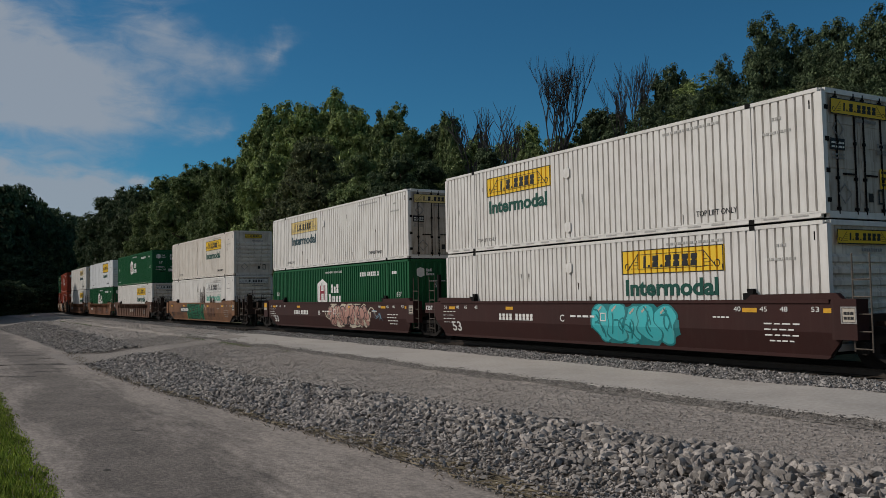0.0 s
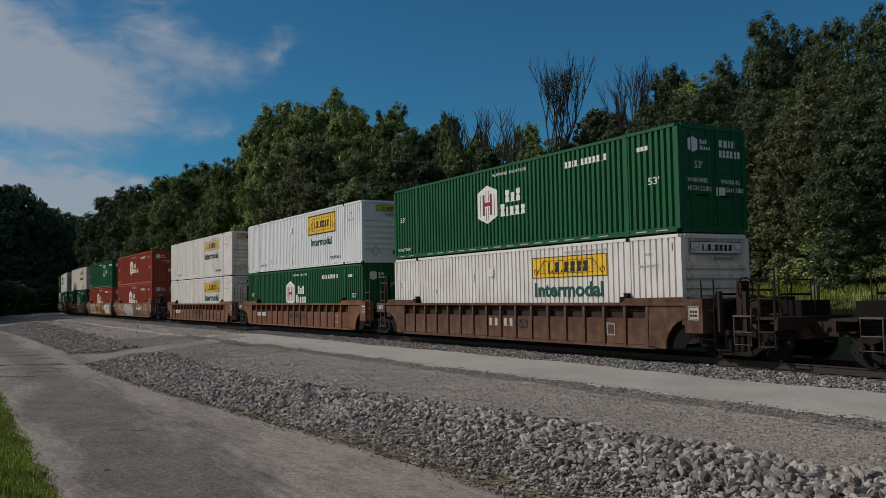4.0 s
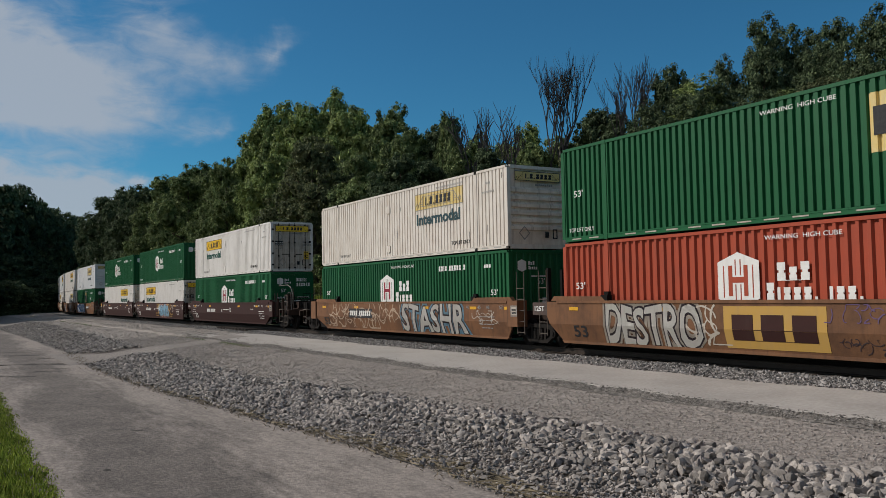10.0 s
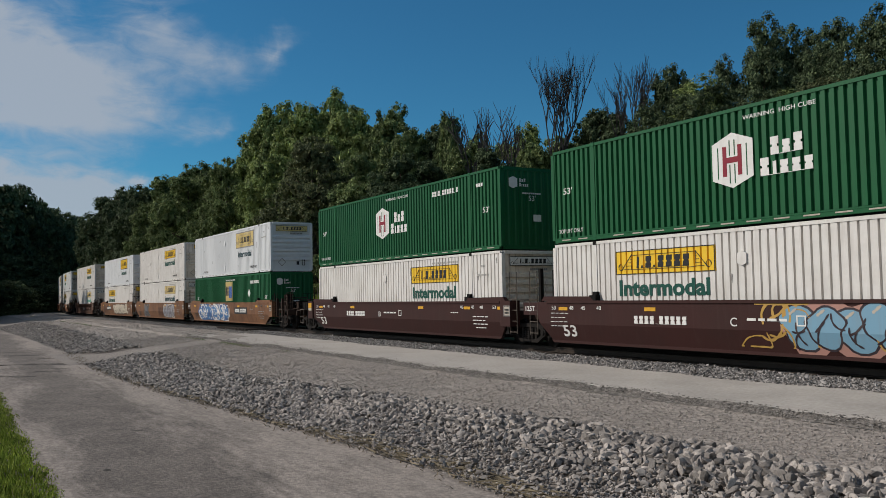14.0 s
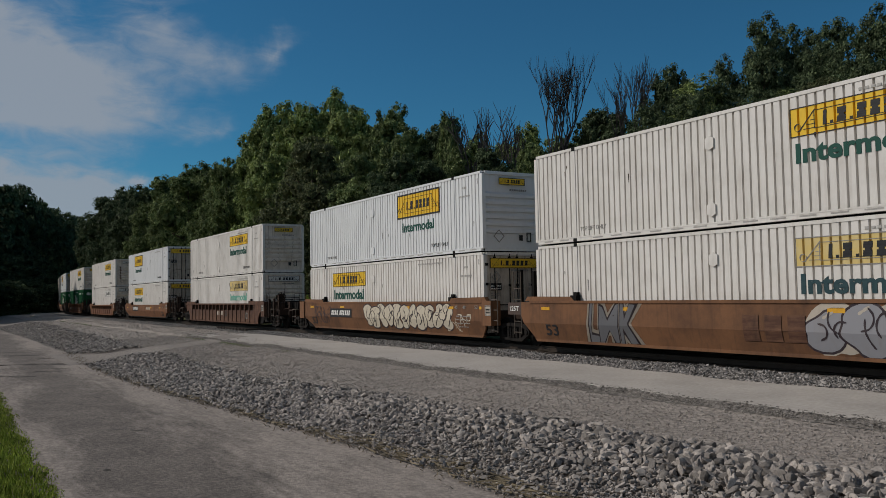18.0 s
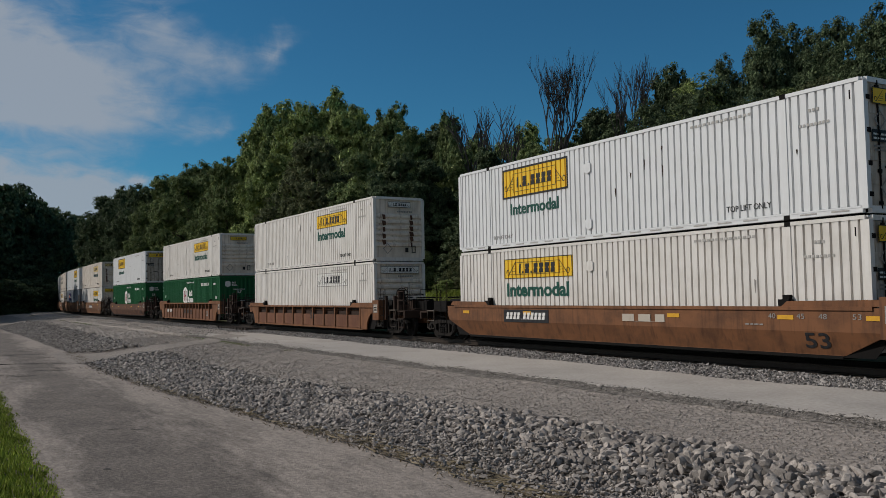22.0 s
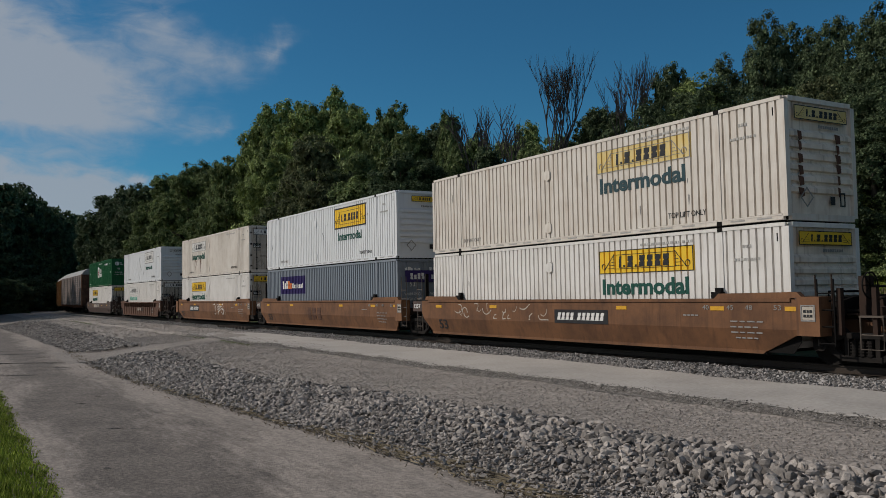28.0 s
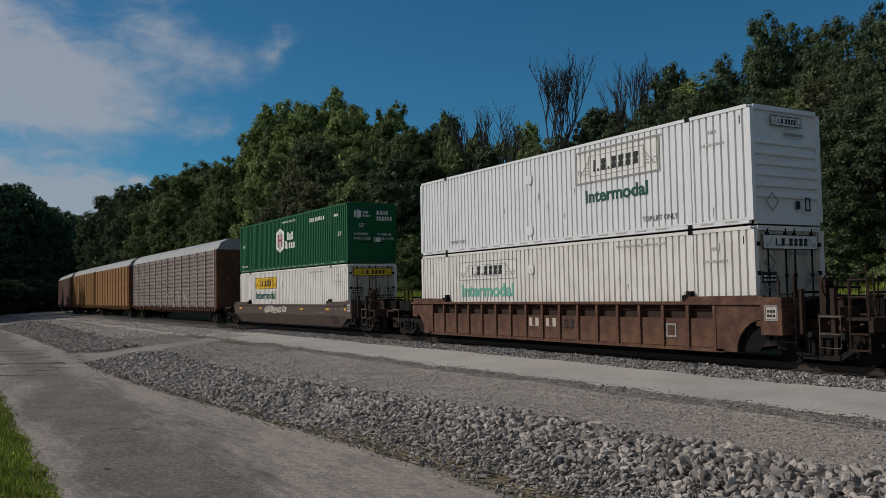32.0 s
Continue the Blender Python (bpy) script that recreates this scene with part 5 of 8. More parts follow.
def side_rib(top, low=0.22):
    """A tapered rib: web and outer flange."""
    s = Solid().prism([(-0.05, top - 0.04), (0.05, top - 0.04), (0.036, low + 0.02), (-0.036, low + 0.02)], -SY + 0.005, -SY + 0.03)
    return s.prism([(-0.012, top - 0.04), (0.012, top - 0.04), (0.012, low + 0.02), (-0.012, low + 0.02)], -SY + 0.03, -SY + 0.165)


def side_panel(w, z0, z1):
    """A plate between two ribs, set back from their flanges and open above."""
    s = Solid().box(0.02, w - 0.02, -SY + 0.050, -SY + 0.066, z0, z1)
    return s.box(0.02, w - 0.02, -SY + 0.066, -SY + 0.165, z1 - 0.015, z1)


def recess_pipe():
    return Solid().tube([(-7.0, -SY + 0.135, 0), (7.0, -SY + 0.135, 0)], 0.018, 6)


def bottom_chord(low=0.22):
    return Solid().box(-7.2, 7.2, -SY + 0.02, -SY + 0.16, low - 0.03, low + 0.06)


def end_arch(top):
    """Curved end plate over the truck, at the +x end."""
    pts = [(7.0, top), (8.55, top), (8.55, 1.05)]
    for i in range(7):
        a = math.pi / 2 * i / 6
        pts.append((8.45 - 0.85 * math.sin(a), 0.22 + 0.80 * math.cos(a)))
    pts += [(7.25, 0.22), (7.0, 0.22)]
    return Solid().prism(pts, -SY + 0.02, -SY + 0.08)


def well_bulkhead():
    """Side plate of the well's end, behind the arch over the truck."""
    return Solid().prism([(6.9, 0.24), (HL + 0.05, 0.24), (HL + 0.25, 0.5), (HL + 0.25, 1.05), (6.9, 1.05)], -SY + 0.155, -SY + 0.175)


def end_sill(length):
    s = Solid().box(HL + 0.15, HL + length, -0.45, 0.45, 0.55, 1.0)
    s.box(HL + 0.1, HL + 0.5, -SY + 0.04, SY - 0.04, 0.85, 1.15)
    return s


def platform():
    s = Solid().box(HL + 2.35, HL + 2.95, -SY + 0.12, SY - 0.12, 1.02, 1.08)
    s.box(HL + 0.5, HL + 2.4, -0.62, -0.30, 1.10, 1.14)
    return s.box(HL + 2.85, HL + 2.95, -SY + 0.1, SY - 0.1, 0.78, 1.02)


def coupler():
    s = Solid().box(HL + 2.9, HL + 3.55, -0.14, 0.14, 0.70, 0.95)
    return s.box(HL + 3.40, HL + 3.66, -0.20, 0.12, 0.62, 1.02)


def ladder(z0, z1, x):
    s = Solid()
    for a in (-0.20, 0.20):
        s.tube([(x + a, -SY + 0.03, z0), (x + a, -SY + 0.03, z1)], 0.017, 6)
    z = z0 + 0.06
    while z < min(z1, z0 + 1.55):
        s.tube([(x - 0.2, -SY + 0.03, z), (x + 0.2, -SY + 0.03, z)], 0.015, 5)
        z += 0.36
    return s


def hand_rail():
    x = HL + 2.4
    return Solid().tube([(x, -SY + 0.2, 1.08), (x, -SY + 0.2, 1.85), (x + 0.12, -SY + 0.25, 2.0), (x + 0.45, -SY + 0.3, 2.05), (x + 0.5, -SY + 0.3, 1.08)], 0.02, 6)


def end_rail():
    x = HL + 2.4
    return Solid().tube([(x, -0.3, 1.08), (x, -0.3, 1.95), (x, 0.6, 1.95), (x, 0.6, 1.08)], 0.018, 6)


def brake_cylinder():
    return Solid().tube([(HL + 0.7, 0.35, 1.25), (HL + 1.35, 0.35, 1.25)], 0.16, 10)


def valve_box():
    return Solid().box(HL + 1.85, HL + 2.3, -1.2, -0.85, 0.9, 1.3)


def grab_post():
    return Solid().box(0, 0.1, -1.42, -1.3, 0.7, 1.7)


def air_hose():
    x = HL + 3.0
    return Solid().tube([(x, -0.35, 0.85), (x + 0.25, -0.38, 0.62), (x + 0.45, -0.36, 0.5), (x + 0.62, -0.3, 0.52)], 0.03, 6)


def step_box():
    x = HL + 1.75
    s = Solid().tube([(x, -SY + 0.05, 1.1), (x, -SY + 0.05, 0.42), (x + 0.5, -SY + 0.05, 0.42), (x + 0.5, -SY + 0.05, 1.1)], 0.018, 6)
    s.tube([(x, -SY + 0.05, 0.72), (x + 0.5, -SY + 0.05, 0.72)], 0.016, 5)
    return s.box(x - 0.02, x + 0.52, -SY + 0.03, -SY + 0.2, 1.08, 1.12)


def brake_wheel():
    s = Solid()
    n = 16
    ring = [(HL + 1.55, -0.75 + 0.28 * math.cos(2 * math.pi * i / n), 1.75 + 0.28 * math.sin(2 * math.pi * i / n)) for i in range(n + 1)]
    s.tube(ring, 0.018, 5)
    for i in range(4):
        a = math.pi / 4 * i
        s.tube([(HL + 1.55, -0.75 - 0.28 * math.cos(a), 1.75 - 0.28 * math.sin(a)), (HL + 1.55, -0.75 + 0.28 * math.cos(a), 1.75 + 0.28 * math.sin(a))], 0.012, 4)
    return s


def crossover_rail():
    """A tall grab rail that bends over from the load to the end platform."""
    return Solid().tube([(HL + 0.45, -0.95, 2.42), (HL + 1.7, -0.95, 2.45), (HL + 2.2, -0.95, 2.30), (HL + 2.5, -0.95, 1.9), (HL + 2.55, -0.95, 1.1)], 0.020, 6)


def grab_pole(x, y, z):
    return Solid().tube([(HL + x, y, 0.75), (HL + x, y, z)], 0.018, 6)


def end_pipes():
    """Brake pipes, a rod and levers over the end sill."""
    s = Solid()
    for y, z in ((-0.62, 1.2), (0.62, 1.24), (-0.2, 1.32)):
        s.tube([(HL + 0.2, y, z), (HL + 1.2, y, z), (HL + 1.35, y * 0.8, z - 0.2), (HL + 2.6, y * 0.8, z - 0.2)], 0.03, 6)
    for x in (0.55, 1.0, 1.75, 2.15):
        s.tube([(HL + x, -0.95, 1.0), (HL + x, -0.95, 1.42), (HL + x + 0.12, -0.7, 1.5)], 0.026, 5)
    s.tube([(HL + 0.9, 0.5, 1.38), (HL + 1.9, 0.5, 1.38)], 0.17, 10)
    for x, z in ((0.35, 1.62), (0.8, 1.5), (1.3, 1.72), (1.85, 1.52), (2.3, 1.6)):
        s.tube([(HL + x, -0.5, 1.05), (HL + x, -0.45, z), (HL + x + 0.3, 0.3, z)], 0.03, 5)
    s.tube([(HL + 0.1, -1.2, 1.42), (HL + 1.1, -1.2, 1.42), (HL + 1.2, -1.2, 1.1)], 0.025, 6)
    return s.box(HL + 1.95, HL + 2.25, 0.2, 0.6, 1.0, 1.4).box(HL + 0.1, HL + 0.9, -0.9, 0.9, 1.1, 1.5).box(HL + 1.7, HL + 2.7, -0.2, 0.9, 1.05, 1.45)


def end_steps():
    """A stirrup step with two treads hung from the corner of the platform."""
    s = Solid()
    for x in (2.42, 2.86):
        s.tube([(HL + x, -SY + 0.12, 1.9), (HL + x, -SY + 0.12, 0.35)], 0.02, 6)
    for z in (0.38, 0.72, 1.5, 1.86):
        s.box(HL + 2.42, HL + 2.86, -SY + 0.08, -SY + 0.16, z, z + 0.035)
    return s


def brake_stand():
    return Solid().box(HL + 1.38, HL + 1.54, -0.9, -0.6, 1.1, 1.95).box(HL + 1.1, HL + 1.5, -0.2, 0.5, 1.1, 1.5)


def end_post(x, y, z):
    """A stout post beside the articulation."""
    return Solid().box(HL + x, HL + x + 0.11, y, y + 0.13, 1.0, z)


def side_box():
    """Cabinet at the end of the sill, with a data panel."""
    return Solid().box(HL + 0.30, HL + 0.88, -SY - 0.06, -SY + 0.35, 0.66, 1.52)


def side_frame():
    """Cast truck side frame with its openings, about the truck's centre."""
    y0, y1 = -1.14, -0.98
    s = Solid().prism([(-1.16, 0.56), (-0.98, 0.66), (-0.5, 0.74), (0.5, 0.74), (0.98, 0.66), (1.16, 0.56), (1.16, 0.50), (0.66, 0.54), (0.42, 0.62), (-0.42, 0.62), (-0.66, 0.54), (-1.16, 0.50)], y0, y1)
    s.prism([(-0.80, 0.54), (-0.70, 0.40), (-0.40, 0.24), (0.40, 0.24), (0.70, 0.40), (0.80, 0.54), (0.88, 0.50), (0.80, 0.34), (0.46, 0.13), (-0.46, 0.13), (-0.80, 0.34), (-0.88, 0.50)], y0 + 0.005, y1 - 0.005)
    for x in (-0.40, 0.30):
        s.box(x, x + 0.10, y0 + 0.01, y1 - 0.01, 0.2, 0.64)
    for x in (-1.16, 1.06, -0.72, 0.62):
        s.box(x, x + 0.10, y0 + 0.008, y1 - 0.008, 0.32, 0.56)
    for x in (-0.89, 0.89):
        s.disc((x, y0 - 0.03, 0.455), 0.135, 0.07, 14)
        s.disc((x, y0 - 0.115, 0.455), 0.07, 0.02, 10)
    for x in (-0.20, -0.02, 0.16):
        s.tube([(x + 0.02, y0 + 0.04, 0.24), (x + 0.02, y0 + 0.04, 0.58)], 0.062, 8)
        for k in range(5):
            s.box(x - 0.048, x + 0.088, y0 - 0.025, y0 + 0.04, 0.26 + 0.065 * k, 0.285 + 0.065 * k)
    return s


def bolster():
    return Solid().box(-0.2, 0.2, -1.05, 1.05, 0.5, 0.72).box(-0.45, 0.45, -0.4, 0.4, 0.62, 0.84)


def wheel():
    s = Solid().disc((0, 0, 0), 0.457, 0.06, 28)
    s.disc((0, -0.07, 0), 0.30, 0.012, 20)
    return s.disc((0, -0.09, 0), 0.12, 0.03, 14)


def brake_rigging():
    # the long plate is made up: it stands for the dark under the train
    s = Solid().box(-1.3, 1.3, 0.30, 0.36, 0.10, 0.66)
    for x in (-0.35, 0.35):
        s.box(x - 0.04, x + 0.04, -0.75, 0.75, 0.3, 0.42)
    return s


def axle():
    return Solid().tube([(0, -1.0, 0), (0, 1.0, 0)], 0.085, 10)


def truck(car, x):
    """A two-axle truck under the car."""
    t = part("truck", shared("truck", STEEL, bolster), car, "grimy cast steel truck darkened for shade", pose(x, 0, 0))
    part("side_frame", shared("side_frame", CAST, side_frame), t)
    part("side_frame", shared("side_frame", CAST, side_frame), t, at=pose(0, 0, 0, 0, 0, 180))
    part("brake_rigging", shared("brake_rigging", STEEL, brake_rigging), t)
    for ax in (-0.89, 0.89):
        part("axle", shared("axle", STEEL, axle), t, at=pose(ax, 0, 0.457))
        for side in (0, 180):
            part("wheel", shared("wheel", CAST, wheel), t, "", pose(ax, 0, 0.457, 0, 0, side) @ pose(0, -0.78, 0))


def curve(pts, n=6):
    """A smooth path through pts in x, z."""
    P = [pts[0]] + list(pts) + [pts[-1]]
    out = []
    for a, b, c, d in zip(P, P[1:], P[2:], P[3:]):
        for k in range(n):
            t = k / n
            out.append(tuple(0.5 * (2 * q + (r - p) * t + (2 * p - 5 * q + 4 * r - w) * t * t + (3 * q - p - 3 * r + w) * t ** 3) for p, q, r, w in zip(a, b, c, d)))
    return out + [pts[-1]]


def stroke(s, pts, w, y, fold=True, top=1.44):
    """A painted line of about the width w along a smooth path through pts in x, z; it lies on the bent plate."""
    path = curve(pts)
    n = len(path)
    V = []
    for i, (x, z) in enumerate(path):
        a, b = path[max(0, i - 1)], path[min(n - 1, i + 1)]
        d = math.hypot(b[0] - a[0], b[1] - a[1]) or 1
        k = w / 2 * (0.55 + 0.45 * min(1.0, i / 3, (n - 1 - i) / 3)) * (1 + 0.18 * math.sin(i * 0.7))
        for q in (-1, 1):
            zz = max(0.25, min(top, z + q * k * (b[0] - a[0]) / d))
            V.append((x - q * k * (b[1] - a[1]) / d, y - 0.00005 * i + (tuck_y(zz) if fold else 0), zz))
    s.add(V, [(2 * i, 2 * i + 1, 2 * i + 3, 2 * i + 2) for i in range(n - 1)])


def swelling(s, cx, w, z0, z1, lean, grow, rng_, y, fold, top):
    """A swollen shape in level strips, so that it can lie on the bent plate."""
    a, b, p = rng_
    zm, hh = (z0 + z1) / 2, (z1 - z0) / 2 + grow
    zs = sorted({max(0.25, min(top, zm + hh * k / 8)) for k in range(-8, 9)} | ({FOLD} if zm - hh < FOLD < zm + hh else set()))
    V = []
    for z in zs:
        v = max(-0.995, min(0.995, (z - zm) / hh))
        half = (w / 2 + grow) * (1 - abs(v) ** p) ** (1 / p) * (1 + 0.20 * math.sin(3.4 * v + a) + 0.10 * math.sin(7 * v + b))
        c = cx + lean * v + 0.10 * w * math.sin(2.2 * v + b)
        for q in (-1, 1):
            V.append((c + q * half, y + (tuck_y(z) if fold else 0), z))
    s.add(V, [(2 * k, 2 * k + 1, 2 * k + 3, 2 * k + 2) for k in range(len(zs) - 1)])


def painted_word(car, text, x0, x1, z0, z1, fill, line, accent=None, lean=0.0):
    """A sprayed word in tall filled letters with a dark outline, laid on the bent plate."""
    for nm, col, bold, y in (("graffiti_cloud", accent, 0.17, -0.006), ("graffiti_outline", line, 0.085, -0.009), ("graffiti", fill, 0.03, -0.013)):
        if not col:
            continue
        bm = bmesh.new()
        bm.from_mesh(word(text, PAINTS[col], bold))
        xs = [v.co.x for v in word(text, PAINTS[fill], 0.03).vertices]
        a, k = min(xs), (x1 - x0) / (max(xs) - min(xs))
        for v in bm.verts:
            t = (v.co.x - a) * k / (x1 - x0)
            z = z0 + v.co.z * (z1 - z0) * (1 + 0.06 * math.sin(9 * t + 1)) + 0.03 * math.sin(14 * t)
            v.co = Vector((x0 + (v.co.x - a) * k + lean * (z - z0) + 0.05 * math.sin(11 * t + 6 * z), -SY + y, max(0.26, min(1.44, z))))
        bmesh.ops.bisect_plane(bm, geom=bm.verts[:] + bm.edges[:] + bm.faces[:], plane_co=(0, 0, FOLD), plane_no=(0, 0, 1))
        for v in bm.verts:
            v.co.y += tuck_y(v.co.z)
        me = bpy.data.meshes.new(nm)
        bm.to_mesh(me)
        bm.free()
        me.materials.append(PAINTS[col])
        part(nm, me, car, f"{col} spray-painted word" if nm == "graffiti" else "")["kind"] = "stuff"


def graffiti(car, x0, x1, z0, z1, count, fill, line, seed, accent=None, wild=False, out=0.0, fold=True):
    """Spray paint on the side: swollen outlined shapes over a cloud of paint, or loose wild lines."""
    rng = random.Random(seed)
    body, shade, lines, glint, inner = Solid(), Solid(), Solid(), Solid(), Solid()
    w = (x1 - x0) / count
    y = -SY - 0.004 - out
    top = 1.44 if out == 0 else z1
    if wild == "loop":
        for i in range(count * 5):
            r = rng.uniform(0.14, 0.42) * (z1 - z0)
            cx, cz = rng.uniform(x0 + r, x1 - r), rng.uniform(z0 + r * 0.6, z1 - r * 0.6)
            a, turn, grow = rng.uniform(0, 6.28), rng.choice((-1, 1)) * rng.uniform(3.2, 5.6), rng.uniform(0.5, 1.5)
            pts = [(cx + math.cos(a + turn * t) * r * (1 + (grow - 1) * t) * 1.25, max(z0, min(z1, cz + math.sin(a + turn * t) * r * (1 + (grow - 1) * t)))) for t in [q / 7 for q in range(8)]]
            stroke(body, pts, rng.uniform(0.035, 0.10), y - 0.006 - 0.0003 * (i % 9), fold, top)
        for i in range(3):
            xa = x0 + (x1 - x0) * (0.25 + 0.25 * i)
            pts = [(xa + q * 0.55, (z0 + z1) / 2 + 0.3 * math.sin(q * 1.1 + i)) for q in range(6)]
            stroke(body, [(min(x1, p), q) for p, q in pts], 0.16, y - 0.0095 - 0.0004 * i, fold, top)
    elif wild:
        for i in range(count):
            cx, cz, h = x0 + (i + 0.5) * w, (z0 + z1) / 2, z1 - z0
            for q in range(3):
                a, r = rng.uniform(0, 6.28), rng.uniform(0.3, 0.7) * min(1.0, h)
                turn = rng.choice((-1, 1)) * rng.uniform(0.5, 1.0)
                px, pz = cx + rng.uniform(-w, w) * 0.5, cz + rng.uniform(-0.3, 0.3) * h
                pts = []
                for _ in range(6):
                    pts.append((px, max(z0, min(z1, pz))))
                    px, pz = px + math.cos(a) * 0.40 * r, pz + math.sin(a) * 0.40 * r
                    a += turn * rng.uniform(0.3, 0.9)
                stroke(body, pts, rng.uniform(0.03, 0.075) * min(1.0, h), y - 0.002 - 0.0012 * q - 0.0004 * (i % 3), fold, top)
    if accent and (not wild or wild == "loop"):
        n = 40
        V = []
        for i in range(n):
            t = i / (n - 1)
            x = x0 - 0.18 + (x1 - x0 + 0.36) * t
            e = min(1.0, 6 * t + 0.25, 6 * (1 - t) + 0.25)
            za = max(0.25, z0 + (z1 - z0) * (0.5 - 0.5 * e) + 0.09 * math.sin(17 * t + seed) + 0.05 * math.sin(41 * t))
            zb = min(top, z1 - (z1 - z0) * (0.5 - 0.5 * e) + 0.08 * math.sin(13 * t + 2 * seed) + 0.05 * math.sin(37 * t))
            for z in (za, min(max(FOLD, za + 0.01), zb - 0.01), zb):
                V.append((x, y + (tuck_y(z) if fold else 0), z))
        shade.add(V, [(3 * i + k, 3 * i + k + 1, 3 * i + k + 4, 3 * i + k + 3) for i in range(n - 1) for k in (0, 1)])
    if not wild:
        for i in range(count):
            h = (z1 - z0) * rng.uniform(0.78, 0.98)
            cx, cz = x0 + (i + 0.5) * w, (z0 + z1) / 2 + rng.uniform(-0.06, 0.06)
            lean, form = rng.uniform(-0.22, 0.25) * w, (rng.uniform(0, 6.28), rng.uniform(0, 6.28), rng.uniform(2.2, 3.6))
            k = 0.0022 * (i % 2)
            swelling(lines, cx, w * 1.12, cz - h / 2, cz + h / 2, lean, 0.05, form, y - 0.002 - k, fold, top)
            swelling(body, cx, w * 1.12, cz - h / 2, cz + h / 2, lean, 0.0, form, y - 0.0034 - k, fold, top)
            for q in range(3):                        # dark inner lines
                a, px, pz = rng.uniform(0.6, 2.4), cx + rng.uniform(-0.3, 0.3) * w, cz + rng.uniform(-0.25, 0.25) * h
                bend = rng.uniform(-0.9, 0.9)
                pts = [(px + math.cos(a + bend * r) * r * h * 0.30, pz + math.sin(a + bend * r) * r * h * 0.30) for r in (-1, -0.5, 0, 0.5, 1)]
                stroke(inner, pts, 0.045, y - 0.0085 - 0.0006 * q, fold, top)
            pts = [(cx + lean * 0.7 - w * 0.26 + w * 0.10 * r, cz + h * (0.30 + 0.05 * r)) for r in (0, 1, 2, 3)]
            stroke(glint, pts, 0.06, y - 0.0075, fold, top)
    for nm, sol, col in (("graffiti_cloud", shade, accent), ("graffiti_outline", lines, line), ("graffiti", body, fill), ("graffiti_line", inner, line), ("graffiti_glint", glint, "pale" if fill != "pale" else "sky")):
        if sol.v:
            part(nm, sol.mesh(nm, PAINTS[col]), car, f"{col} spray-painted tag" if nm == "graffiti" else "")["kind"] = "stuff"


PAINTED = {"M": (MAROON, "maroon"), "T": (TAN, "weathered tan"), "O": (ORANGE_TAN, "rusty orange-tan"), "B": (BROWN, "dull brown"), "D": (DARK_BROWN, "dark grey-brown")}


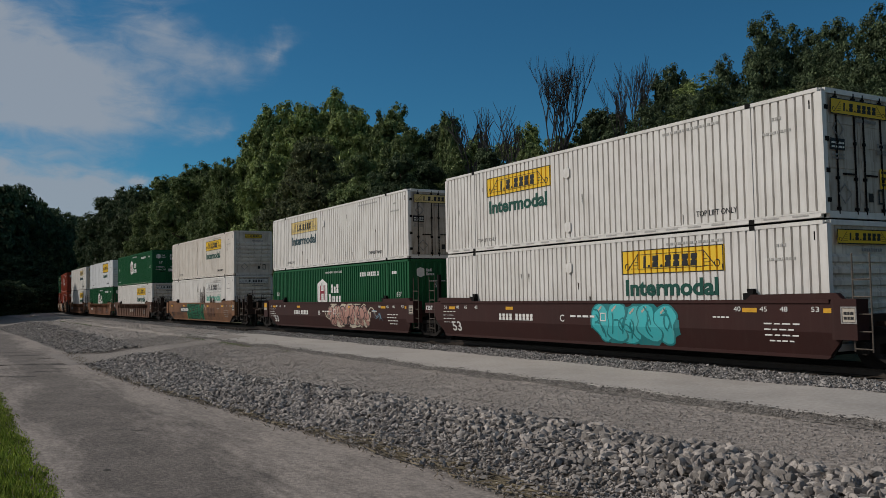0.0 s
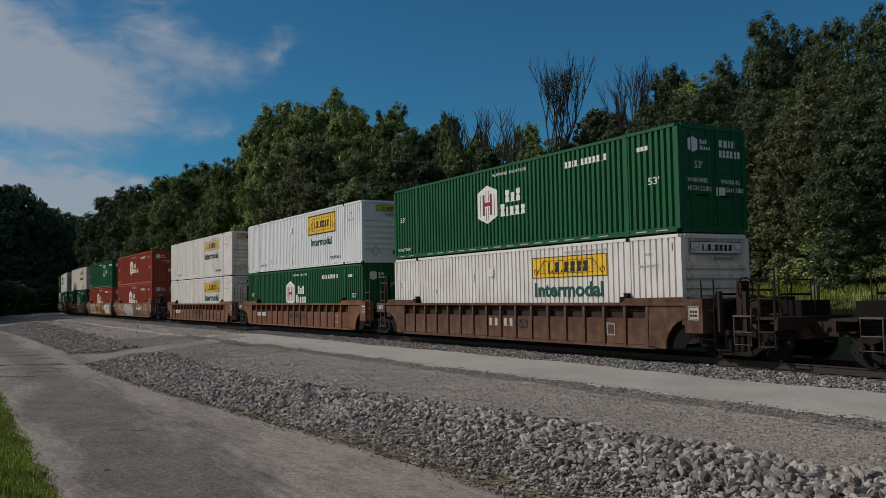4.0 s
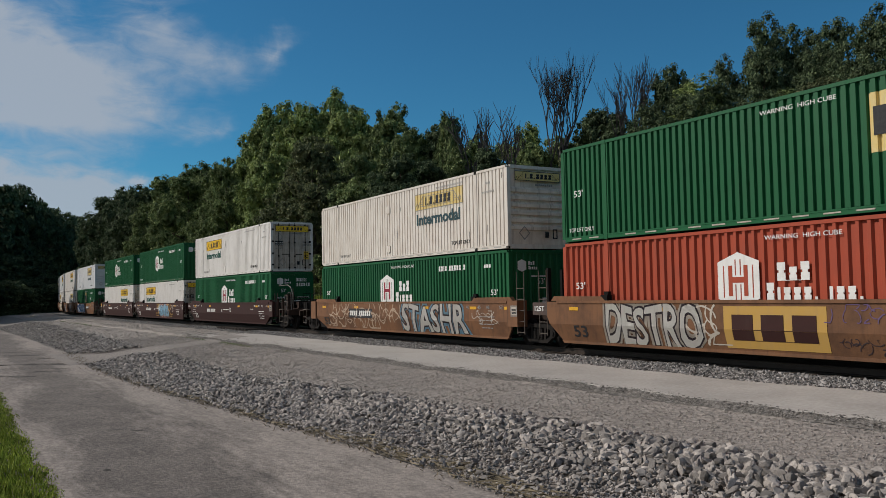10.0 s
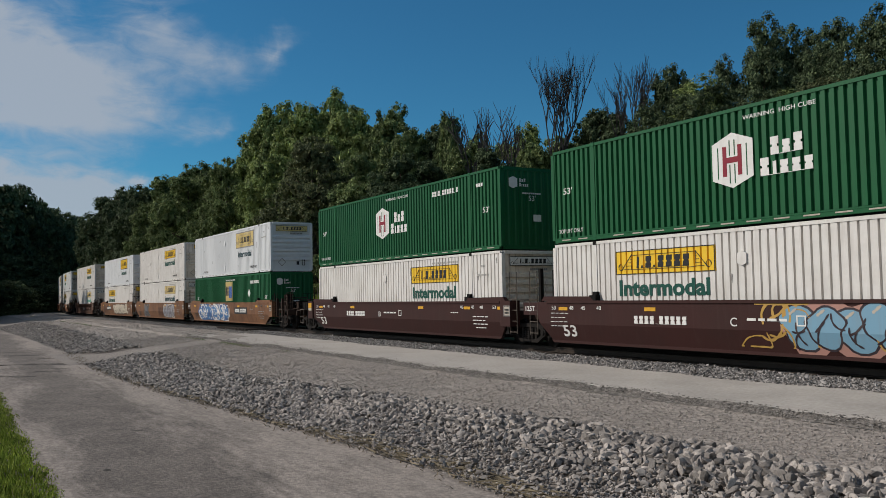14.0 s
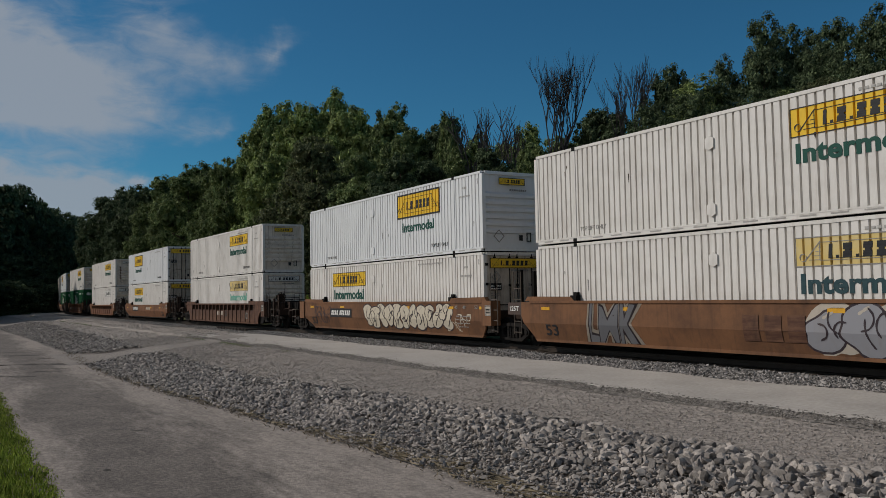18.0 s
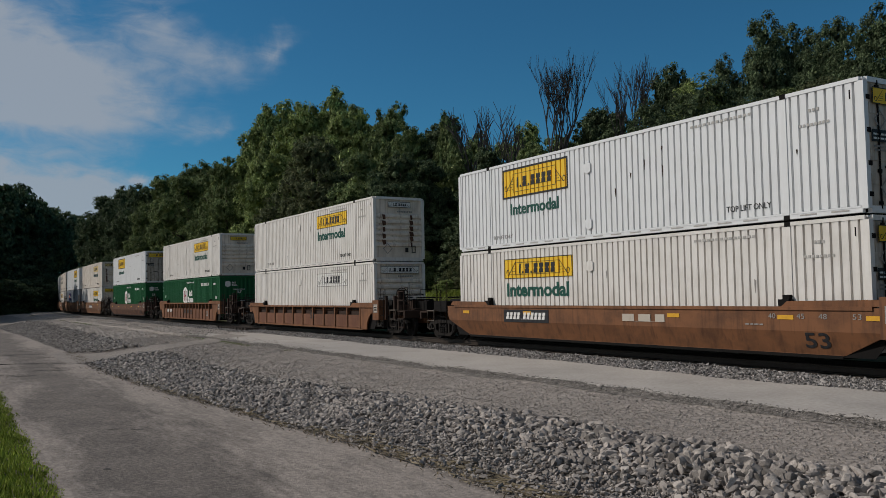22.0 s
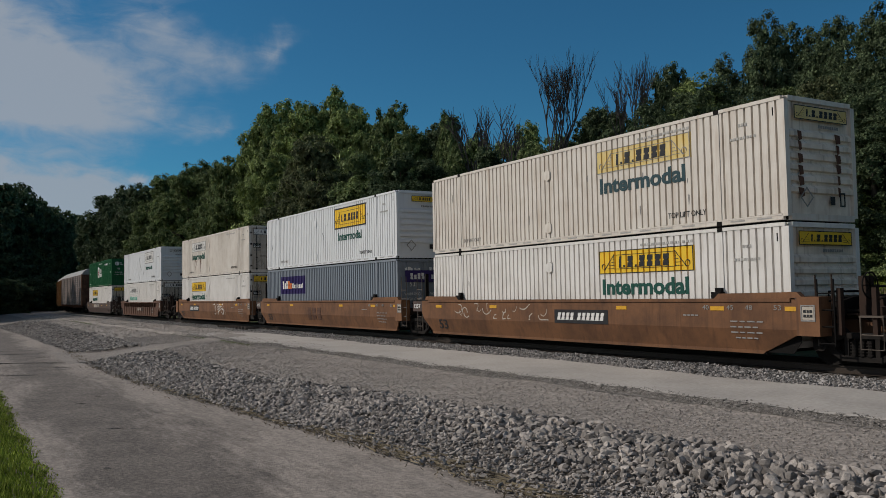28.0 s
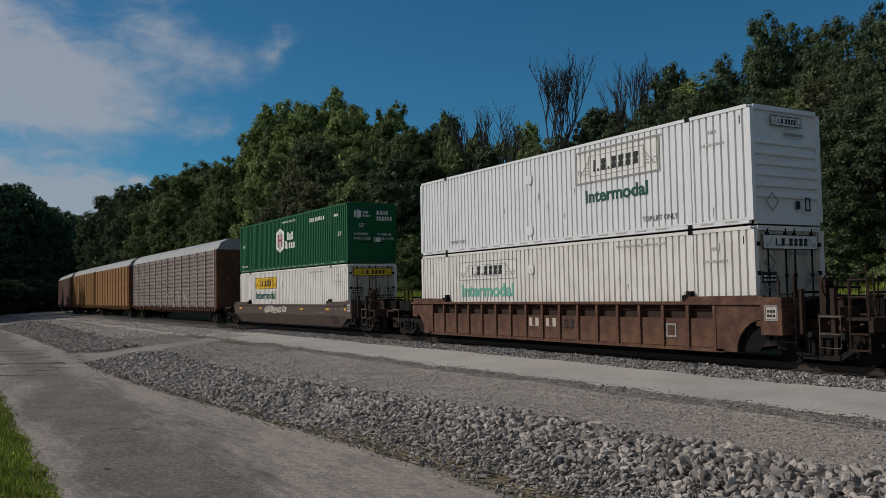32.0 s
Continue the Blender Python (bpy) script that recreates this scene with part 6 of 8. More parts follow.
def well_car(shape, paint, front, rear, number, seed=0):
    """A stack-train well car about its load's centre. shape: S smooth, L low smooth, R ribbed, Q low with few ribs. Ends: c coupler, a articulated."""
    m, cname = PAINTED[paint]
    car = tagged(new("well_car"), f"{cname} steel {'ribbed' if shape in 'RQ' else 'smooth-sided'} stack-train well car on the rails", "rail car", "well cars of the train")
    top = {"S": 1.46, "L": 1.29, "R": 1.40, "Q": 1.25}[shape]
    under = 1.15 if shape == "L" else 1.0              # the low cars are bent further under
    cuts = tuple(0.75 if shape == "L" or k == "c" else 0.05 for k in (front, rear))
    turn = pose(0, 0, 0, 0, 0, 180)
    for at in (None, turn):
        A = at or Matrix()
        if shape in "SL":
            part("side_sill", shared("side_sill", m, sill_plate, top, *((cuts[1], cuts[0]) if at is None else cuts), under), car, at=at)
            part("top_chord", shared("top_chord", m, top_chord, top, 8.2), car, at=at)
            for e in ("", "b"):
                ss = part("end_shroud", shared("end_shroud", m, end_shroud, top), car, at=A @ (Matrix.Diagonal((-1, 1, 1, 1)) if e else Matrix()))
        else:
            # darker steel in the recess puts the shade below the chord into the colour
            part("side_sheet", shared("side_sheet", RUSTY, rib_sheet, top), car, at=at)
            part("top_chord", shared("top_chord", m, top_chord, top, 8.6), car, at=at)
            part("bottom_chord", shared("bottom_chord", m, bottom_chord), car, at=at)
            n = 17 if shape == "R" else 11
            if at is None:
                bay = 13.9 / (n - 1)
                for i in range(n):
                    part("side_rib", shared("side_rib", m, side_rib, top), car, at=pose(-6.95 + bay * i, 0, 0))
                for i in range(n - 1):
                    part("side_panel", shared("side_panel", RUST_PANEL if paint == "O" else m, side_panel, bay, 0.29, top - 0.40), car, at=pose(-6.95 + bay * i, 0, 0))
                part("air_pipe", shared("air_pipe", m, recess_pipe), car, at=pose(0, 0, top - 0.18))
            for e in ("", "b"):
                part("end_arch", shared("end_arch", m, end_arch, top), car, at=A @ (Matrix.Diagonal((-1, 1, 1, 1)) if e else Matrix()))
                part("end_shroud", shared("end_shroud", m, end_shroud, top), car, at=A @ (Matrix.Diagonal((-1, 1, 1, 1)) if e else Matrix()))
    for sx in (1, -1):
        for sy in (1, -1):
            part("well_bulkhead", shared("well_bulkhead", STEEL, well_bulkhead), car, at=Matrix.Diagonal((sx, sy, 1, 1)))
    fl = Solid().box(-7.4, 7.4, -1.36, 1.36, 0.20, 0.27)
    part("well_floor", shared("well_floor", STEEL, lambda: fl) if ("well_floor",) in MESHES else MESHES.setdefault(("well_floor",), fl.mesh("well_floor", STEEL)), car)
    # container stops on the sills
    for x in (-6.05, 6.05):
        part("load_guide", MESHES.setdefault(("guide",), Solid().box(-0.14, 0.14, -SY + 0.02, -SY + 0.2, 0, 0.17).box(-0.08, 0.1, -SY + 0.1, -SY + 0.2, 0.15, 0.27).mesh("load_guide", STEEL)),
             car, at=pose(x, 0, top + 0.02))
    for kind, F in ((front, Matrix()), (rear, turn)):
        if kind == "c":
            part("end_sill", shared("end_sill", m, end_sill, 2.95), car, at=F)
            part("platform", shared("platform", RUSTY, platform), car, at=F)
            part("coupler", shared("coupler", RUSTY, coupler), car, at=F)
            part("hand_rail", shared("hand_rail", GALV if paint == "M" else RUSTY, hand_rail), car, at=F)
            part("end_rail", shared("end_rail", STEEL, end_rail), car, at=F)
            part("brake_cylinder", shared("brake_cylinder", STEEL, brake_cylinder), car, at=F)
            part("valve_box", shared("valve_box", RUSTY, valve_box), car, at=F)
            for gx in (1.2, 2.0):
                part("grab_post", shared("grab_post", RUSTY, grab_post), car, at=F @ pose(HL + gx, 0, 0))
            part("air_hose", shared("air_hose", STEEL, air_hose), car, at=F)
            if paint == "M":
                part("crossover_rail", shared("crossover_rail", GALV, crossover_rail), car, at=F)
            for p in ((0.62, -1.30, 2.0), (1.02, -1.30, 2.0), (2.55, -0.95, 2.25), (2.75, 0.25, 2.25)):
                part("grab_pole", shared("grab_pole", LADDER if paint == "M" else RUSTY, grab_pole, *p), car, at=F)
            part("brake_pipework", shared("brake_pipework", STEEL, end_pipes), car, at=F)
            part("stirrup_step", shared("stirrup_step", LADDER if paint == "M" else RUSTY, end_steps), car, at=F)
            part("brake_wheel", shared("brake_wheel", STEEL, brake_wheel), car, at=F)
            part("brake_stand", shared("brake_stand", RUSTY, brake_stand), car, at=F)
            for mir in (1, -1):
                part("step", shared("step", LADDER, step_box), car, at=F @ Matrix.Diagonal((1, mir, 1, 1)))
                part("ladder", shared("ladder", STEEL, ladder, 0.45, 1.9, HL + 0.98), car, at=F @ Matrix.Diagonal((1, mir, 1, 1)))
            truck(car, (HL + 1.55) * (1 if F == Matrix() else -1))
        else:
            part("end_sill", shared("end_sill", RUSTY, end_sill, 1.55), car, at=F)
            for p in ((1.32, -0.75, 2.55), (1.42, -0.25, 2.5)):
                part("end_post", shared("end_post", STEEL, end_post, *p), car, at=F)
            part("ladder", shared("ladder", LADDER, ladder, 0.40, 2.45, HL + 0.86), car, "ladder with tall grab bars", at=F @ Matrix.Diagonal((1, 1 if F == Matrix() else -1, 1, 1)))
            if F != Matrix():
                part("truck_plate", MESHES.setdefault(("tpl", m.name), Solid().box(-HL - 1.40, -HL - 0.66, -SY + 0.02, -SY + 0.06, 1.04, 1.44).mesh("truck_plate", DARK_BROWN if paint != "M" else m)),
                     car, "capacity plate beside the articulation")
                lettering("125T", WHITE_DECAL, car, -HL - 1.28, -SY + 0.014, 1.17, 0.5, 0.16, bold=0.02)
            if F != Matrix() or number == 0:
                truck(car, (HL + 1.6) * (1 if F == Matrix() else -1))
    y = -SY - (0.006 if shape in "SL" else -0.045)
    if rear == "c" and shape == "S":
        part("control_box", shared("control_box", m, side_box), car, at=Matrix.Diagonal((-1, 1, 1, 1)))
    part("control_box", shared("control_box", m, side_box), car, at=pose(0, 0, 0) if front == "c" else pose(-0.1, 0, -0.02))
    if rear == "c" and shape == "S" and paint == "M":
        part("placard", MESHES.setdefault(("plc",), Solid().box(-HL - 0.82, -HL - 0.42, -SY - 0.066, -SY - 0.061, 1.20, 1.44).mesh("placard", REFLECT)), car, "yellow placard on the control box")
        part("placard", MESHES.setdefault(("plb",), Solid().box(-HL - 0.82, -HL - 0.42, -SY - 0.066, -SY - 0.061, 1.06, 1.19).mesh("placard", PAINTS["pale"])), car, "faded white placard")
    part("data_panel", shared("data_panel", GREY_LETTER, frame_lines, 0.36, 0.36, 0.03), car, at=pose(HL + 0.42, -SY - 0.062, 0.98))
    part("data_sheet", MESHES.setdefault(("dsh",), Solid().box(0.04, 0.32, -0.004, 0, 0.04, 0.32).mesh("data_sheet", PAINTS["pale"])), car, "faded data sheet", at=pose(HL + 0.42, -SY - 0.061, 0.98))
    for z in (0.09, 0.19):
        part("stencil_bar", shared("stencil_bar", BLACK, bars, (1, 0.7, 1), 1.0), car, at=Matrix.LocRotScale((HL + 0.49, -SY - 0.066, 0.98 + z), None, (0.22, 1, 0.06)))
    # markings
    for x in (-7.6, -3.9, 2.5, 5.9, 8.05) if shape in "SL" else (7.9,):
        part("reflector", MESHES.setdefault(("refl",), Solid().box(0, 0.42, -0.003, 0, 0, 0.10).mesh("reflector", REFLECT)), car, "yellow reflector strip",
             at=pose(x, y, top - 0.26))
    if shape in "SL":
        for x, tx in ((5.65, "40"), (6.4, "45"), (6.95, "48"), (7.75, "53")):
            lettering(tx, WHITE_DECAL if paint == "M" else GREY_LETTER, car, x, y, top - 0.24, 0.2, 0.12)
        for i, (x, w) in enumerate(((5.0, 0.5), (6.5, 0.95), (6.5, 0.8), (6.5, 0.9), (6.6, 0.65)) if shape == "S" else ((5.0, 0.5),)):
            part("stencil_bar", shared("stencil_bar", WHITE_DECAL if paint == "M" else GREY_LETTER, bars, (1, 0.7, 1, 0.8), 1.0), car, at=Matrix.LocRotScale((x, y + tuck_y(top - 0.40 - 0.13 * i), top - 0.40 - 0.13 * i), None, (w, 1, 0.032)))
        if paint == "M":
            for x, tx in ((-5.85, "40"), (-6.55, "45"), (-7.1, "48"), (-7.95, "53")):
                lettering(tx, WHITE_DECAL, car, x, y, top - 0.24, 0.2, 0.12)
            for i, w in enumerate((0.85, 0.7, 0.8, 0.6)):
                z = top - 0.36 - 0.13 * i
                part("stencil_bar", shared("stencil_bar", WHITE_DECAL, bars, (1, 0.7, 1, 0.8), 1.0), car, at=Matrix.LocRotScale((-8.0, y + tuck_y(z), z), None, (w, 1, 0.02)))
            part("stencil_box", shared("stencil_box", WHITE_DECAL, frame_lines, 0.24, 0.24, 0.03), car, at=pose(0.85, y, 0.90))
    dark = paint != "M"
    if shape in "SL":
        n = lettering("53", BLACK if dark else WHITE_DECAL, car, 0, 0, 0, 0.62, 0.36, bold=0.02)
        n.matrix_basis = pose(-7.45 if shape == "S" else 6.55, y + tuck_y(0.42) * under, 0.42, math.degrees(math.atan2(TUCK * under, FOLD - LOW)), 0, 0) @ n.matrix_basis
    else:
        lettering("53", BLACK, car, 1.02, -SY + 0.044, 0.62, 0.5, 0.3, bold=0.02)
    if paint == "M":
        part("car_number_mark", shared("car_number_mark", WHITE_DECAL, plain_glyphs, "OOOO OOOOO"), car, "white plain shapes of a car number",
             Matrix.LocRotScale((-4.3, y, 0.86), None, (1.9, 1, 0.21)))
        lettering("C" if number % 2 == 0 else "B", WHITE_DECAL, car, -1.0, y, 0.86, 0.2, 0.22)
        part("stencil_bar", shared("stencil_bar", WHITE_DECAL, bars, (1, 0.7, 1, 0.8), 1.0), car, at=Matrix.LocRotScale((-0.5, y, 1.0), None, (1.1, 1, 0.06)))
    elif shape in "SL" and number in (2, 6, 8, 12, 14, 16, 20, 22):
        xx = {16: -4.9, 2: -4.6, 6: 2.2, 8: -4.4, 12: 2.0, 14: -5.0, 20: -0.2, 22: -4.9}[number]
        part("number_panel", MESHES.setdefault(("npan",), Solid().box(-0.1, 2.35, -0.002, 0, -0.09, 0.32).mesh("number_panel", BLACK)), car, "black number panel",
             pose(xx, y, 0.86))
        part("car_number_mark", shared("car_number_mark", WHITE_DECAL, plain_glyphs, "OOOO OOOOOO", 0.22), car, "white plain shapes of a car number",
             Matrix.LocRotScale((xx + 0.04, y - 0.003, 0.87), None, (2.1, 1, 0.22)))
    if number in (2, 7, 13, 21):
        xx = {2: 2.6, 7: -1.45, 13: 0.25, 21: -1.4}[number]
        if number == 7:
            part("brand_plate", MESHES.setdefault(("bpl",), Solid().box(-0.25, 2.55, -0.002, 0, 0, 0.56).mesh("brand_plate", PAINTS["ochre"])), car, "ochre brand panel", pose(xx, y, FOLD))
            part("brand_plate", MESHES.setdefault(("bpm",), Solid().box(-0.25, 2.55, -0.002, 0, -0.46, 0).mesh("brand_plate", PAINTS["ochre"])), car, "ochre brand panel",
                 pose(xx, y, FOLD, math.degrees(math.atan2(TUCK, FOLD - LOW)), 0, 0))
        for at in (Matrix.LocRotScale((xx, y - 0.004, FOLD), None, (2.3 if number == 7 else 1.7, 1, 0.36)),
                   pose(xx, y - 0.004, FOLD, math.degrees(math.atan2(TUCK, FOLD - LOW)), 0, 0) @ Matrix.LocRotScale((0, 0, -0.26), None, (2.3 if number == 7 else 1.7, 1, 0.255))):
            part("brand_bar", shared("brand_bar", BROWN if number != 7 else MAROON, bars, (0.8, 0.8, 0.8), 1.0), car, "bars of a brand mark", at)
    if number == 16:
        part("brand_bar", shared("brand_bar", PAINTS["pale"], bars, (0.8, 0.8, 0.6), 1.0), car, "worn white bars of a brand mark", Matrix.LocRotScale((0.8, y - 0.002, 0.90), None, (1.6, 1, 0.2)))
    if shape == "R":
        for bx in (-0.72, 0.16):
            part("brand_bar", shared("brand_bar", PAINTS["pale"] if paint == "B" else BLACK, bars, (0.3, 0.3), 1.0), car, "faded bars of a brand mark",
                 Matrix.LocRotScale((bx, -SY + 0.046, 0.66), None, (0.5, 1, 0.26)))
        if paint == "O":
            for bx in (-6.02, -5.15):
                part("number_panel", MESHES.setdefault(("rpan",), Solid().box(0, 0.74, -0.004, 0, 0, 0.28).mesh("number_panel", BLACK)), car, "black number panel", pose(bx, -SY + 0.048, 0.68))
                part("car_number_mark", shared("car_number_mark", WHITE_DECAL, plain_glyphs, "OOOO" if bx < -5.5 else "OOOOOO", 0.12), car, "white plain shapes of a car number",
                     Matrix.LocRotScale((bx + 0.05, -SY + 0.042, 0.715), None, (0.62, 1, 0.21)))
        part("data_panel", shared("data_panel", GREY_LETTER, frame_lines, 0.36, 0.36, 0.05), car, at=pose(5.3, -SY + 0.046, 0.5))
    return car


# car: load's rear end along the train, shape, paint, upper box (kind, end, panel), lower box
CARS = [
    (-27.94, "S", "M", ("w", "d", "y"), ("w", "n", "y")),
    (-47.10, "S", "M", ("w", "d", "f"), ("g", "n", "n")),
    (-70.58, "S", "T", ("v", "n", "y"), ("w", "n", "p")),
    (-94.02, "R", "B", ("g", "d", "n"), ("w", "n", "y")),
    (-113.35, "R", "O", ("c", "n", "y"), ("g", "n", "n")),
    (-132.84, "R", "O", ("w", "n", "f"), ("w", "n", "y")),
    (-156.00, "S", "T", ("r", "n", "n"), ("r", "d", "n")),
    (-175.44, "S", "T", ("e", "n", "n"), ("r", "d", "n")),
    (-194.54, "S", "T", ("v", "n", "f"), ("g", "n", "n")),
    (-218.18, "S", "M", ("w", "d", "y"), ("g", "d", "n")),
    (-237.69, "S", "M", ("g", "n", "n"), ("w", "d", "y")),
    (-256.70, "S", "M", ("g", "n", "n"), ("w", "n", "y")),
    (-279.99, "S", "T", ("c", "n", "f"), ("e", "n", "n")),
    (-299.28, "S", "T", ("w", "n", "y"), ("w", "n", "f")),
    (-318.55, "S", "T", ("c", "n", "y"), ("w", "d", "y")),
    (-342.02, "R", "B", ("w", "n", "y"), ("w", "n", "f")),
    (-365.32, "L", "O", ("c", "d", "y"), ("w", "d", "y")),
    (-388.68, "Q", "O", ("w", "n", "y"), ("w", "n", "q")),
    (-412.05, "R", "O", ("w", "n", "y"), ("g", "n", "n")),
    (-435.13, "L", "B", ("c", "d", "y"), ("g", "d", "n")),
    (-458.70, "S", "T", ("v", "n", "f"), ("w", "n", "y")),
    (-477.90, "S", "T", ("c", "n", "y"), ("f", "d", "n")),
    (-497.30, "S", "T", ("v", "d", "p"), ("w", "d", "y")),
    (-520.44, "R", "B", ("c", "n", "p"), ("w", "d", "p")),
    (-543.65, "L", "D", ("g", "d", "n"), ("w", "d", "y")),
]
TAGS = {0: [(0.6, 3.7, 0.28, 1.38, 5, "aqua", "teal", "teal", False)],
        1: [(0.3, 4.6, 0.36, 1.36, 9, "pink", "ink", "cream", False), (0.2, 4.7, 0.36, 1.38, 9, "cream", "ink", None, True), (5.2, 6.0, 0.7, 1.1, 3, "sky", "ink", None, True)],
        2: [(-6.0, -3.4, 0.42, 0.80, 6, "ink", "ink", None, True), (-4.6, -3.0, 1.18, 1.42, 4, "ink", "ink", None, True), (1.5, 2.3, 1.0, 1.42, 3, "pale", "ink", None, True)],
        6: [(-6.6, -0.9, 0.32, 1.42, 13, "pale", "ink", None, True), (-3.4, 0.7, 0.30, 1.42, 4, "pale", "ink", "haze", "loop"), (-6.2, -2.6, 0.4, 1.3, 6, "orange", "ink", None, True)],
        7: [(4.3, 7.4, 0.3, 1.40, 5, "white", "ink", "pale", False), (1.3, 4.2, 0.34, 0.66, 9, "ink", "ink", None, True), (1.2, 2.6, 1.0, 1.38, 4, "violet", "ink", None, True),
            (-2.3, -1.8, 0.4, 1.38, 3, "pale", "ink", None, True)],
        8: [(-6.9, 0.2, 0.34, 1.42, 17, "dust", "ink", None, True), (6.2, 7.3, 0.7, 1.15, 4, "pale", "ink", None, True)],
        10: [(-0.2, 0.8, 0.4, 1.4, 4, "ochre", "ink", None, True), (0.6, 3.9, 0.28, 1.42, 5, "sky", "ink", "pink", False), (3.6, 4.6, 0.4, 1.4, 4, "ochre", "ink", None, True),
             (4.8, 5.6, 0.8, 1.3, 3, "pale", "ink", None, True)],
        12: [(-6.4, 0.5, 0.28, 1.43, 6, "azure", "ink", "blue", "loop"), (-6.4, 0.8, 0.3, 1.42, 9, "white", "ink", None, "loop")],
        13: [(2.1, 5.6, 0.28, 1.42, 4, "haze", "ink", "pale", False)],
        14: [(-1.2, 6.2, 0.34, 1.40, 11, "cream", "ink", None, False), (5.6, 7.3, 0.4, 1.0, 4, "cream", "ink", None, True), (-6.9, -5.4, 0.5, 1.25, 6, "ink", "ink", None, True)],
        20: [(-6.6, -1.0, 0.85, 1.35, 6, "pale", "pale", None, True)], 22: [(1.3, 3.7, 0.62, 1.28, 6, "white", "white", None, True)],
        24: [(-3.0, 0.5, 0.82, 1.2, 5, "pale", "ink", None, False)], 19: [(-1.0, 2.0, 0.82, 1.2, 2, "orange", "ink", None, True)]}
SPRAYED = {6: [("TSHER", 3.0, 7.3, 0.45, 1.36, "dust", "dust", None, 0.0)], 13: [("LMK", -5.4, -3.4, 0.30, 1.40, "haze", "ink", "pale", 0.1)],
           2: [("KEEN", -2.7, 1.4, 0.36, 1.36, "green", "ink", "mint", 0.1)], 7: [("DESTRO", -6.0, -2.4, 0.30, 1.40, "white", "ink", "pale", 0.0), ("Party", 2.7, 4.2, 0.85, 1.22, "pale", "pale", None, 0.15)],
           8: [("STASHR", 0.7, 5.6, 0.32, 1.40, "white", "ink", "sky", 0.0)]}
RUN = []                                              # (thing, place along the train of its centre, height)


def build_train():
    n = len(CARS)
    for i, (s, shape, paint, up, low) in enumerate(CARS):
        front = "a" if i == 0 or CARS[i - 1][0] - s < 21 else "c"
        rear = "c" if i == n - 1 or s - CARS[i + 1][0] > 21 else "a"
        car = well_car(shape, paint, front, rear, i, i)
        for k, g in enumerate(TAGS.get(i, ())):
            x0, x1, z0, z1, cnt, fill, line, acc, wild = g
            graffiti(car, x0, x1, z0, z1, cnt, fill, line, i * 7 + k, acc, wild, 0.0, shape in "SL")
        for g in SPRAYED.get(i, ()):
            painted_word(car, *g)
        RUN.append((car, s + HL, 0.0))
        for (kind, end, style), z, upper in ((up, 3.262, True), (low, 0.34, False)):
            ink = {"y": INK_GREEN, "f": INK_NAVY, "p": INK_FADED}.get(style)
            if i in (2, 15) and not upper:
                ink = INK_FADED
            if i in (0, 14, 22) or (i == 23 and upper):
                ink = INK_GREEN
            rust = "r" if (i == 2 and not upper) else ("l" if (i == 22 and upper) else False)
            b = container(kind, end, style, ink, upper, rust, i * 2 + upper)
            RUN.append((b, s + HL, z))


build_train()


# ---- the train: autoracks ----
def rack_profile(top=5.75, half=1.53):
    """Half-round roofed body across the car, y and z."""
    return [(-half, 1.05), (-half, top - 0.75), (-half + 0.28, top - 0.28), (-half + 0.75, top), (half - 0.75, top), (half - 0.28, top - 0.28), (half, top - 0.75),
            (half, 1.05)]


def rack_roof(length):
    pr = rack_profile()[1:7]
    s = Solid()
    h = length / 2
    n = len(pr)
    return s.add([(-h, y, z) for y, z in pr] + [(h, y, z) for y, z in pr], [(i, i + 1, n + i + 1, n + i) for i in range(n - 1)] + [tuple(range(n)), tuple(range(2 * n - 1, n - 1, -1))])


def rack_post(z1=5.0):
    return Solid().box(-0.07, 0.07, -1.62, -1.50, 1.05, z1)


def rack_panel(width, rows):
    """A screen of pressed horizontal ribs, as one sheet."""
    pts = [(-1.53, 1.1)]
    for i in range(rows):
        z, st = 1.16 + 3.8 * i / rows, 3.8 / rows
        pts += [(-1.53, z), (-1.57, z + st * 0.12), (-1.57, z + st * 0.5), (-1.53, z + st * 0.62)]
    pts.append((-1.53, 5.0))
    n = len(pts)
    return Solid().add([(0, y, z) for y, z in pts] + [(width, y, z) for y, z in pts], [(k, k + 1, n + k + 1, n + k) for k in range(n - 1)])


def rack_sill(length):
    h = length / 2
    s = Solid().box(-h + 0.5, h - 0.5, -1.5, -1.3, 0.85, 1.05).box(-h, h, -0.5, 0.5, 0.6, 1.0)
    for i in range(int(length / 0.6)):
        x = -h + 0.6 + i * 0.6
        s.box(x, x + 0.05, -1.58, -1.49, 0.80, 1.12)
    return s


def rack_end(length):
    return Solid().box(length / 2 - 0.10, length / 2 - 0.04, -1.45, 1.45, 1.05, 5.1)


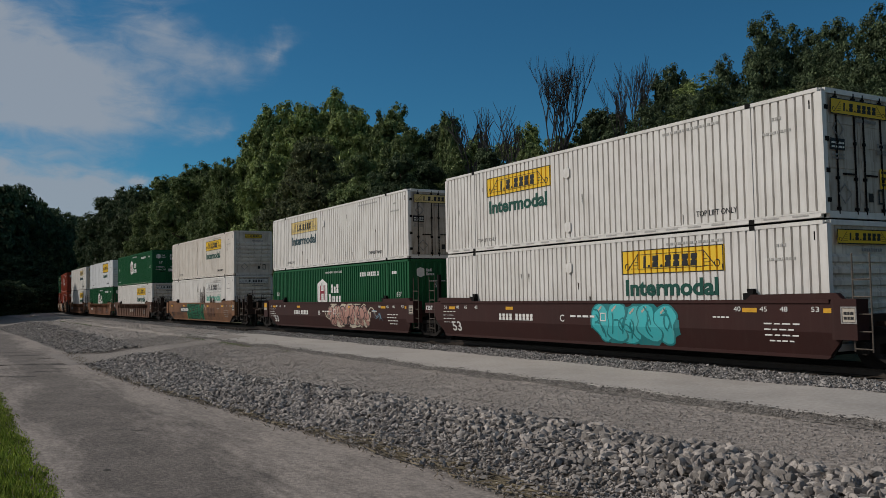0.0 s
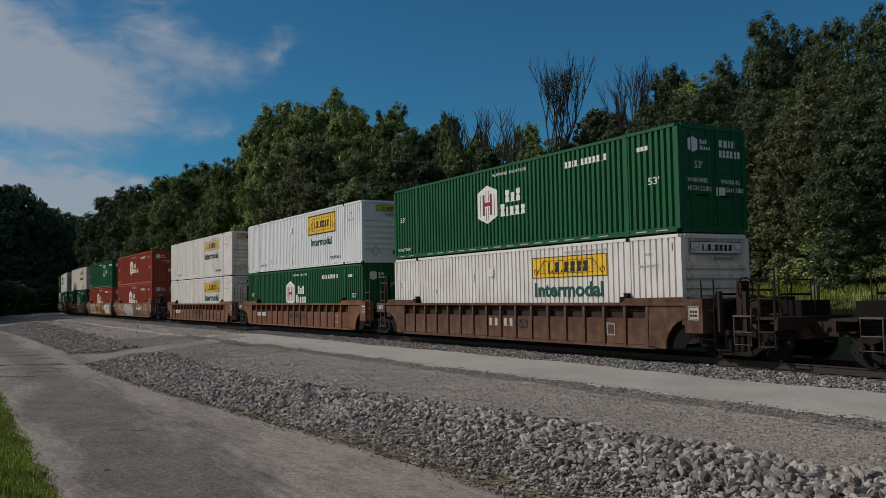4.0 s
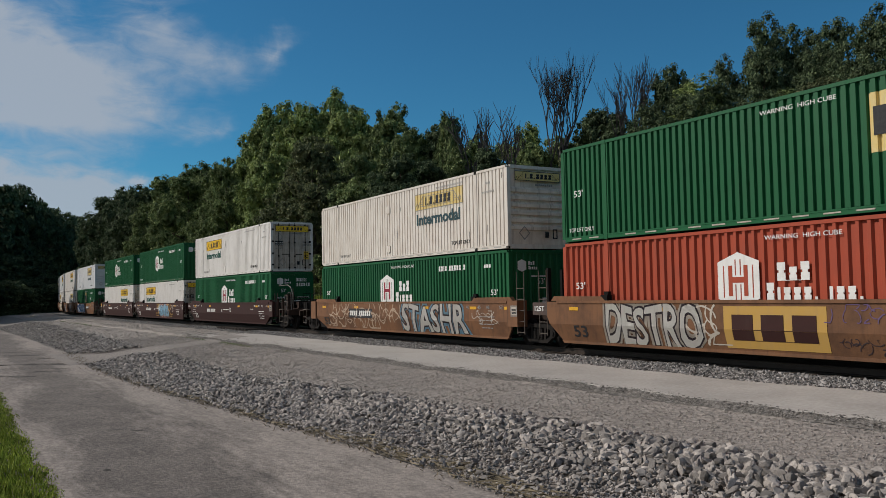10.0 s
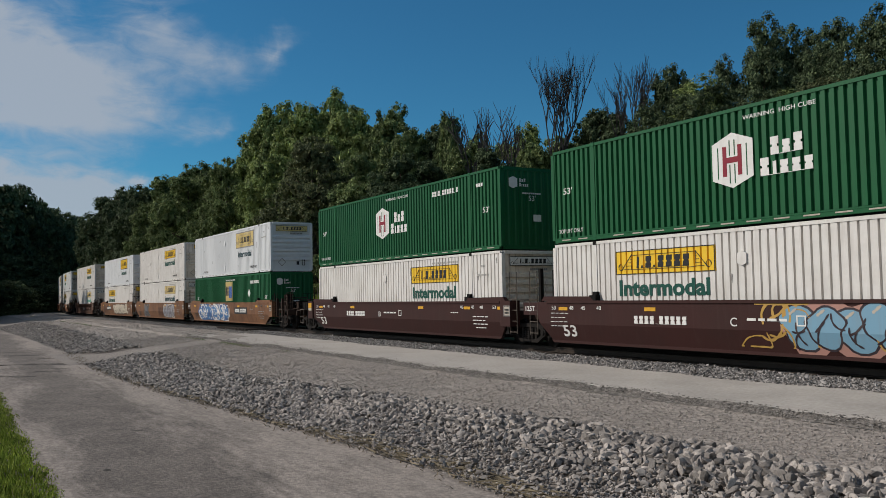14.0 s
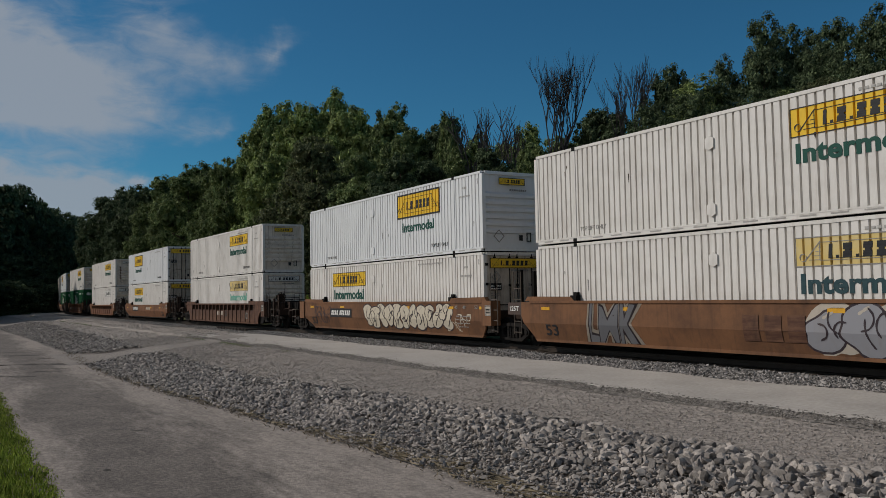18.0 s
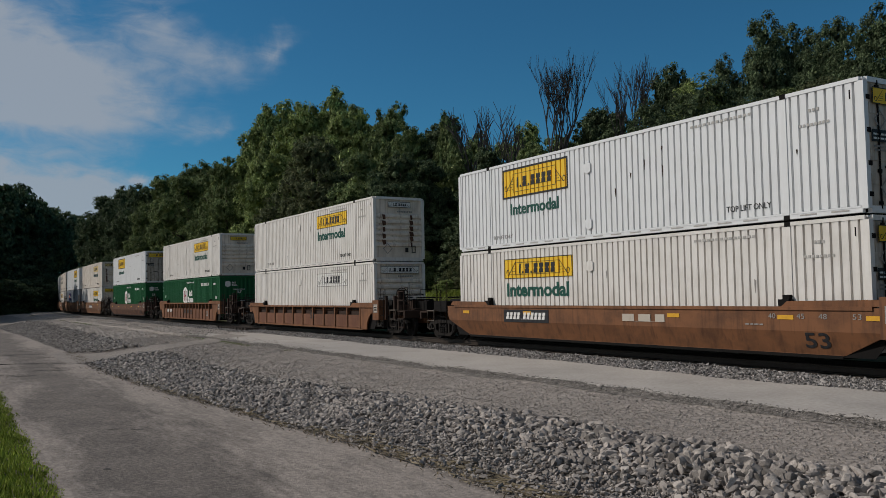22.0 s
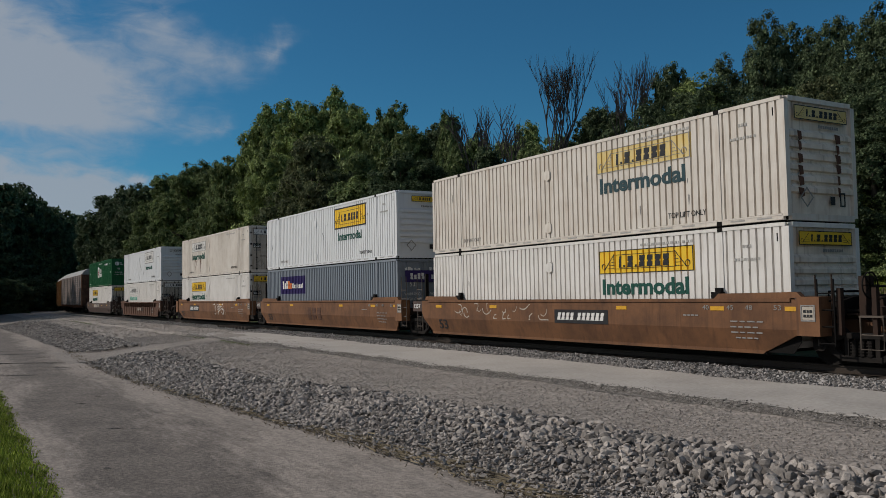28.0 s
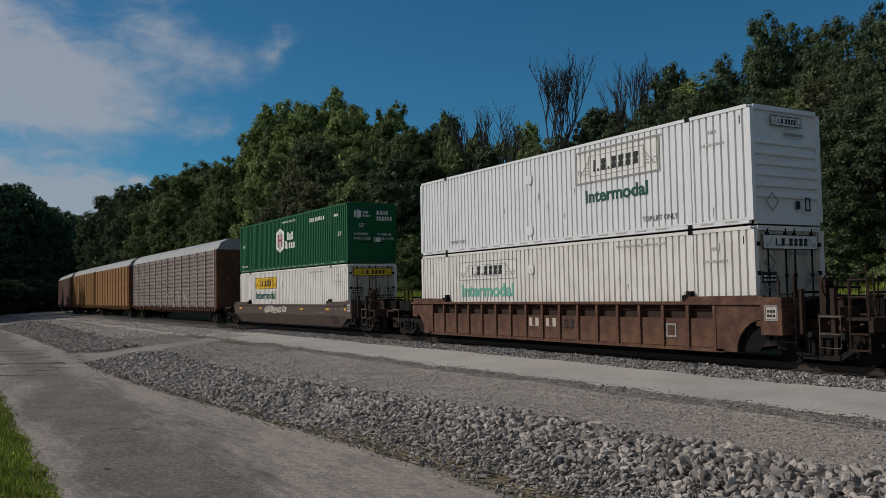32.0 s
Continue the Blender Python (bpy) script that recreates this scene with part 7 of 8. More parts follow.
def autorack(length, body, roof, word_, number, ends=(True, True)):
    car = tagged(new("autorack_car"), f"{word_} enclosed autorack rail car with ribbed side screens", "rail car", "autoracks of the train")
    part("roof", shared("roof", roof, rack_roof, length), car, "pale metal roof")
    n = 12
    w = (length - 0.9) / n
    for side in (0, 180):
        R = pose(0, 0, 0, 0, 0, side)
        for i in range(n):
            part("side_screen", shared("side_screen", body, rack_panel, round(w - 0.08, 3), 13), car, at=R @ pose(-length / 2 + 0.45 + i * w + 0.04, 0, 0))
        for i in range(n + 1):
            part("side_post", shared("side_post", AUTO_POST if body is AUTO_GREY else body, rack_post), car, at=R @ pose(-length / 2 + 0.45 + i * w, 0, 0))
        part("side_sill", shared("side_sill", RUST_PANEL if body is AUTO_GREY else body, rack_sill, length), car, at=R)
        part("end_door", shared("end_door", BROWN, rack_end, length), car, "dull brown end door", at=R)
        part("end_post", shared("end_post", ORANGE_TAN, lambda s=Solid().box(length / 2 - 0.42, length / 2 - 0.1, -1.56, -1.40, 1.0, 5.05): s), car, "rusty orange end post", at=R)
    for x, has in ((length / 2 - 1.9, ends[0]), (-length / 2 + 1.9, ends[1])):
        if has:
            truck(car, x)
    part("coupler", MESHES.setdefault(("cpl", length), Solid().box(length / 2, length / 2 + 0.5, -0.15, 0.15, 0.7, 0.95).mesh("coupler", RUSTY)), car)
    return car


def build_racks():
    rack = autorack(27.4, AUTO_GREY, AUTO_ROOF, "grey galvanised", 0)
    graffiti(rack, 0.0, 6.8, 1.15, 2.3, 6, "pale", "ink", 77, None, True, 0.13, False)
    RUN.append((rack, -561.6, 0.0))
    RUN.append((autorack(20.6, AUTO_YELLOW, AUTO_ROOF, "faded yellow", 1, (True, True)), -587.6, 0.0))
    RUN.append((autorack(20.0, AUTO_YELLOW, AUTO_ROOF, "faded yellow", 2, (False, True)), -608.2, 0.0))
    RUN.append((autorack(27.4, AUTO_BROWN, AUTO_ROOF, "brown and grey", 3), -633.2, 0.0))


build_racks()


# ---- plants ----
def leaves(P, nrm, size, rng, droop=0.2):
    """One bent leaf at each place: vertices, four a leaf."""
    n = len(P)
    nrm = nrm / (np.linalg.norm(nrm, axis=1)[:, None] + 1e-9)
    t = np.cross(nrm, rng.normal(size=(n, 3)))
    t /= np.linalg.norm(t, axis=1)[:, None] + 1e-9
    b = np.cross(nrm, t)
    s = (size * rng.uniform(0.6, 1.35, n))[:, None]
    return np.stack([P - t * s * 0.62, P + b * s * 0.40 + nrm * s * 0.08, P + t * s * 0.62 - nrm * s * droop, P - b * s * 0.40 + nrm * s * 0.08], 1).reshape(-1, 3)


def unit(v):
    return v / (np.linalg.norm(v, axis=-1, keepdims=True) + 1e-9)


def leaf_cloud(C, out, R, small, size, big, big_size, seed):
    """Clumps of leaves: each a cap that faces outwards and up, small leaves over a few large ones behind them."""
    rng = np.random.default_rng(seed)
    up = np.array([0.0, 0.0, 1.0])
    V = []
    for per, sz, lo, hi, wild in ((small, size, 0.72, 1.08, 0.42), (big, big_size, 0.15, 0.5, 0.2)):
        c, o, r = np.repeat(C, per, 0), np.repeat(out, per, 0), np.repeat(R, per)
        n = len(c)
        d = unit(rng.normal(size=(n, 3)) + o * 0.75 + up * 0.45)
        P = c + d * (r * rng.uniform(lo, hi, n))[:, None] * np.array([1.1, 1.1, 0.78])
        V.append(leaves(P, d + rng.normal(size=(n, 3)) * wild + up * 0.25, np.full(n, sz), rng))
    V = np.concatenate(V)
    return V, np.arange(len(V)).reshape(-1, 4)


def crown_lobes(form, h, r, base, rng):
    """The masses that a crown is made of: centre, radius, height against radius."""
    L = []
    tiers = {"t": ((5, 0.22, 0.55, 0.40), (5, 0.46, 0.46, 0.38), (5, 0.68, 0.34, 0.31), (4, 0.86, 0.17, 0.23)),
             "f": ((6, 0.14, 0.62, 0.38), (6, 0.38, 0.52, 0.38), (5, 0.62, 0.38, 0.33), (4, 0.83, 0.17, 0.25)),
             "l": ((7, 0.12, 0.62, 0.33), (7, 0.32, 0.60, 0.33), (7, 0.52, 0.52, 0.31), (6, 0.71, 0.36, 0.27), (4, 0.88, 0.16, 0.21)),
             "u": ((7, 0.18, 0.66, 0.36), (6, 0.46, 0.48, 0.36), (5, 0.74, 0.28, 0.30)),
             "s": ((5, 0.16, 0.58, 0.42), (5, 0.44, 0.50, 0.42), (4, 0.72, 0.30, 0.34), (2, 0.87, 0.10, 0.25))}[form]
    for n, zk, k, q in tiers:
        a0 = rng.uniform(0, 6.28)
        for i in range(n):
            a = a0 + 2 * math.pi * i / n + rng.uniform(-0.4, 0.4)
            k2, z = r * k * rng.uniform(0.7, 1.2), base + (h - base) * (zk + rng.uniform(-0.07, 0.06))
            L.append((math.cos(a) * k2, math.sin(a) * k2, z, r * q * rng.uniform(0.78, 1.18), rng.uniform(0.95, 1.45)))
    L.append((0.0, 0.0, base + (h - base) * 0.45, r * 0.55, 1.5))
    return L


def crown_clumps(L, count, r0, r1, rng):
    """Clump places spread over the outside of the lobes, none inside another lobe."""
    A = np.array(L)
    share = A[:, 3] ** 2 * A[:, 4]
    i = rng.choice(len(A), count * 3, p=share / share.sum())
    d = unit(rng.normal(size=(count * 3, 3)))
    d[:, 2] = np.where(d[:, 2] < -0.55, -0.5 * d[:, 2], d[:, 2])
    form = np.stack([np.ones(len(i)), np.ones(len(i)), A[i, 4]], -1)
    P = A[i, :3] + d * form * (A[i, 3] * rng.uniform(0.78, 1.0, len(i)))[:, None]
    free = np.ones(len(P), bool)
    for j, (x, y, z, q, k) in enumerate(L):
        inside = (((P - (x, y, z)) / (q, q, q * k)) ** 2).sum(1) < 0.62
        free &= ~(inside & (i != j))
    P, d = P[free][:count], d[free][:count]
    return P, d, rng.uniform(r0, r1, len(P))


def trunk_solid(h, r, base, seed):
    rng = random.Random(seed)
    s = Solid()
    k = 0.018 * h + 0.05
    lean = (rng.uniform(-0.04, 0.04) * h, rng.uniform(-0.04, 0.04) * h)
    pts = [(lean[0] * t + 0.15 * math.sin(4 * t + seed), lean[1] * t, -0.4 + (h * 0.86 + 0.4) * t) for t in [i / 7 for i in range(8)]]
    s.tube(pts, k, 8, k * 0.15)
    for i in range(8):
        t = rng.uniform(0.28, 0.8)
        a = rng.uniform(0, 6.28)
        z = h * 0.86 * t
        L = r * rng.uniform(0.4, 0.6)
        p0 = (lean[0] * t, lean[1] * t, z)
        s.tube([p0, (p0[0] + math.cos(a) * L * 0.5, p0[1] + math.sin(a) * L * 0.5, z + L * 0.2), (p0[0] + math.cos(a) * L, p0[1] + math.sin(a) * L, z + L * 0.4)], k * 0.4, 5, k * 0.08)
    return s


TREE_MESH = {}
LEAF_OF = {"a": LEAF_A, "b": LEAF_B, "c": LEAF_C, "d": LEAF_D}
#        clumps, their radii, small leaves and size, large leaves and size
CROWN = {"t": (520, 0.28, 0.50, 40, 0.120, 8, 0.34), "f": (520, 0.28, 0.50, 40, 0.120, 8, 0.34), "l": (900, 0.22, 0.42, 52, 0.082, 14, 0.15), "u": (360, 0.42, 0.78, 46, 0.165, 12, 0.30),
         "s": (260, 0.38, 0.60, 20, 0.25, 5, 0.55)}


def tree_meshes(form, v):
    """Trunk, crown and inner leaves of a tree ten metres high; a few shapes of each form."""
    v = v % 4
    key = (form, v)
    if key not in TREE_MESH:
        h, r, base = 10.0, (3.6 + 0.35 * (v % 3)) * (1.25 if form == "u" else 1), {"t": 1.6, "f": 0.2, "u": 0.0, "s": 0.3, "l": 0.3}[form]
        rng = np.random.default_rng(100 + v * 7 + ord(form))
        L = crown_lobes(form, h, r, base, rng)
        count, r0, r1, small, size, big, big_size = CROWN[form]
        P, out, R = crown_clumps(L, count, r0, r1, rng)
        V, F = leaf_cloud(P, out, R, small, size, big, big_size, 200 + v)
        n, inner = (3200, 0.24) if form in "lu" else (1300, 0.48)
        A = np.array(L)[rng.integers(0, len(L), n)]
        d = unit(rng.normal(size=(n, 3)))
        W = leaves(A[:, :3] + d * (A[:, 3] * rng.uniform(0.15, 0.62, n))[:, None], d + rng.normal(size=(n, 3)) * 0.3, np.full(n, inner), rng)
        TREE_MESH[key] = (trunk_solid(h, r, base, v + 3).mesh("trunk", BARK), fill_mesh("crown", V, F, LEAF_A), fill_mesh("inner_foliage", W, np.arange(len(W)).reshape(-1, 4), LEAF_A))
    return TREE_MESH[key]


SPECIES = {"a": "deep green leafy tree", "b": "yellow-green leafy tree", "c": "dark oak-like tree", "d": "browning leafy tree"}


def tree(kind, x, y, h, wide=1.0, v=0):
    """A broadleaf tree of height h at x, y; wide: how broad against its height."""
    z = float(ground_z(x, y))
    if kind[1] in "tf" and x > (-45 if h > 13 else -32):   # near: finer leaves
        kind, v = kind[0] + "l", v % 3
    tm, cm, im = tree_meshes(kind[1], v)
    if kind[1] == "u":
        ob = tagged(new("bush"), f"{SPECIES[kind[0]].replace('tree', 'bush')} at the edge of the wood", "bush", "bushes of the wood")
    else:
        ob = tagged(new("tree"), f"{SPECIES[kind[0]]} in the wood behind the railway", "tree", "trees of the wood")
    k = h / 10
    ob.matrix_basis = Matrix.LocRotScale((x, y, z - 0.1), Euler((0, 0, (v * 2.4 + x * 0.37) % 6.28)), (k * wide, k * wide, k))
    part("trunk", tm, ob)
    for nm, me in (("crown", cm), ("inner_foliage", im)):
        p = part(nm, me, ob)
        p.material_slots[0].link = "OBJECT"           # trees of other leaves share the shape
        p.material_slots[0].material = LEAF_OF[kind[0]]
    return ob


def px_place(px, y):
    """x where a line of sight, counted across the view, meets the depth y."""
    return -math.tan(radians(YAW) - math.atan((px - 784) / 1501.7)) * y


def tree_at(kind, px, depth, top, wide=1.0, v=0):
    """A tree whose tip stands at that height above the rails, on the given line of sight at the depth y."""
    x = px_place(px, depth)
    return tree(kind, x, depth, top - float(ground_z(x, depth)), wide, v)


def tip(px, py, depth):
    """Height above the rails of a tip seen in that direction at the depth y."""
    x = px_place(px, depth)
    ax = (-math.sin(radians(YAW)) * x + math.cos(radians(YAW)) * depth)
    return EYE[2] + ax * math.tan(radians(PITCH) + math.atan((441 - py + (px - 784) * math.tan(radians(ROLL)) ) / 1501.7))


def build_wood():
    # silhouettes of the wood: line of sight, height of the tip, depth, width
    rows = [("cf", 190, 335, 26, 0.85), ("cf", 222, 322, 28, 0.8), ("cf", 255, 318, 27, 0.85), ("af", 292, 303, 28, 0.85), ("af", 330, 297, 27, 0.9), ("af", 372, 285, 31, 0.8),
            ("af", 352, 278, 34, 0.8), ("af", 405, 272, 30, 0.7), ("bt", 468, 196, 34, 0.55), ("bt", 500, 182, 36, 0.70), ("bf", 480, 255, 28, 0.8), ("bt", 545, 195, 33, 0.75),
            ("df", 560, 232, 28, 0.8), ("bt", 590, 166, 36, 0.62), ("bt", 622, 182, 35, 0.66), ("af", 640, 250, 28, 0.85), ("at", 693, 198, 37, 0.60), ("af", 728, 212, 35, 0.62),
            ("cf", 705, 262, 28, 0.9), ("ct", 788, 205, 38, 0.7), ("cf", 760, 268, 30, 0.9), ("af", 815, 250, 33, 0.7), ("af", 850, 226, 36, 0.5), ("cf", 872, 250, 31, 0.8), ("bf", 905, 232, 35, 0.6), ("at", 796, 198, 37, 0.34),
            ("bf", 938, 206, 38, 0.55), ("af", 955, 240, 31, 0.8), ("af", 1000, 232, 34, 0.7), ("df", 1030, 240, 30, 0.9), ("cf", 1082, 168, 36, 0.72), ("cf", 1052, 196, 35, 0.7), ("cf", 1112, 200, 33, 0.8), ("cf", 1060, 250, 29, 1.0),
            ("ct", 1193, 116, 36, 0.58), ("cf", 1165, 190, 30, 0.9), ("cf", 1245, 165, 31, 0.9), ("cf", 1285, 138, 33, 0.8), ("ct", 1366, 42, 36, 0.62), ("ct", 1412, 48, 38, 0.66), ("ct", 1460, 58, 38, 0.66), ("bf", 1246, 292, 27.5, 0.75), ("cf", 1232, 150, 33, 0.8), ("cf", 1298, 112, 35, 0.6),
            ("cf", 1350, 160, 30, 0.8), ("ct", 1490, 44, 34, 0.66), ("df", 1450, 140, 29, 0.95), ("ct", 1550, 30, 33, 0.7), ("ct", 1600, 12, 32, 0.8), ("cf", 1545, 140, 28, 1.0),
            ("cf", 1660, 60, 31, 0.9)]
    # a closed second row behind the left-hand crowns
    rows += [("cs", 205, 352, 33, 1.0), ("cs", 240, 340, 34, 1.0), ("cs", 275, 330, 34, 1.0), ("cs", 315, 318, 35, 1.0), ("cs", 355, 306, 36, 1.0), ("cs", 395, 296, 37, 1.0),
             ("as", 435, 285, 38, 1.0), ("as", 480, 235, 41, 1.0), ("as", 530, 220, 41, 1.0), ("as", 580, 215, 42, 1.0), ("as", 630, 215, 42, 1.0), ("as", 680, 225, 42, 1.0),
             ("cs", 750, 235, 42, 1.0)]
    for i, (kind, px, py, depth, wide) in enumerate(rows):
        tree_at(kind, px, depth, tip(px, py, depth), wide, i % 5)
    # the dark stand beyond the bend, on the lane's side
    for i, (x, y, h, w) in enumerate(((-206, 9.5, 27.5, 0.8), (-214, 13.5, 29, 0.75), (-222, 17.5, 27, 0.75), (-232, 21.5, 26, 0.75), (-196, 4.0, 26, 0.9), (-186, -2.0, 24, 0.9),
                                      (-240, 26.0, 25, 0.8), (-180, 6.0, 11, 1.3), (-190, 11.0, 12, 1.3), (-200, 15.0, 12, 1.3), (-172, 1.0, 10, 1.3), (-176, -8, 22, 0.9),
                                      (-250, 24, 26, 0.9), (-262, 33, 27, 0.9), (-210, 19.0, 10, 1.4))):
        tree("cs", x, y, h, w, i % 5)
    # more of the stand to the lane's side, mostly unseen, added to shade the far trees and lane, and brush under it
    for i, (x, y, h, w) in enumerate(((-192, -14, 27, 0.9), (-206, -9, 28, 0.9), (-222, -14, 28, 0.9), (-236, -4, 30, 0.9), (-250, 6, 30, 0.9), (-178, -20, 26, 0.9),
                                      (-226, -28, 28, 0.9), (-262, 14, 30, 0.9), (-134, -8, 23, 0.9), (-152, -8, 23, 0.9), (-124, -9, 21, 0.9), (-144, -7, 24, 0.9), (-160, -4, 20, 0.9), (-168, 4, 7, 1.5), (-171, 9, 7, 1.9), (-178, 13, 7, 1.9),
                                      (-166, -2, 8, 1.9), (-188, 16, 8, 1.9), (-196, 19, 8, 1.9), (-160, 1, 4, 1.8), (-226, 12, 16, 1.2), (-236, 16, 16, 1.2))):
        tree("cu" if h < 9 else "cs", x, y, h, w, i % 5)
    # brush that closes the wood down to the ground, tall behind and low in front
    rng = random.Random(5)
    for d0, d1, h0, h1, step in ((14.5, 17.0, 7.0, 10.0, 4.6), (12.0, 14.0, 4.5, 7.5, 3.4), (10.2, 11.6, 2.2, 4.6, 2.6), (9.2, 10.0, 0.7, 1.5, 3.0)):
        x = -3.0
        while x > -72:
            kind = rng.choice(("au", "du", "cu", "au", "cu", "bu", "du") if h1 > 2 else ("au", "bu", "bu"))
            if h1 > 7:
                kind = (rng.choice("cad") if x > -26 else kind[0]) + "f"
            tree(kind, x, float(track_y(x)) + rng.uniform(d0, d1), rng.uniform(h0, h1), rng.uniform(0.95, 1.35) * (1.4 if h1 < 2 else 1), rng.randint(0, 4))
            x -= rng.uniform(0.75, 1.25) * step * (1 if x > -45 else 2.2)


build_wood()


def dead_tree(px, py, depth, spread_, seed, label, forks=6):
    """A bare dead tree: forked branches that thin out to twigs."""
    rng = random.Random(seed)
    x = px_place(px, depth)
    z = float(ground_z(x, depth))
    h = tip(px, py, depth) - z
    ob = tagged(new("dead_tree"), label, "tree", "dead trees of the wood")
    ob.matrix_basis = pose(x, depth, z)
    trunk, twigs = Solid(), Solid()

    def grow(p, d, L, r, lvl):
        q = p + d * L
        mid = p + d * (L * 0.5) + Vector((rng.uniform(-1, 1), rng.uniform(-1, 1), 0)) * L * 0.09
        (trunk if lvl < 2 else twigs).tube([p, mid, q], r, 6 if lvl < 2 else 4, r * 0.62)
        if lvl >= forks:
            return
        for _ in range(3 if lvl in (0, 1, 2, 3, 4) else 2):
            e = (d + Vector((rng.uniform(-1, 1), rng.uniform(-1, 1), rng.uniform(-0.1, 0.6))) * spread_ * 1.1 + Vector((-d.x, -d.y, 0)) * 0.25).normalized()
            grow(p + d * (L * rng.uniform(0.55, 1.0)), e, L * rng.uniform(0.55, 0.78), r * 0.63, lvl + 1)

    grow(Vector((0, 0, -0.3)), Vector((rng.uniform(-0.06, 0.06), 0, 1)).normalized(), h * 0.47, 0.013 * h, 0)
    # stand the crown over its foot, at its full height
    m = [sum(v[k] for v in twigs.v) / len(twigs.v) for k in range(3)]
    k = h / max(v[2] for v in twigs.v)
    for sol in (trunk, twigs):
        sol.v = [((x - m[0] * max(0, z) / m[2]) * k, (y - m[1] * max(0, z) / m[2]) * k, z * k) for x, y, z in sol.v]
    part("trunk", trunk.mesh("trunk", DEADWOOD), ob)
    part("branchwork", twigs.mesh("branchwork", DEADWOOD), ob)["kind"] = "stuff"


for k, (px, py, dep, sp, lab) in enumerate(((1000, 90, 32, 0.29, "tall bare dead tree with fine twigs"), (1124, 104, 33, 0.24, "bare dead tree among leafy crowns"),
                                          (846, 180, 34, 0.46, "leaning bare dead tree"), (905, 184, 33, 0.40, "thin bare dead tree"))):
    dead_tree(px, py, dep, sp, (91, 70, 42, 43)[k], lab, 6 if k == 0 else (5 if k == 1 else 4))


def blades(name, xs, ys, high, mat, label, seed, lean=0.35):
    """Grass: single bent blades."""
    rng = np.random.default_rng(seed)
    n = len(xs)
    z = ground_z(xs, ys) - 0.03
    a = rng.uniform(0, 6.28, n)
    h = high * rng.uniform(0.5, 1.3, n)
    w = (0.010 + 0.006 * rng.random(n)) * np.where(h > 0.45, 1.15, 1.0)
    la = rng.uniform(0, 6.28, n)
    k = lean * h * rng.uniform(0.3, 1.2, n)
    B = np.stack([xs, ys, z], -1)
    U = np.stack([np.cos(a), np.sin(a), 0 * a], -1) * w[:, None]
    M = B + np.stack([np.cos(la) * k * 0.35, np.sin(la) * k * 0.35, h * 0.6], -1)
    T = B + np.stack([np.cos(la) * k, np.sin(la) * k, h], -1)
    V = np.stack([B - U, B + U, M + U * 0.7, M - U * 0.7, T + U * 0.1, T - U * 0.1], 1).reshape(-1, 3)
    i = (np.arange(n) * 6)[:, None]
    F = np.concatenate([i + np.array([[0, 1, 2, 3]]), i + np.array([[3, 2, 4, 5]])])
    tagged(new(name, fill_mesh(name, V, F, mat)), label, "grass", kind="stuff")


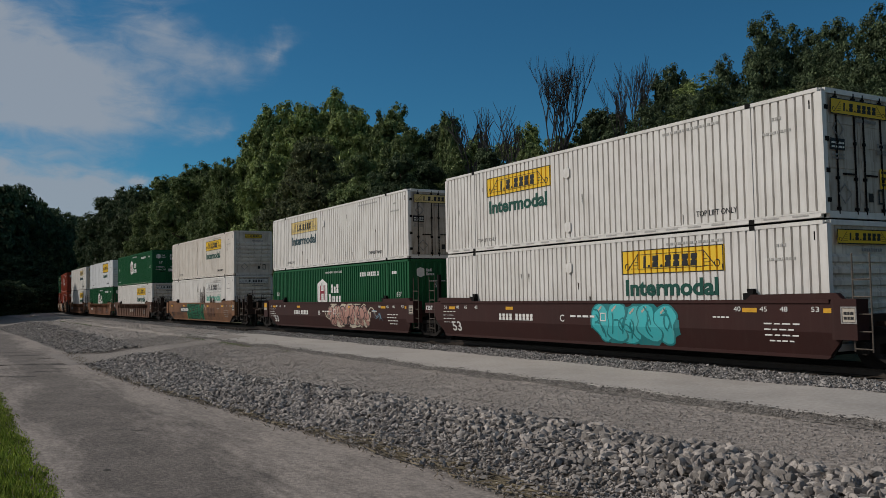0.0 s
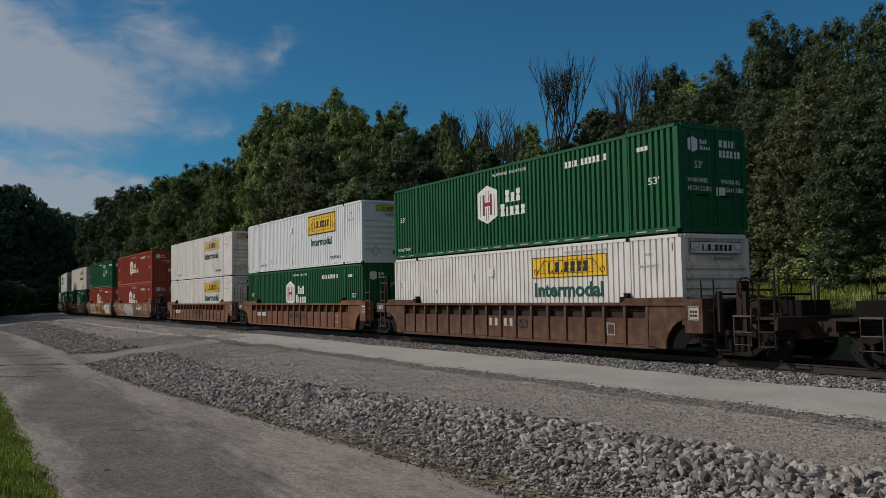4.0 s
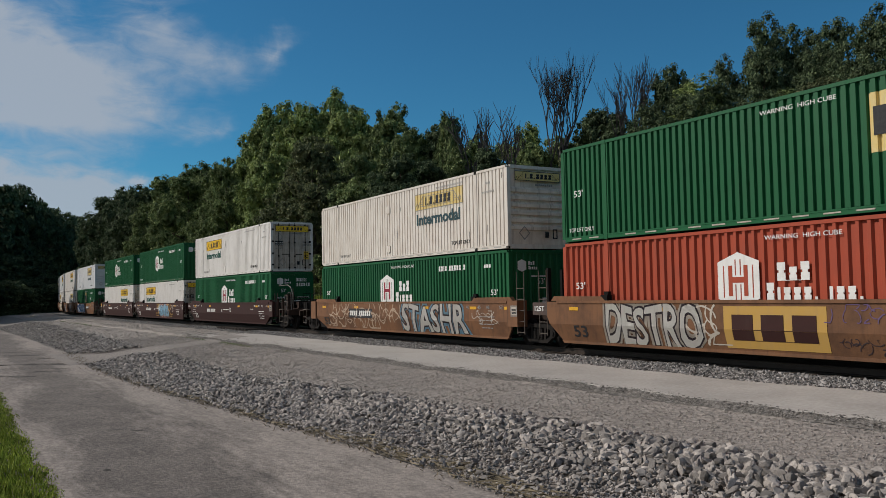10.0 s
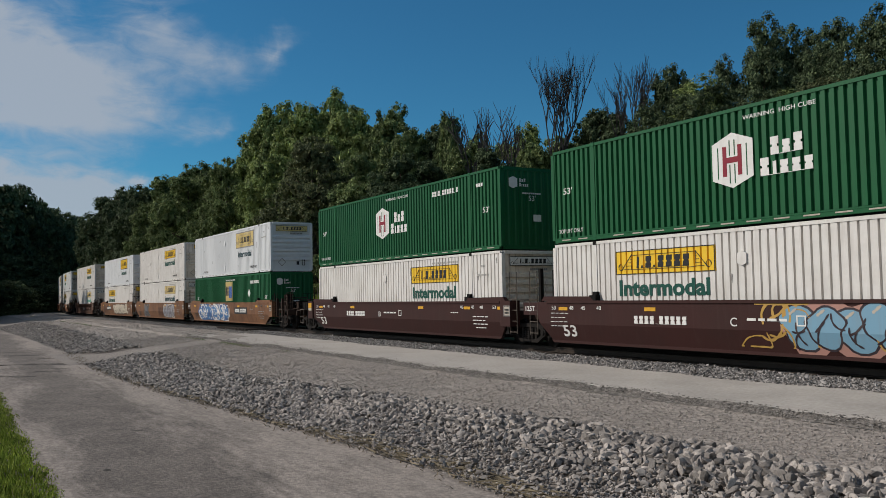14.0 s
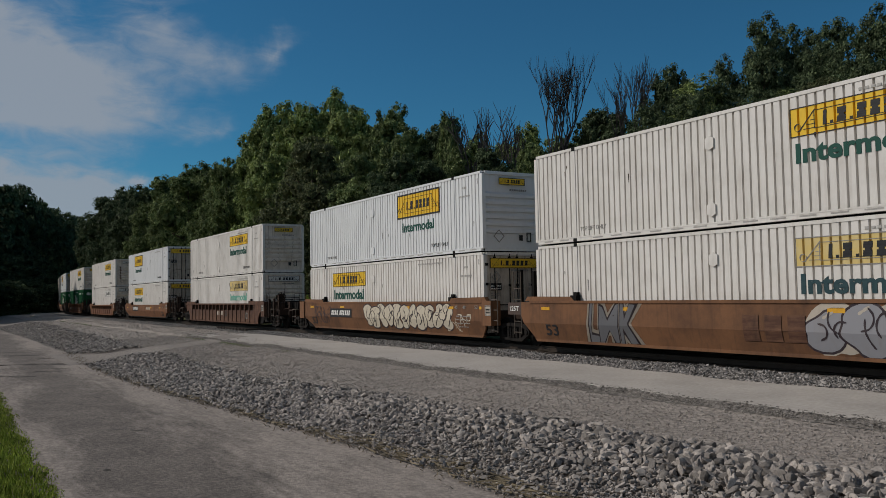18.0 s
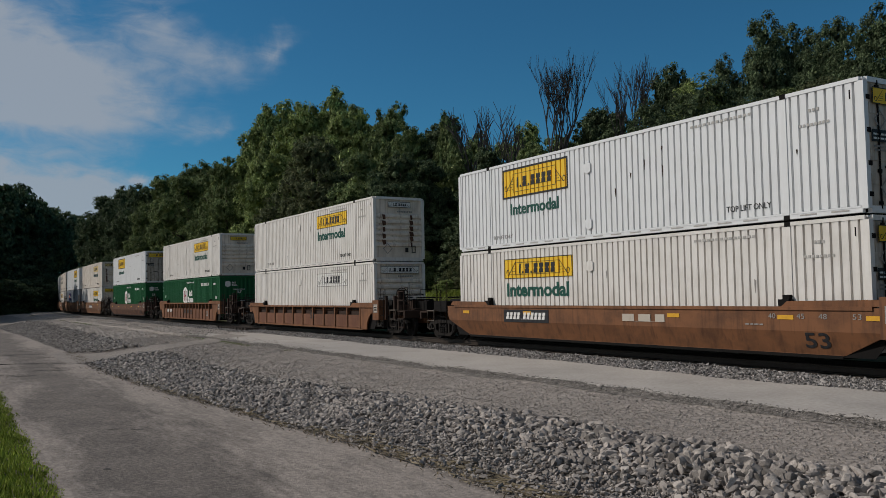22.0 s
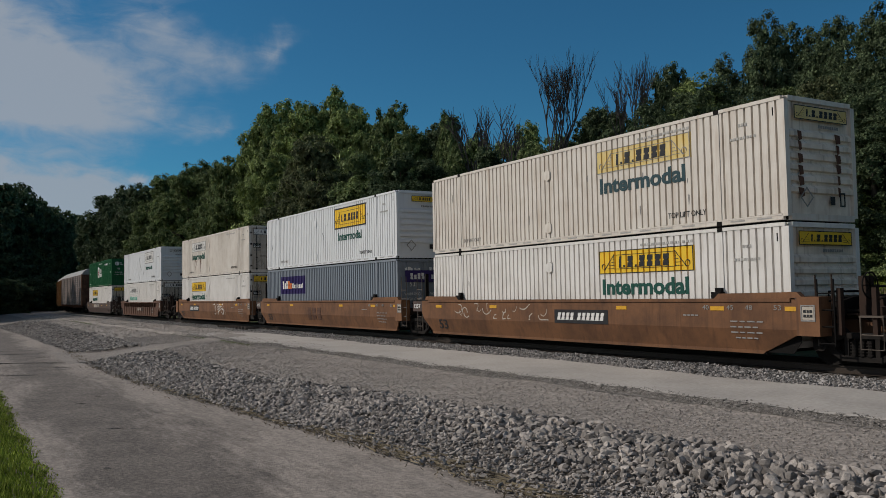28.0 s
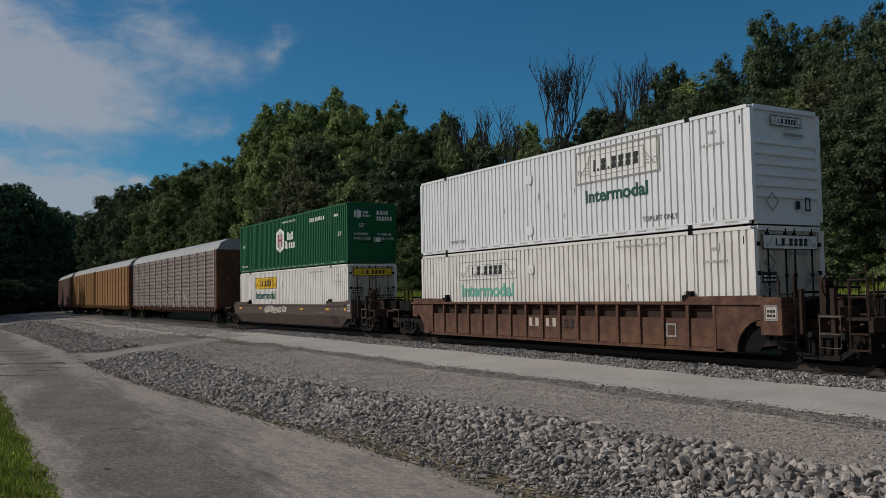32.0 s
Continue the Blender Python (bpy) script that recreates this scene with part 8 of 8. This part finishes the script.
def build_grass():
    rng = np.random.default_rng(31)
    n = 22000
    x = -7.0 - 30 * rng.random(n) ** 1.4
    y = 1.26 - np.abs(rng.normal(0, 0.9, n)) + 0.10 * wave(x, 0 * x, 1.7, 1.0) + 0.06 * wave(x, 0 * x, 6.0, 2.0)
    x = np.concatenate([x, rng.uniform(-8.0, 5.0, 16000)])
    y = np.concatenate([y, rng.uniform(-2.5, 1.15, 16000)])
    blades("verge_grass", x, y, 0.045 + 0.14 * np.clip((1.3 - y) / 0.9, 0, 1), GRASS_M, "bright green grass on the lane's verge", 1)
    n = 42000
    x = -3.0 - 80 * rng.random(n) ** 1.5
    y = track_y(x) + 6.3 + 4.3 * rng.random(n)
    blades("bank_grass", x, y, 0.22, GRASS_M, "tall green grass on the bank behind the track", 2)
    n = 14000
    x = -4.0 - 60 * rng.random(n) ** 1.2
    x, y = x + rng.normal(0, 0.25, n), 7.4 + 2.6 * rng.random(n)
    keep = wave(x, y, 1.2, 7.0) > -0.15
    x, y = x[keep], (y + track_y(x))[keep]
    blades("tall_weeds", x, y, 0.36, GRASS_M, "tall yellow-green weeds on the bank behind the track", 5, 0.5)
    keep = (wave(x, y, 0.7, 3.0) > 0.45)
    blades("dry_weeds", x[keep], y[keep] - 0.3, 0.4, DRY_M, "dry brown weeds on the bank behind the track", 6, 0.4)
    n = 1500
    x = -5.0 - 40 * rng.random(n) ** 1.3
    y = bank_foot(x) + rng.normal(0.0, 0.16, n)
    blades("dry_stalks", x, y, 0.10, DRY_M, "dry flattened stalks at the foot of the rocks", 3, 2.2)
    # dead stems washed along the foot of the rocks, most of them lying along the lane
    n = 1500
    x = -3.5 - 26 * rng.random(n) ** 1.2
    y = bank_foot(x) + 0.10 + rng.normal(0.0, 0.13, n)
    a, h, w = rng.normal(0.06, 0.22, n), rng.gamma(4.0, 0.06, n) + 0.06, 0.004 + 0.006 * rng.random(n)
    ux, uy = np.cos(a) * h / 2, np.sin(a) * h / 2
    bow = rng.normal(0, 0.08, n) * h
    V = []
    for t in (-1.0, 0.0, 1.0):
        for side in (-1, 1):
            px, py = x + ux * t - np.sin(a) * (side * w + bow * (1 - t * t)), y + uy * t + np.cos(a) * (side * w + bow * (1 - t * t))
            V.append(np.stack([px, py, bank_z(px, py) + 0.03 + 0.03 * rng.random(n)], -1))
    V = np.stack(V, 1).reshape(-1, 3)
    i = (np.arange(n) * 6)[:, None]
    tagged(new("dead_stems", fill_mesh("dead_stems", V, np.concatenate([i + np.array([[0, 1, 3, 2]]), i + np.array([[2, 3, 5, 4]])]), DRY_M)),
           "dry brown stems strewn along the foot of the rocks", "straw", kind="stuff")


build_grass()


def build_posts():
    """Weathered stumps of a fence on the bank."""
    for x, h in ((-12.6, 1.0), (-14.3, 0.8), (-9.9, 1.1), (-17.8, 0.9), (-21.0, 0.9)):
        y = float(track_y(x)) + 6.6
        ob = tagged(new("fence_post"), "short weathered timber post on the grassy bank", "post", "posts on the bank")
        ob.matrix_basis = pose(x, y, float(ground_z(x, y)) - 0.1, 2, 1, 0)
        part("post", MESHES.setdefault(("post", h), Solid().prism([(-0.08, 0), (0.08, 0), (0.075, h), (0.0, h + 0.04), (-0.075, h)], -0.08, 0.08).mesh("post", POST_M)), ob)


build_posts()

# ---- movement ----
# way of the train from the start, second by second
WAY = [0.06, 15.12, 30.81, 46.52, 61.89, 77.34, 92.85, 108.22, 123.76, 138.86, 154.60, 169.96, 185.03, 200.69, 216.35, 231.29, 246.63, 261.45, 277.06, 292.67, 307.60,
       323.02, 338.42, 353.51, 368.94, 384.61, 399.51, 414.74, 429.85, 445.29, 460.63, 475.48, 490.64]


def train_pose(s, z):
    a, b = on_track(s + 6), on_track(s - 6)
    x, y, _ = on_track(s)
    rz = math.degrees(math.atan2(a[1] - b[1], a[0] - b[0]))
    return pose((a[0] + b[0]) / 2, (a[1] + b[1]) / 2, z, 0, 0, rz)


def motions():
    for ob, s0, z in RUN:
        walk(ob, [(t, train_pose(s0 + w, z)) for t, w in enumerate(WAY)])


motions()
